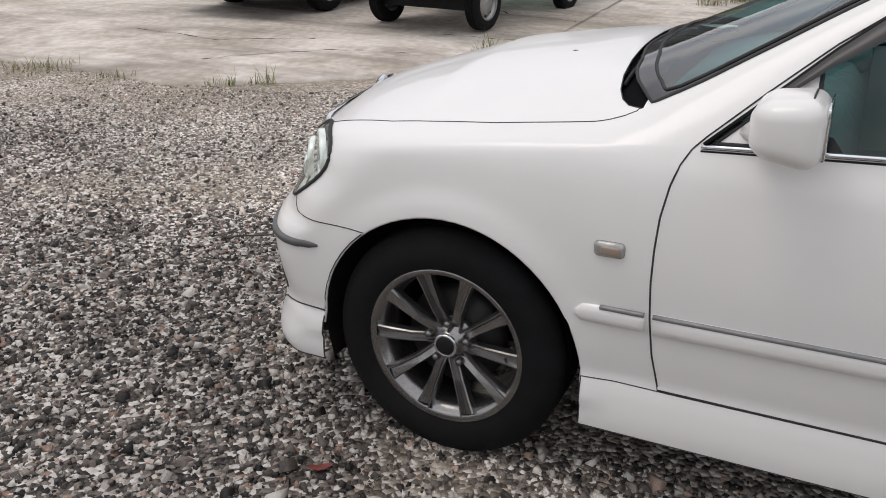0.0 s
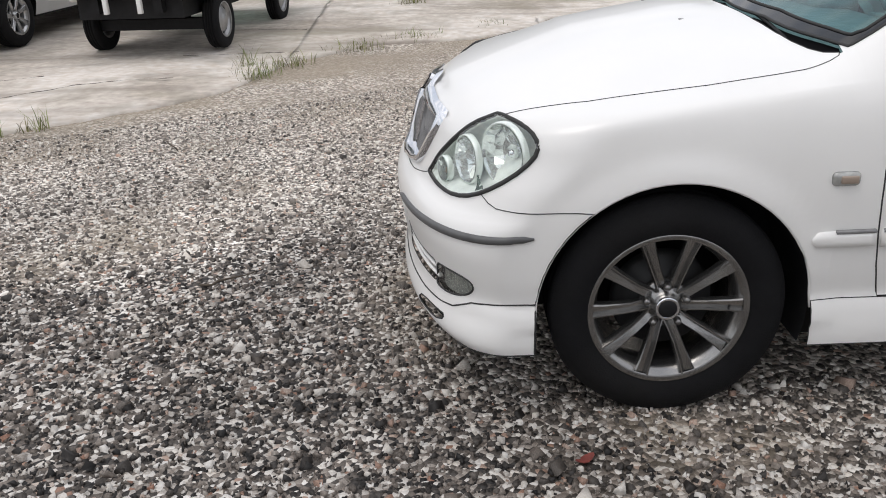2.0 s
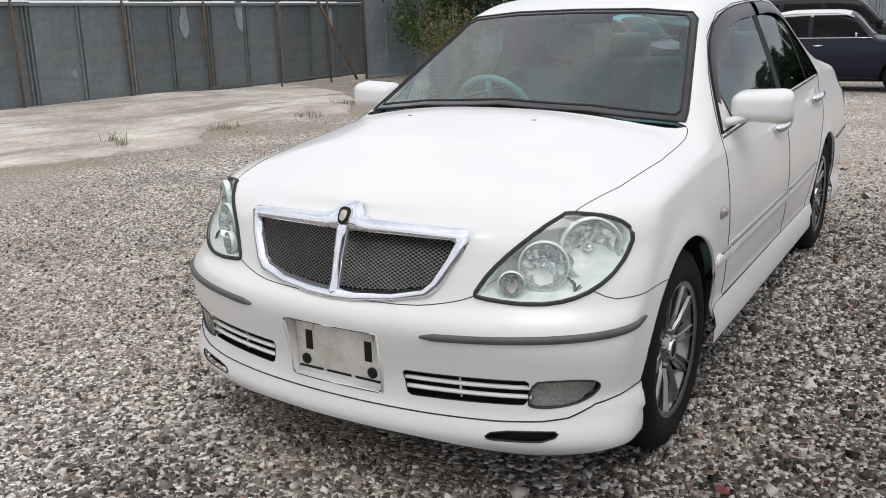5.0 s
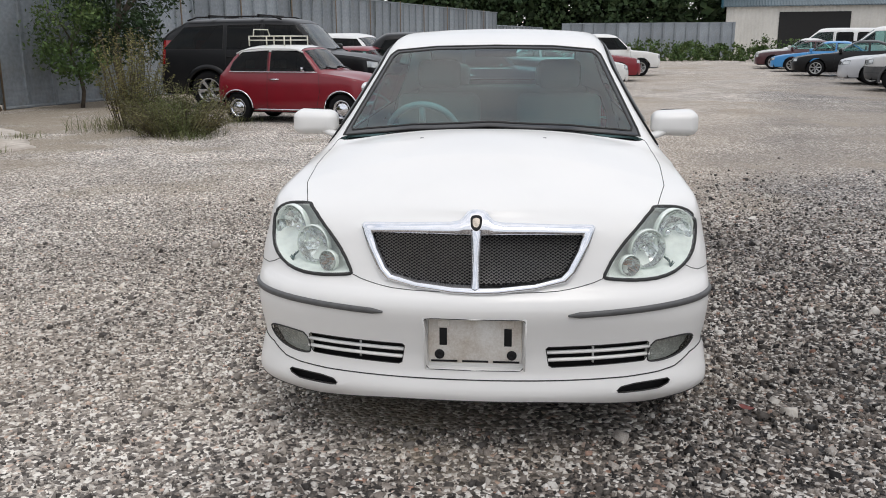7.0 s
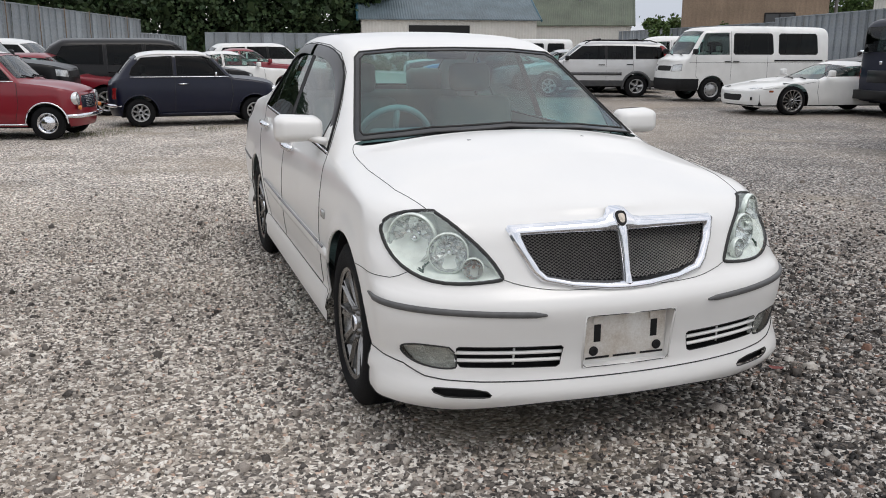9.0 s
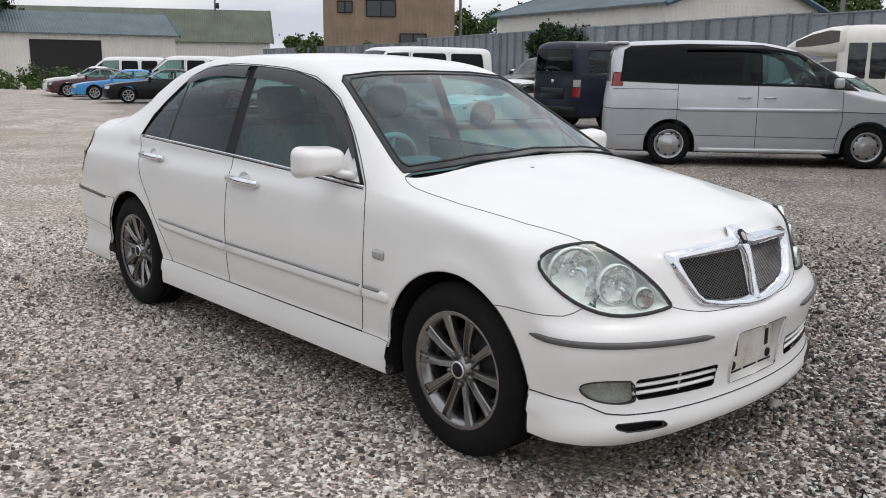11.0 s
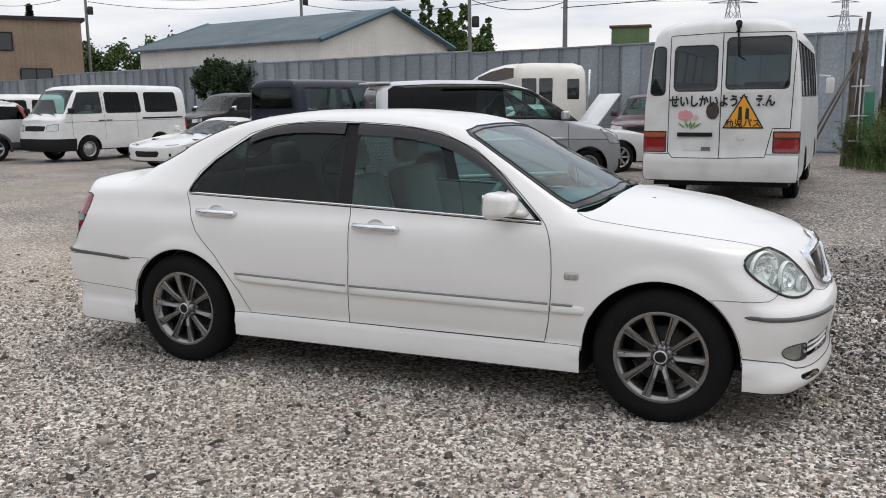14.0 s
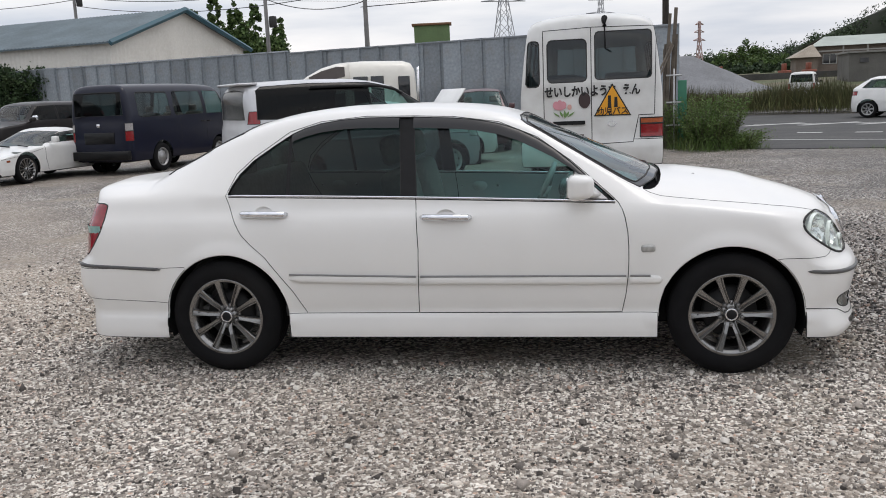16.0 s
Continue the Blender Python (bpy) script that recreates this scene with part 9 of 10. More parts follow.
def tree(label, x, y, h, crown_r, material, n=60, per=60, leaf=0.12, seed=1, trunk=0.12):
    rng = np.random.default_rng(seed)
    t = thing("tree", label, "tree", pose(x, y, 0))
    bm = bmesh.new()
    pts = [Vector((0, 0, -0.1))]
    for k in range(1, 6):
        pts.append(Vector((rng.normal() * 0.08, rng.normal() * 0.08, h * 0.75 * k / 5)))
    tube(bm, pts, [trunk * (1 - 0.15 * k) for k in range(6)], sides=8)
    for k in range(7):
        a = rng.uniform(0, 6.28)
        b = pts[2 + k % 4]
        e = b + Vector((math.cos(a) * crown_r * 0.7, math.sin(a) * crown_r * 0.7, h * rng.uniform(0.1, 0.3)))
        tube(bm, [b, b.lerp(e, 0.5) + Vector((0, 0, 0.1)), e], [trunk * 0.4, trunk * 0.25, trunk * 0.1], sides=6)
    part("trunk", bm, BARK, t)
    p, d = clumps(rng, (0, 0, h * 0.62), (crown_r, crown_r, h * 0.40), n, per, crown_r * 0.16)
    ob = new("crown", leaf_mesh("crown", p, d, leaf, material, seed))
    ob.parent = t
    return t


def blades(name, label, spots, material, seed, category="grass", kind="stuff"):
    """Grass: spots of (x, y, z, radius, height, count)."""
    rng = np.random.default_rng(seed)
    vs, fs = [], []
    for x, y, z, r, h, n in spots:
        for _ in range(int(n * 0.7)):
            a, rad = rng.uniform(0, 6.283), r * 0.75 * rng.uniform() ** 0.8
            bx, by = x + rad * math.cos(a), y + rad * math.sin(a)
            hh = h * 0.62 * rng.uniform(0.2, 1.1)
            la, ln = rng.uniform(0, 6.283), hh * rng.uniform(0.3, 1.5)
            w = rng.uniform(0.0013, 0.0034) * (1 + hh)
            dx, dy = math.cos(la), math.sin(la)
            i = len(vs)
            vs += [(bx - dy * w, by + dx * w, z - 0.01), (bx + dy * w, by - dx * w, z - 0.01), (bx + dx * ln * 0.4 + dy * w * 0.8, by + dy * ln * 0.4 - dx * w * 0.8, z + hh * 0.6), (bx + dx * ln * 0.4 - dy * w * 0.8, by + dy * ln * 0.4 + dx * w * 0.8, z + hh * 0.6), (bx + dx * ln, by + dy * ln, z + hh)]
            fs += [(i, i + 1, i + 2, i + 3), (i + 3, i + 2, i + 4)]
    me = bpy.data.meshes.new(name)
    me.from_pydata(vs, [], fs)
    me.materials.append(material)
    return tagged(new(name, me), label, category, kind=kind)


tuft_spots = [(0.3, -8.6, .13, .28, .30, 90), (1.16, -8.9, .14, .18, .22, 60), (2.0, -8.95, .14, .2, .42, 120), (-2.38, -6.5, .09, .10, .32, 26), (-5.9, -6.8, .02, .3, .24, 90), (-2.6, -6.95, .09, .12, .25, 40), (0.1, -9.1, .13, .3, .3, 110),
              (4.72, -2.9, .02, .10, .22, 40), (4.98, -2.76, .02, .08, .2, 30), (3.7, -4.95, .04, .10, .36, 40), (3.5, -4.5, .02, .22, .26, 120), (3.3, -5.0, .02, .25, .2, 90), (6.85, -2.6, .02, .4, .16, 120), (2.3, -8.5, .13, .22, .4, 80), (4.92, -2.72, .02, .06, .2, 14), (2.75, -5.75, .02, .3, .2, 90), (-4.4, -7.0, .02, .35, .14, 120), (-7.6, -7.4, .02, .4, .2, 120), (6.0, -2.6, .02, .2, .14, 40), (2.2, -6.3, .02, .35, .16, 80), (1.4, -7.0, .02, .3, .12, 60)]
blades("grass_tufts", "thin green grass tufts along the broken pad edge", tuft_spots, LEAF_GRASS, 5)
dry = [(x + 0.1, y + 0.08, z, r * 1.3, h * 0.7, n // 2) for x, y, z, r, h, n in tuft_spots]
blades("dry_grass", "dry brown grass and weeds along the pad edge", dry, LEAF_DRY, 6)


def weed(label, x, y, h, r, n, material, seed, z=0.0, leaf=0.05):
    rng = np.random.default_rng(seed)
    w = thing("weed_bush", label, "bush", pose(x, y, z))
    bm = bmesh.new()
    pts, dirs = [], []
    for k in range(n):
        a, rad = rng.uniform(0, 6.283), r * math.sqrt(rng.uniform())
        b = Vector((rad * 0.55 * math.cos(a), rad * 0.55 * math.sin(a), -0.02))
        hh = h * rng.uniform(0.45, 1.05)
        e = Vector((rad * math.cos(a) * 1.2 + rng.normal() * 0.08, rad * math.sin(a) * 1.2 + rng.normal() * 0.08, hh))
        mid = b.lerp(e, 0.55) + Vector((0, 0, 0.05 * h))
        tube(bm, [b, mid, e], [0.006, 0.005, 0.002], sides=3)
        for t in np.linspace(0.22, 1.0, 22):
            p = (b.lerp(mid, t / 0.55) if t < 0.55 else mid.lerp(e, (t - 0.55) / 0.45))
            for _ in range(3):
                pts.append((p.x + rng.normal() * 0.03, p.y + rng.normal() * 0.03, p.z + rng.normal() * 0.02))
                dirs.append((rng.normal(), rng.normal(), rng.uniform(-0.2, 0.9)))
    part("stem", bm, BARK, w)
    ob = new("foliage", leaf_mesh("foliage", np.array(pts), np.array(dirs), leaf, material, seed, 0.35))
    ob.parent = w
    return w


LEAF_OLIVE = leaf_mat("olive_weeds", (0.17, 0.17, 0.055), (0.21, 0.175, 0.08))
LEAF_LOW = leaf_mat("low_weeds", (0.10, 0.125, 0.042), (0.15, 0.13, 0.06))
weed("tall olive green weeds beside the red car", -9.35, -6.4, 1.6, 0.50, 90, LEAF_OLIVE, 3, 0.0, 0.048)
weed("low green and brown weeds beside the red car", -8.3, -5.2, 0.55, 0.80, 150, LEAF_LOW, 4, 0.0, 0.042)
weed("low brown weeds at the corner of the pad", -9.2, -5.7, 0.80, 0.8, 110, LEAF_LOW, 7, 0.0, 0.045)
blades("weed_grass", "matted dull green grass under the weeds", [(-8.3, -5.15, 0.0, 1.0, 0.45, 700), (-9.2, -5.8, 0.0, 1.2, 0.5, 700), (-7.7, -4.75, 0.0, 0.5, 0.3, 260), (-9.0, -6.6, 0.0, 1.0, 0.5, 400), (-10.2, -5.0, 0.0, 0.8, 0.3, 260), (-10.7, -2.4, 0.0, 0.7, 0.16, 260), (-11.3, -1.9, 0.0, 0.7, 0.14, 220), (-11.2, -0.5, 0.0, 0.6, 0.14, 180)], LEAF_LOW, 26)
LEAF_FRESH = leaf_mat("fresh_weeds", (0.085, 0.155, 0.035), (0.13, 0.17, 0.055))
weed("green roadside weeds beside the bus", 3.55, 15.3, 1.18, 0.66, 210, LEAF_FRESH, 8, 0.0, 0.055)
weed("green roadside weeds beside the bus", 2.95, 16.0, 1.1, 0.55, 120, LEAF_FRESH, 9, 0.0, 0.055)
weed("green roadside weeds at the yard's edge", 4.15, 15.2, 0.42, 0.5, 110, LEAF_FRESH, 10, 0.0, 0.045)
blades("verge_grass", "ragged green grass along the edge of the road", [(3.4, 14.95, 0.0, 0.9, 0.6, 700), (4.3, 14.95, 0.0, 0.6, 0.35, 320), (2.9, 15.5, 0.0, 0.6, 0.6, 400), (6.9, 13.75, 0.0, 0.7, 0.2, 220), (8.0, 13.2, 0.0, 0.8, 0.24, 260), (5.9, 14.2, 0.0, 0.5, 0.12, 90)], LEAF_FRESH, 27)
weed("brown dead weeds heaped by the fence", 3.6, -10.7, 0.85, 0.7, 80, leaf_mat("dead_stalks", (0.10, 0.075, 0.05), (0.07, 0.05, 0.035)), 11, 0.1, 0.06)
tree("ivy-grown dark green tree against the fence", -15.2, -9.25, 4.2, 1.25, LEAF_DARK, 90, 70, 0.13, 2)
tree("dark green shrub beside the fence", -13.8, -9.6, 2.4, 0.8, LEAF_MID, 50, 60, 0.10, 12, 0.05)


def wood(name, label, lumps, material, seed, leaf, per=40):
    rng = np.random.default_rng(seed)
    ps, ds = [], []
    for c, rad, n in lumps:
        p, d = clumps(rng, c, rad, n, per, min(rad) * 0.13)
        ps.append(p)
        ds.append(d)
    p, d = np.concatenate(ps), np.concatenate(ds)
    keep = p[:, 2] > -0.2
    return tagged(new(name, leaf_mesh(name, p[keep], d[keep], leaf, material, seed, 0.7)), label, "trees", kind="stuff")


rng = np.random.default_rng(31)
lumps = [((-84 + rng.normal() * 2, y, 4.2), (3.6, 3.4, 5.2 + rng.uniform(-0.5, 2.5)), 90) for y in np.arange(-30, 24.5, 4.2)]
wood("far_trees", "dense dark green trees beyond the yard", lumps, LEAF_DARK, 14, 0.5, 56)
wood("inner_trees", "dark inner branches of the trees beyond the yard", [(c, (r[0] * 0.78, r[1] * 0.9, r[2] * 0.8), 40) for c, r, n in lumps], LEAF_DARK, 46, 1.15, 22)
wood("climbing_plant", "dark climbing plant heaped over the fence", [((-22.4, 27.9, 2.4), (1.9, 0.8, 1.1), 110), ((-22.2, 28.0, 1.0), (1.2, 0.5, 1.1), 50)], LEAF_DARK, 13, 0.13, 130)
lumps = [((-26.5, 57, 4.5), (2.0, 2.0, 3.2), 90), ((-24, 57.5, 4.3), (1.9, 1.9, 3.0), 90), ((-21.8, 57, 3.6), (1.7, 1.8, 2.7), 80)]
lumps += [((x, 57 + 0.4 * k, z), (0.5, 0.5, 1.5), 26) for k, (x, z) in enumerate(((-27.6, 7.0), (-26.0, 7.9), (-24.6, 7.3), (-23.2, 7.2), (-21.6, 6.2)))]
wood("bamboo_trees", "light green trees behind the blue-roofed shed", lumps, LEAF_MID, 15, 0.27, 80)
lumps = [((-70 + 4.5 * k, 66 + 1.5 * k, 5), (3.0, 2.5, 2.6 + rng.uniform(-0.5, 1)), 50) for k in range(5)] + [((-66, 50, 2.6), (2.2, 2.2, 2.6), 50), ((-72, 47, 2.2), (4, 2, 2.3), 50)]
wood("mid_trees", "green trees beside the tan building", lumps, LEAF_MID, 16, 0.38, 95)
crest = ([12, 20, 26, 33, 45, 54, 61, 69, 77, 90, 130], [7.0, 8.6, 9.2, 8.8, 9.4, 9.8, 12.4, 16.2, 20.0, 27.0, 35.0])
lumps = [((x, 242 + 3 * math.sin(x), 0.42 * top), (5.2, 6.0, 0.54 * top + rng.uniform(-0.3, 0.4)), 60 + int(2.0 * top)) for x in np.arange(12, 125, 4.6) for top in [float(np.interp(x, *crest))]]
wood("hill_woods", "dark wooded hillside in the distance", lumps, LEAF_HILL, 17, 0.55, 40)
bm = bmesh.new()
prev = None
for x in np.arange(2, 150, 4.0):
    top = 0.86 * float(np.interp(x, *crest))
    cur = [bm.verts.new((x, y, k * top + 0.5 * noise.noise(Vector((x * 0.2, y * 0.2, 3))))) for y, k in ((232, -0.05), (238, 0.7), (242, 1.0), (250, 1.0), (262, -0.05))]
    if prev:
        for j in range(4):
            bm.faces.new((prev[j], cur[j], cur[j + 1], prev[j + 1]))
    prev = cur
tagged(part("hillside", bm, mat("hill_floor", (0.017, 0.024, 0.012), 0.95, 0, 0.4, 0.2, fine=0.5)), "dark green ridge under the far woods", "hill", kind="structure")
lumps = [((37.5, 200, 4.5), (4.2, 3.0, 5.6), 90), ((33.0, 200, 3.6), (3.6, 3.0, 4.4), 70), ((43.0, 201, 3.2), (4.0, 3.0, 4.0), 70), ((29, 150, 3.2), (4.0, 2.0, 1.8), 60), ((23, 150, 3.0), (3.4, 2.0, 1.6), 50)]
wood("slope_trees", "rounded green trees below the hill", lumps, LEAF_MID, 44, 0.42, 70)


def reeds(name, label, m, x0, x1, y0, y1, h0, h1, count, material, seed, lean=0.16, thin=0.045):
    """Upright stems and blades that stand on the ground."""
    rng = np.random.default_rng(seed)
    x = rng.uniform(x0, x1, count)
    y = rng.uniform(y0, y1, count)
    h = rng.uniform(h0, h1, count) * (1 + 0.14 * np.sin(x * 0.9) + 0.08 * np.sin(x * 2.7 + 1))
    z = h * rng.uniform(0.4, 0.62, count)
    d = np.stack([rng.normal(size=count) * lean, rng.normal(size=count) * lean, np.ones(count)], 1)
    ob = tagged(new(name, leaf_mesh(name, np.stack([x, y, z], 1), d, h * 0.9, material, seed, thin)), label, "grass", kind="stuff")
    ob.matrix_basis = m
    return ob


LEAF_FIR = leaf_mat("fir_needles", (0.020, 0.036, 0.020), (0.030, 0.046, 0.022))


def conifer(label, x, y, h, r, seed):
    g = np.random.default_rng(seed)
    t = thing("tree", label, "tree", pose(x, y, 0))
    bm = bmesh.new()
    tube(bm, [(0, 0, -0.1), (0.05, 0, h * 0.5), (0, 0, h)], [0.22, 0.14, 0.03], sides=8)
    part("trunk", bm, BARK, t)
    k = 4200
    z = h * (0.12 + 0.88 * g.uniform(0, 1, k) ** 1.25)
    a = g.uniform(0, 6.283, k)
    wide = r * (1.02 - z / h) * (0.8 + 0.25 * np.sin(z * 3.1) + 0.15 * np.sin(a * 3 + z))
    q = np.sqrt(g.uniform(0.15, 1, k)) * wide
    p = np.stack([q * np.cos(a), q * np.sin(a), z], 1)
    d = np.stack([np.cos(a), np.sin(a), g.normal(-0.35, 0.35, k)], 1)
    ob = new("crown", leaf_mesh("crown", p, d, 0.55, LEAF_FIR, seed, 0.35))
    ob.parent = t
    return t


lumps = [((-57 + rng.uniform(-3, 3), y, 0.35), (1.6, 1.3, 0.75 + rng.uniform(-0.2, 0.5)), 26) for y in np.arange(7.0, 24.0, 1.1)]
wood("weed_bank", "rank green and brown weeds before the workshop", lumps, LEAF_MID, 45, 0.17, 50)
conifer("dark pointed conifer beside the tan warehouse", -62.5, 53.5, 10.2, 2.3, 41)
conifer("dark pointed conifer beside the tan warehouse", -60.5, 55.5, 6.5, 2.2, 42)
wood("yard_shrubs", "rounded green shrubs along the foot of the barn", [((-51.5, 34.0, 1.6), (1.1, 1.1, 1.6), 40), ((-47.5, 36.6, 1.5), (1.4, 1.2, 1.7), 50), ((-49.5, 35.0, 0.9), (1.6, 1.0, 1.1), 40), ((-45.0, 37.5, 1.1), (1.6, 1.0, 1.3), 40), ((-42.4, 37.2, 0.8), (1.3, 0.9, 1.0), 30)], LEAF_MID, 43, 0.24, 60)
LEAF_REED = leaf_mat("reed_blades", (0.080, 0.072, 0.030), (0.055, 0.066, 0.024))
verge = pose(8.0, 33.9, 0, 0, 0, -28)
reeds("reed_bank", "tall olive reeds along the far side of the road", verge, -7, 34, 0.3, 3.4, 0.8, 1.38, 40000, LEAF_REED, 18, 0.17, 0.017)
reeds("green_bank", "green weeds along the far side of the road", verge, -7, 34, 0.0, 3.4, 0.35, 0.95, 16000, LEAF_LOW, 19, 0.4, 0.028)
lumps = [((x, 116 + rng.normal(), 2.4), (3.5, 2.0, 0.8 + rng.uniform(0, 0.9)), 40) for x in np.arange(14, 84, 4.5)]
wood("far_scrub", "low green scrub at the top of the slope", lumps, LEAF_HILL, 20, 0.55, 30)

# ---- road ----
ASPHALT = mat("asphalt", (0.042, 0.042, 0.043), 0.85, 0, 0.25, 0.8, fine=0.4, bump=0.2, bscale=80, color2=(0.066, 0.064, 0.061))
LINEP = mat("road_line", (0.55, 0.55, 0.53), 0.7, 0, 0.2, 5, fine=0.3)
rd = pose(7.0, 20.0, 0, 0, 0, -28)
edge = [(2.6, 24.0), (3.3, 17.0), (4.5, 14.75), (6.9, 14.0), (9.5, 12.6), (46, -7.0), (46, 12.0), (9.5, 33.2), (2.6, 37.0)]
bm = bmesh.new()
up = [bm.verts.new((x, y, 0.012)) for x, y in edge]
low = [bm.verts.new((x, y, -0.05)) for x, y in edge]
bm.faces.new(up)
for k in range(len(edge)):
    j = (k + 1) % len(edge)
    bm.faces.new((up[k], low[k], low[j], up[j]))
road = tagged(part("road", bm, ASPHALT, smooth=False), "grey asphalt road with white lane lines", "road", kind="structure")


def lane_line(x0, y0, x1, y1, w):
    """A painted stripe between two points of the road's own plan."""
    bm = bmesh.new()
    d = Vector((x1 - x0, y1 - y0, 0)).normalized()
    n = Vector((-d.y, d.x, 0)) * w
    vs = [bm.verts.new(rd @ (Vector((x, y, z)) + sg * n)) for z in (0.013, 0.017) for x, y, sg in ((x0, y0, -1), (x1, y1, -1), (x1, y1, 1), (x0, y0, 1))]
    for q in ((4, 5, 6, 7), (0, 1, 5, 4), (1, 2, 6, 5), (2, 3, 7, 6), (3, 0, 4, 7)):
        bm.faces.new([vs[i] for i in q])
    part("lane_line", bm, LINEP, road, smooth=False)


for k in range(9):
    lane_line(-0.55 + 1.5 * k, 0.0, 0.1 + 1.5 * k, 0.0, 0.11)
lane_line(-3.4, -2.9, 30, -2.9, 0.05)
for k in range(4):
    lane_line(-3.3 + 1.75 * k, 3.85 + 0.1 * k, -1.9 + 1.75 * k, 5.5 + 0.1 * k, 0.16)
lane_line(-3.3, 4.9, 30, 6.4, 0.07)

# ---- buildings ----
def wall_box(name, lo, hi, parent, material, rib=0.0):
    bm = bmesh.new()
    if rib:
        for axis in (0, 1):
            for side in (0, 1):
                o = 1 - axis
                n = int((hi[axis] - lo[axis]) / rib)
                prev = None
                for k in range(n * 2 + 1):
                    a = lo[axis] + (hi[axis] - lo[axis]) * k / (2 * n)
                    q = (hi[o] if side else lo[o]) + (0.03 if k % 2 else 0.0) * (1 if side else -1)
                    p = [0, 0]
                    p[axis], p[o] = a, q
                    cur = (bm.verts.new((*p, lo[2])), bm.verts.new((*p, hi[2])))
                    if prev:
                        bm.faces.new((prev[0], cur[0], cur[1], prev[1]))
                    prev = cur
        box(bm, (lo[0] + 0.02, lo[1] + 0.02, lo[2]), (hi[0] - 0.02, hi[1] - 0.02, hi[2]))
    else:
        box(bm, lo, hi)
    return part(name, bm, material, parent, smooth=False)


CREAMW = mat("cream_cladding", (0.68, 0.66, 0.61), 0.7, 0, 0.12, 0.5, fine=0.2, dirt=0.08)
BLUER = mat("blue_grey_roof", (0.115, 0.155, 0.175), 0.5, 0.2, 0.3, 0.6, fine=0.3)
BLUET = mat("blue_trim", (0.03, 0.10, 0.135), 0.5)
TANW = mat("tan_cladding", (0.30, 0.22, 0.155), 0.8, 0, 0.25, 0.6, fine=0.3)
GREENR = mat("green_roof", (0.115, 0.135, 0.095), 0.6, 0.1, 0.3, 0.5, fine=0.3)
OPENSHADE = mat("opening_shade", (0.02, 0.02, 0.02), 0.9)


def gabled(name, label, m, L, D, eave, ridge, wall_m, roof_m, trim_m, over=0.35, rib=0.3):
    """A shed: x along the ridge from 0 to -L, y across from 0 to D."""
    g = thing(name, label, "building", m)
    wall_box("wall", (-L, 0, 0), (0, D, eave), g, wall_m, rib)
    for x in (-0.02, -L + 0.02):
        bm = bmesh.new()
        a = [bm.verts.new((x + e, y, z)) for e in (0.03, -0.03) for y, z in ((0, eave - 0.01), (D, eave - 0.01), (D / 2, ridge))]
        bm.faces.new(a[:3])
        bm.faces.new(a[3:][::-1])
        part("gable", bm, wall_m, g, smooth=False)
    s = (ridge - eave) / (D / 2)
    for sgn in (0, 1):
        bm = bmesh.new()
        n = int((L + 2 * over) / 0.25)
        prev = None
        for k in range(2 * n + 1):
            x = over - (L + 2 * over) * k / (2 * n)
            up = 0.05 if k % 2 else 0.0
            y0, z0 = (-over, eave - s * over + 0.05) if sgn == 0 else (D + over, eave - s * over + 0.05)
            cur = [bm.verts.new((x, y0, z0 + up)), bm.verts.new((x, D / 2, ridge + 0.05 + up)), bm.verts.new((x, D / 2, ridge - 0.02)), bm.verts.new((x, y0, z0 - 0.07))]
            if prev:
                for j in range(4):
                    bm.faces.new((prev[j], cur[j], cur[(j + 1) % 4], prev[(j + 1) % 4]))
            prev = cur
        part("roof", bm, roof_m, g, smooth=False)
        z0 = eave - s * over
        for x in (over + 0.03, -L - over - 0.03):
            bm = bmesh.new()
            tube(bm, [(x, y0, z0), (x, D / 2, ridge + 0.02)], 0.13, sides=4, flat=1.2)
            part("verge_board", bm, trim_m, g, smooth=False)
    return g


ang = math.degrees(math.atan2(-2.1, 9.77))
gabled("shed", "cream clad shed with a blue-grey corrugated roof", pose(-22.75, 36.3, 0, 0, 0, ang), 15.5, 11.8, 4.85, 6.75, CREAMW, BLUER, BLUET)
hut = gabled("shed", "pale workshop with a blue roof and a wide dark doorway", pose(-75.6, 35.0, 0, 0, 0, 78), 17, 9, 4.35, 6.3, CREAMW, BLUER, BLUET)
# no real opening: a near-black slab stands for the shade inside
bm = bmesh.new()
box(bm, (-12.5, -0.08, 0.0), (-6.6, 0.06, 3.7))
part("doorway", bm, OPENSHADE, hut, "near-black panel painted as the shade inside the wide doorway", smooth=False)
gabled("barn", "cream barn with a long green roof", pose(-86.0, 51.5, 0, 0, 0, 62), 30, 10, 4.4, 8.0, CREAMW, GREENR, GREENR)
tan = thing("warehouse", "two-storey tan corrugated warehouse with dark windows", "building", pose(-58.9, 40.3, 0, 0, 0, 52.4))
wall_box("wall", (0, 0, 0), (11.0, 9, 8.0), tan, TANW, 0.35)
bm = bmesh.new()
box(bm, (-0.3, -0.3, 8.0), (11.3, 9.3, 8.25))
part("roof", bm, DARKMETAL, tan, smooth=False)
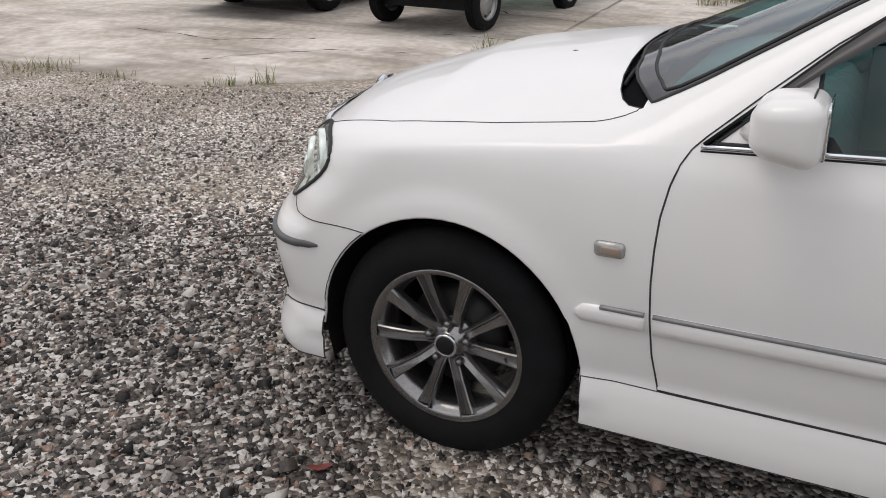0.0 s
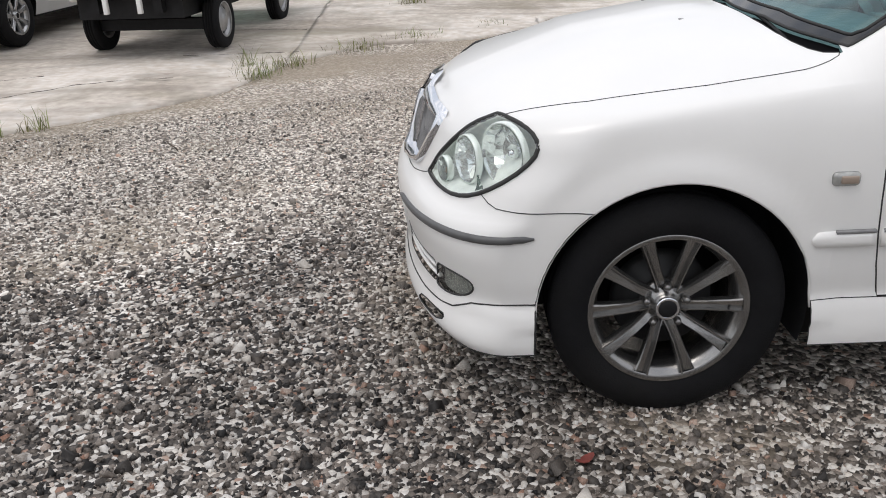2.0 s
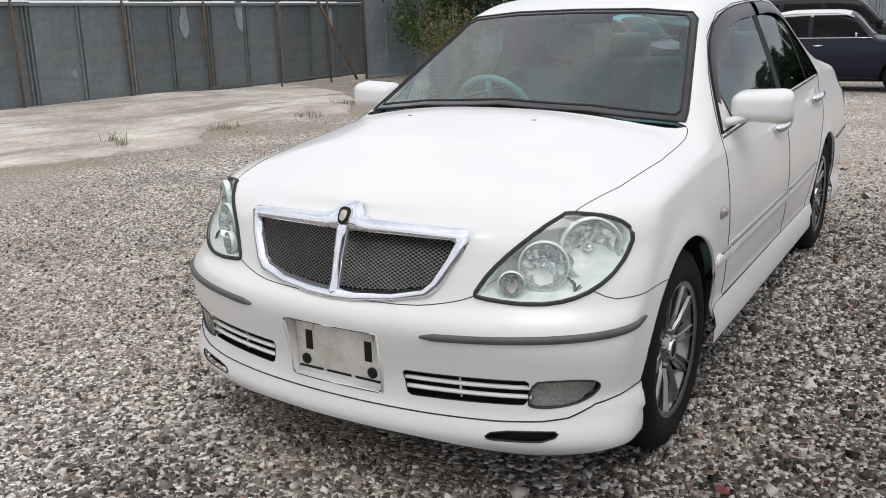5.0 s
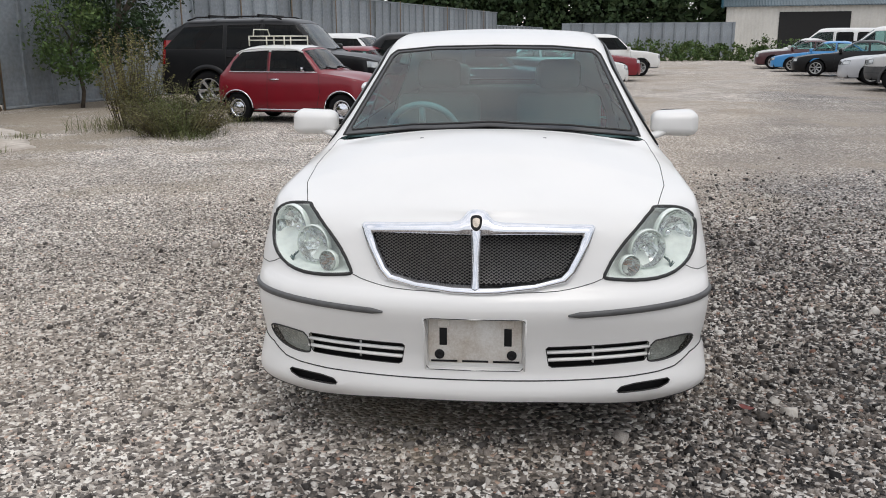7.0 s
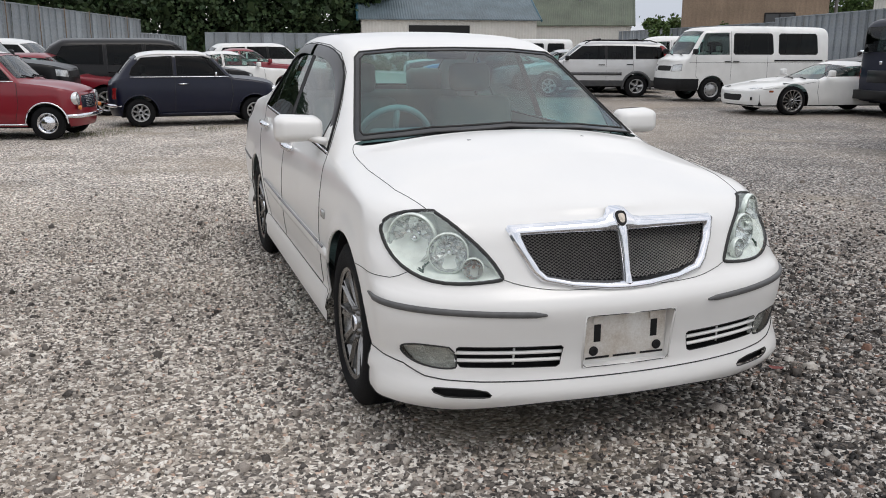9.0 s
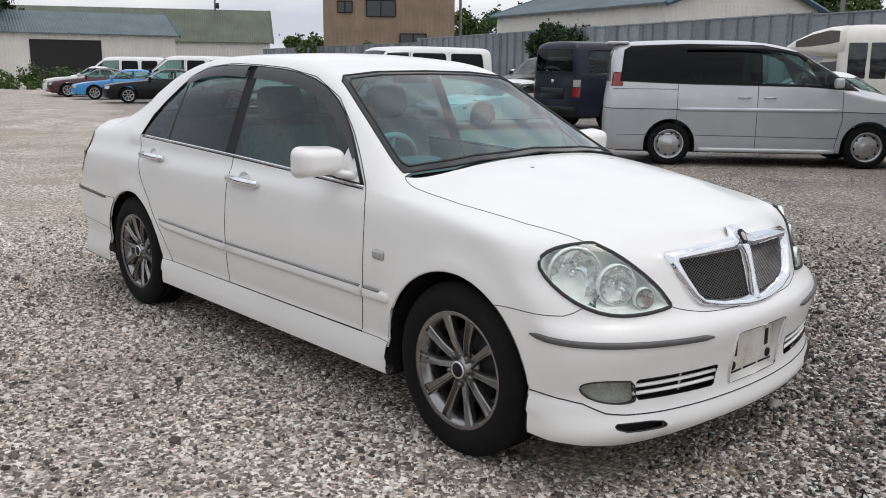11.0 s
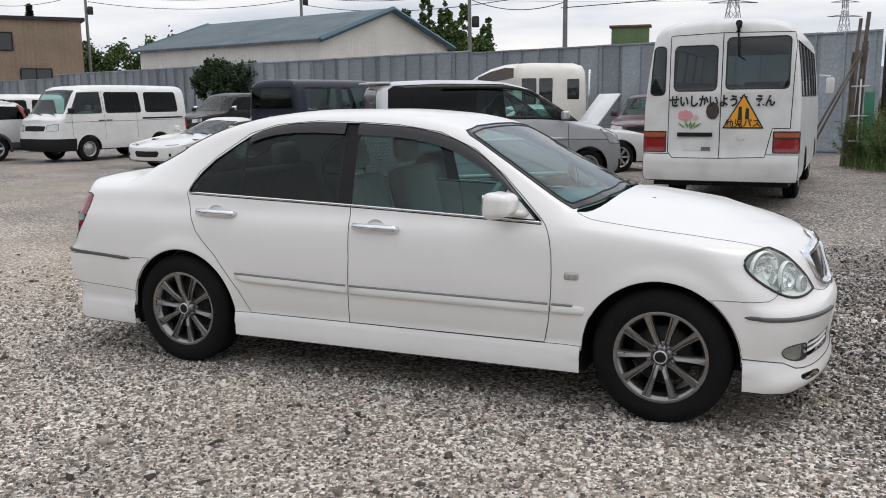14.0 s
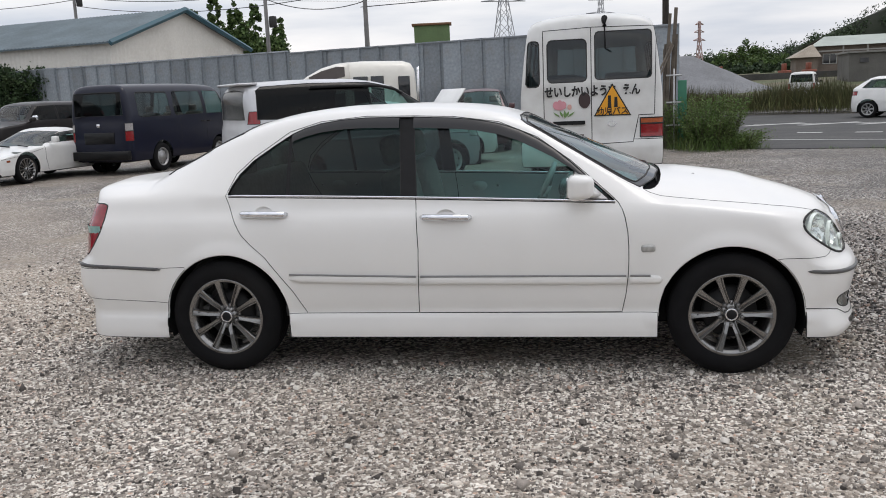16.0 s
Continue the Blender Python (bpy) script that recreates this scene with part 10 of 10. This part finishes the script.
for x0, x1, z0, z1 in ((6.4, 8.6, 3.4, 4.3), (1.2, 2.4, 6.0, 6.9), (3.6, 6.0, 5.7, 7.0)):
    bm = bmesh.new()
    box(bm, (x0, -0.10, z0), (x1, 0.02, z1))
    w = part("window", bm, mat("dark_pane"), tan, smooth=False)
    bm = bmesh.new()
    for a, b in (((x0, z0), (x1, z0)), ((x1, z0), (x1, z1)), ((x1, z1), (x0, z1)), ((x0, z1), (x0, z0)), ((0.5 * (x0 + x1), z0), (0.5 * (x0 + x1), z1))):
        tube(bm, [(a[0], -0.12, a[1]), (b[0], -0.12, b[1])], 0.05, sides=4)
    part("window_frame", bm, DARKMETAL, w, smooth=False)
fence("fence_far", "low grey fence before the workshop", (-66, 3.0), (-66, 16.2), 0.0, ((0.0, 2.65),), 0.9, [(0.7, 0.05)], 0.06, FENCE_E, 0, -1)
fence("fence_mid", "grey steel fence beside the tan warehouse", (-64, 37.5), (-38, 32.75), 0.0, ((0.0, 3.0),), 0.9, [(0.7, 0.05)], 0.06, FENCE_E, 0, 1)
house = thing("house", "low house with a pale roof on the far slope", "building", pose(27.6, 104.5, 1.45, 0, 0, -4))
wall_box("wall", (0, 0, -1), (18, 8, 3.6), house, mat("brown_wall", (0.20, 0.16, 0.13), 0.8, 0, 0.3, 0.6, fine=0.3))
bm = bmesh.new()
a = [bm.verts.new(p) for p in ((-0.8, -0.8, 3.5), (18.8, -0.8, 3.5), (18.8, 4, 4.75), (1.6, 4, 4.75), (-0.8, 8.8, 3.5), (18.8, 8.8, 3.5))]
bm.faces.new((a[0], a[1], a[2], a[3]))
bm.faces.new((a[3], a[2], a[5], a[4]))
part("roof", bm, mat("pale_roof", (0.38, 0.42, 0.38), 0.6, 0, 0.2, 0.4), house, smooth=False)
for x in (0.8, 3.1, 6.4, 9.6, 12.8):
    bm = bmesh.new()
    box(bm, (x, -0.08, 1.5), (x + 1.5, 0.02, 2.6))
    w = part("window", bm, mat("dark_pane"), house, smooth=False)
    bm = bmesh.new()
    for a, b in (((x, 1.5), (x + 1.5, 1.5)), ((x + 1.5, 1.5), (x + 1.5, 2.6)), ((x + 1.5, 2.6), (x, 2.6)), ((x, 2.6), (x, 1.5)), ((x + 0.75, 1.5), (x + 0.75, 2.6))):
        tube(bm, [(a[0], -0.1, a[1]), (b[0], -0.1, b[1])], 0.05, sides=4)
    part("window_frame", bm, mat("pale_frame", (0.5, 0.5, 0.48), 0.6), w, smooth=False)
for x in (-0.4, 2.8, 5.4, 8.2, 11.4, 14.6):
    bm = bmesh.new()
    box(bm, (x, -0.72, -1), (x + 0.16, -0.56, 3.5))
    part("post", bm, mat("grey_post", (0.30, 0.29, 0.27), 0.8), house, smooth=False)
bm = bmesh.new()
box(bm, (-0.6, -0.74, 2.85), (18.6, -0.60, 3.0))
part("rail", bm, mat("grey_post"), house, smooth=False)
annex = thing("house", "small brown house with a pale hipped roof on the slope", "building", pose(24.9, 103.0, 1.45, 0, 0, -4))
wall_box("wall", (0.2, 0.2, -1), (2.6, 4.0, 2.3), annex, mat("brown_wall"))
bm = bmesh.new()
a = [bm.verts.new(p) for p in ((-0.4, -0.4, 2.3), (2.9, -0.4, 2.3), (2.9, 4.4, 2.3), (-0.4, 4.4, 2.3), (2.2, 1.2, 3.75), (2.2, 2.8, 3.75))]
for q in ((0, 1, 4), (1, 2, 5, 4), (2, 3, 5), (3, 0, 4, 5), (0, 3, 2, 1)):
    bm.faces.new([a[i] for i in q])
part("roof", bm, mat("tan_roof", (0.36, 0.31, 0.25), 0.8, 0, 0.3, 0.6, fine=0.3), annex, smooth=False)
block = thing("outbuilding", "grey rendered flat-roofed outbuilding beyond the reeds", "building", pose(24.5, 80, 0, 0, 0, -4))
wall_box("wall", (0, 0, 0), (9, 5, 3.45), block, mat("grey_render", (0.13, 0.125, 0.115), 0.9, 0, 0.3, 0.7, fine=0.3, dirt=0.1))
bm = bmesh.new()
box(bm, (-0.2, -0.2, 3.45), (9.2, 5.2, 3.62), None, 0.02)
part("roof", bm, mat("grey_slab", (0.22, 0.215, 0.20), 0.8, 0, 0.2, 1.0, fine=0.2), block, smooth=False)
bm = bmesh.new()
box(bm, (0.9, -0.08, 2.6), (1.6, 0.02, 3.0))
part("vent", bm, mat("dark_pane"), block, smooth=False)
vehicle("minivan", "white minivan parked tail-on beyond the reeds", pose(15.9, 59.5, 0, 0, 0, 72), WHITE_P, mv2, "van")
ORANGE = mat("machine_orange", (0.24, 0.06, 0.03), 0.6, 0, 0.3, 3, fine=0.2, dirt=0.15)
for x, w in ((13.6, 0.3), (20.4, 0.5), (23.0, 0.6)):
    mc = thing("machine", "orange construction machine standing on the slope", "machine", pose(x + 2.4, 98, 1.6, 0, 0, 20))
    bm = bmesh.new()
    box(bm, (-w, -0.6, 0.3), (w, 0.6, 0.75), None, 0.08)
    part("body", bm, ORANGE, mc)
    bm = bmesh.new()
    box(bm, (-w * 0.5, -0.3, 0.74), (w * 0.15, 0.3, 1.5), None, 0.06)
    part("cab", bm, ORANGE, mc)
    for y in (-0.5, 0.5):
        bm = bmesh.new()
        box(bm, (-w * 1.2, y - 0.16, -0.1), (w * 1.2, y + 0.16, 0.32), None, 0.12)
        part("track", bm, BLACK, mc)

# gravel heap and bank beyond the road
bm = bmesh.new()
bmesh.ops.create_grid(bm, x_segments=40, y_segments=30, size=1)
for v in bm.verts:
    r = math.hypot(max(0, abs(v.co.x) - 0.4) / 0.6, v.co.y)
    z = max(0, 1 - r) * 3.95
    v.co = Vector((4.7 + v.co.x * 13.8, 76 + v.co.y * 8, -0.1 + z + 0.25 * noise.noise(Vector((v.co.x * 5, v.co.y * 5, 1)))))
tagged(part("mound", bm, mat("heap_gravel", (0.20, 0.205, 0.215), 0.95, 0, 0.2, 0.6, fine=0.5, bump=0.4, bscale=20)), "grey heap of gravel beyond the road", "heap")
bm = bmesh.new()
vs = [(-6, 60, 0), (120, 50, 0), (120, 110, 2.4), (-6, 112, 2.2), (120, 235, 4), (-20, 240, 3)]
a = [bm.verts.new(p) for p in vs]
bm.faces.new((a[0], a[1], a[2], a[3]))
bm.faces.new((a[3], a[2], a[4], a[5]))
tagged(part("field", bm, mat("field_green", (0.075, 0.09, 0.035), 0.9, 0, 0.4, 0.15, fine=0.5, color2=(0.12, 0.10, 0.06))), "rough green slope beyond the road", "ground", kind="structure")

bm = bmesh.new()
box(bm, (17, 92, 0.2), (88, 92.5, 2.06), None, 0.03)
tagged(part("retaining_wall", bm, mat("old_wall", (0.075, 0.072, 0.066), 0.9, 0, 0.45, 0.4, fine=0.4, bump=0.3, bscale=4), smooth=False), "dark weathered retaining wall below the slope", "wall", kind="structure")

# ---- poles, wires, pylons, sign ----
CONCP = mat("pole_concrete", (0.19, 0.185, 0.18), 0.8, 0, 0.2, 3, fine=0.2)
WIREM = mat("wire", (0.03, 0.03, 0.035), 0.6)


def utility_pole(label, x, y, h, r=0.15, arms=2, material=CONCP, yaw=20):
    p = thing("utility_pole", label, "pole", pose(x, y, 0, 0, 0, yaw))
    bm = bmesh.new()
    tube(bm, [(0, 0, -0.2), (0, 0, h * 0.5), (0, 0, h)], [r, r * 0.85, r * 0.65], sides=10)
    part("pole", bm, material, p)
    for k in range(arms):
        bm = bmesh.new()
        box(bm, (-0.95, -0.05, h - 0.5 - 0.7 * k), (0.95, 0.05, h - 0.4 - 0.7 * k), None, 0.01)
        arm = part("cross_arm", bm, DARKMETAL, p)
        for i in (-0.85, -0.35, 0.35, 0.85):
            bm = bmesh.new()
            lathe(bm, [(0.05, 0), (0.06, 0.06), (0.03, 0.14), (0, 0.15)], 8, Matrix.Translation((i, 0, h - 0.4 - 0.7 * k)))
            part("insulator", bm, CONCP, arm)
    if arms:
        bm = bmesh.new()
        lathe(bm, [(0.2, 0), (0.22, 0.05), (0.22, 0.55), (0.18, 0.62), (0, 0.64)], 12, Matrix.Translation((0.35, 0, h - 2.9)))
        part("transformer", bm, DARKMETAL, p)
    return p


poles = [(-52.5, 50.0, 11.5), (-36.5, 56.5, 12), (-17.2, 44.0, 8.6), (-10.6, 40.9, 9.6), (-92, 48, 11), (-66, 52, 12), (30, 52, 10)]
for x, y, h in poles:
    utility_pole("grey concrete utility pole with cross arms and wires", x, y, h)
utility_pole("thick dark wooden pole across the road", 4.45, 36.9, 15.0, 0.165, 0, mat("dark_pole", (0.05, 0.042, 0.036), 0.85, 0, 0.3, 6, bump=0.3, bscale=20))


def wires(a, b, n, z0, dz, sag):
    for k in range(n):
        bm = bmesh.new()
        pts = []
        for i in range(13):
            t = i / 12
            pts.append((a[0] + (b[0] - a[0]) * t + 0.25 * (k % 3 - 1), a[1] + (b[1] - a[1]) * t, z0[0] + (z0[1] - z0[0]) * t - dz * k - sag * 4 * t * (1 - t)))
        tube(bm, pts, 0.022 if k else 0.032, sides=4)
        tagged(part("overhead_wire", bm, WIREM), "dark overhead wire strung between poles", "wire", "overhead wires")


wires(poles[1], poles[3], 3, (10.5, 8.6), 0.7, 0.8)
wires(poles[3], (60, 30), 4, (8.6, 12.5), 0.8, 0.9)
wires(poles[0], poles[1], 3, (11, 11), 0.7, 0.7)
wires(poles[2], poles[3], 2, (8.2, 7.4), 0.9, 0.5)
wires(poles[0], poles[5], 2, (11, 11), 0.7, 0.5)
wires((-120, 70), (-15, 174), 3, (26, 24), 2.2, 2.5)
wires((-15, 174), (120, 160), 3, (24, 26), 2.2, 2.5)


def pylon(label, x, y, h, w, colour):
    p = thing("pylon", label, "pylon", pose(x, y, 0, 0, 0, 25))
    mt = mat("pylon_" + colour, (0.30, 0.31, 0.33) if colour == "grey" else (0.45, 0.32, 0.30), 0.6, 0.3)
    bm = bmesh.new()
    n = 9
    lv = [(h * k / n, w * (1 - 0.82 * min(1, k / (n - 2)))) for k in range(n + 1)]
    for (z0, a0), (z1, a1) in zip(lv, lv[1:]):
        c0 = [(sx * a0, sy * a0, z0) for sx, sy in ((1, 1), (-1, 1), (-1, -1), (1, -1))]
        c1 = [(sx * a1, sy * a1, z1) for sx, sy in ((1, 1), (-1, 1), (-1, -1), (1, -1))]
        for k in range(4):
            tube(bm, [c0[k], c1[k]], 0.10, sides=3)
            tube(bm, [c0[k], c1[(k + 1) % 4]], 0.06, sides=3)
            tube(bm, [c0[(k + 1) % 4], c1[k]], 0.06, sides=3)
    part("lattice", bm, mt, p, smooth=False)
    for z, a in ((h * 0.72, w * 1.5), (h * 0.84, w * 1.25), (h * 0.95, w)):
        bm = bmesh.new()
        tube(bm, [(-a, 0, z), (0, 0, z + 0.5), (a, 0, z)], 0.11, sides=3)
        tube(bm, [(-a, 0, z), (a, 0, z)], 0.09, sides=3)
        part("arm", bm, mt, p, smooth=False)
    return p


pylon("tall grey lattice pylon in the distance", -15, 178, 27, 3.2, "grey")
pylon("slim red and white lattice mast in the distance", 23.4, 176, 13.2, 0.9, "red")
pylon("tall grey lattice pylon far off", 6, 250, 30, 3.0, "grey")
sg = thing("sign_board", "green board on a frame beyond the fence", "sign", pose(-7.5, 38.0, 0, 0, 0, 8))
bm = bmesh.new()
box(bm, (0, -0.05, 3.3), (1.75, 0.8, 4.85), None, 0.02)
part("board", bm, mat("sign_green", (0.10, 0.16, 0.06), 0.6, 0, 0.2, 1, fine=0.2), sg)
bm = bmesh.new()
box(bm, (-0.1, -0.15, 4.85), (1.85, 0.9, 4.95))
part("cap", bm, mat("rust_cap", (0.20, 0.11, 0.06), 0.8), sg)
bm = bmesh.new()
for x in (0.2, 1.5):
    box(bm, (x, 0.2, 0), (x + 0.1, 0.3, 3.3))
part("support", bm, DARKMETAL, sg)
# planks and scrap leaning by the bus
random.seed(5)
PLANK = mat("grey_plank", (0.15, 0.125, 0.10), 0.85, 0, 0.4, 5, fine=0.4, bump=0.3, bscale=25)
for k in range(11):
    bm = bmesh.new()
    w = random.uniform(0.018, 0.04)
    box(bm, (-w, -0.015, 0), (w, 0.015, random.uniform(2.3, 3.4)), pose(2.46 + 0.028 * k, 16.0 + 0.05 * (k % 4), 0, random.uniform(-3, 3), random.uniform(1, 3.6), random.uniform(-40, 40)))
    tagged(part("plank", bm, PLANK, smooth=False), "weathered grey plank leaning on end beside the pole", "plank", "leaning planks")
for x0, x1, z1 in ((1.55, 2.72, 2.45), (1.68, 2.74, 2.4)):
    bm = bmesh.new()
    tube(bm, [(x0, 15.86, 0.0), ((x0 + x1) / 2, 15.88, z1 * 0.5), (x1, 15.93, z1)], 0.022, sides=8)
    tagged(part("prop_pole", bm, PLANK), "thin wooden prop pole leaning against the planks", "pole", "prop poles")
bm = bmesh.new()
for z in (0.55, 1.08, 1.70):
    tube(bm, [(2.56, 15.80, z), (2.92, 15.80, z)], 0.02, sides=6)
tube(bm, [(2.74, 15.80, 0.0), (2.74, 15.80, 1.85)], 0.02, sides=6)
tagged(part("scrap_frame", bm, mat("pale_pipe", (0.5, 0.5, 0.5), 0.5, 0.3)), "pale pipe rack standing by the planks", "rack")
bm = bmesh.new()
box(bm, (2.83, 15.83, 0.0), (3.03, 15.87, 1.58), None, 0.01)
tagged(part("green_sheet", bm, mat("green_sheet", (0.04, 0.20, 0.12), 0.6, 0, 0.3, 3)), "green plastic sheet standing beside the rack", "sheet")

# twigs and a leaf on the gravel
random.seed(15)
for x0, y0, x1, y1 in ((2.95, -0.16, 2.75, -0.28), (3.6, -2.2, 3.75, -2.45), (3.1, 2.1, 3.3, 2.16)):
    bm = bmesh.new()
    pts = [(x0 + (x1 - x0) * k / 6 + random.uniform(-0.008, 0.008), y0 + (y1 - y0) * k / 6 + random.uniform(-0.008, 0.008), 0.014 + random.uniform(0, 0.006)) for k in range(7)]
    tube(bm, pts, [0.006 - 0.0006 * k for k in range(7)], sides=5)
    tagged(part("twig", bm, BARK), "thin dark dry twig lying on the gravel", "twig", "twigs on the gravel")
bm = bmesh.new()
vs = [bm.verts.new((0.030 * math.cos(a) * (1.0 if math.cos(a) > -0.5 else 1.3), 0.017 * math.sin(a), 0.004 * math.cos(2 * a))) for a in np.linspace(0, 2 * math.pi, 13)[:-1]]
bm.faces.new(vs)
bmesh.ops.triangulate(bm, faces=bm.faces)
tagged(part("fallen_leaf", bm, mat("red_leaf", (0.20, 0.045, 0.035), 0.7, 0, 0.3, 40), m=pose(1.65, 1.04, 0.016, 6, -5, 40)), "small dark red fallen leaf on the gravel", "leaf")
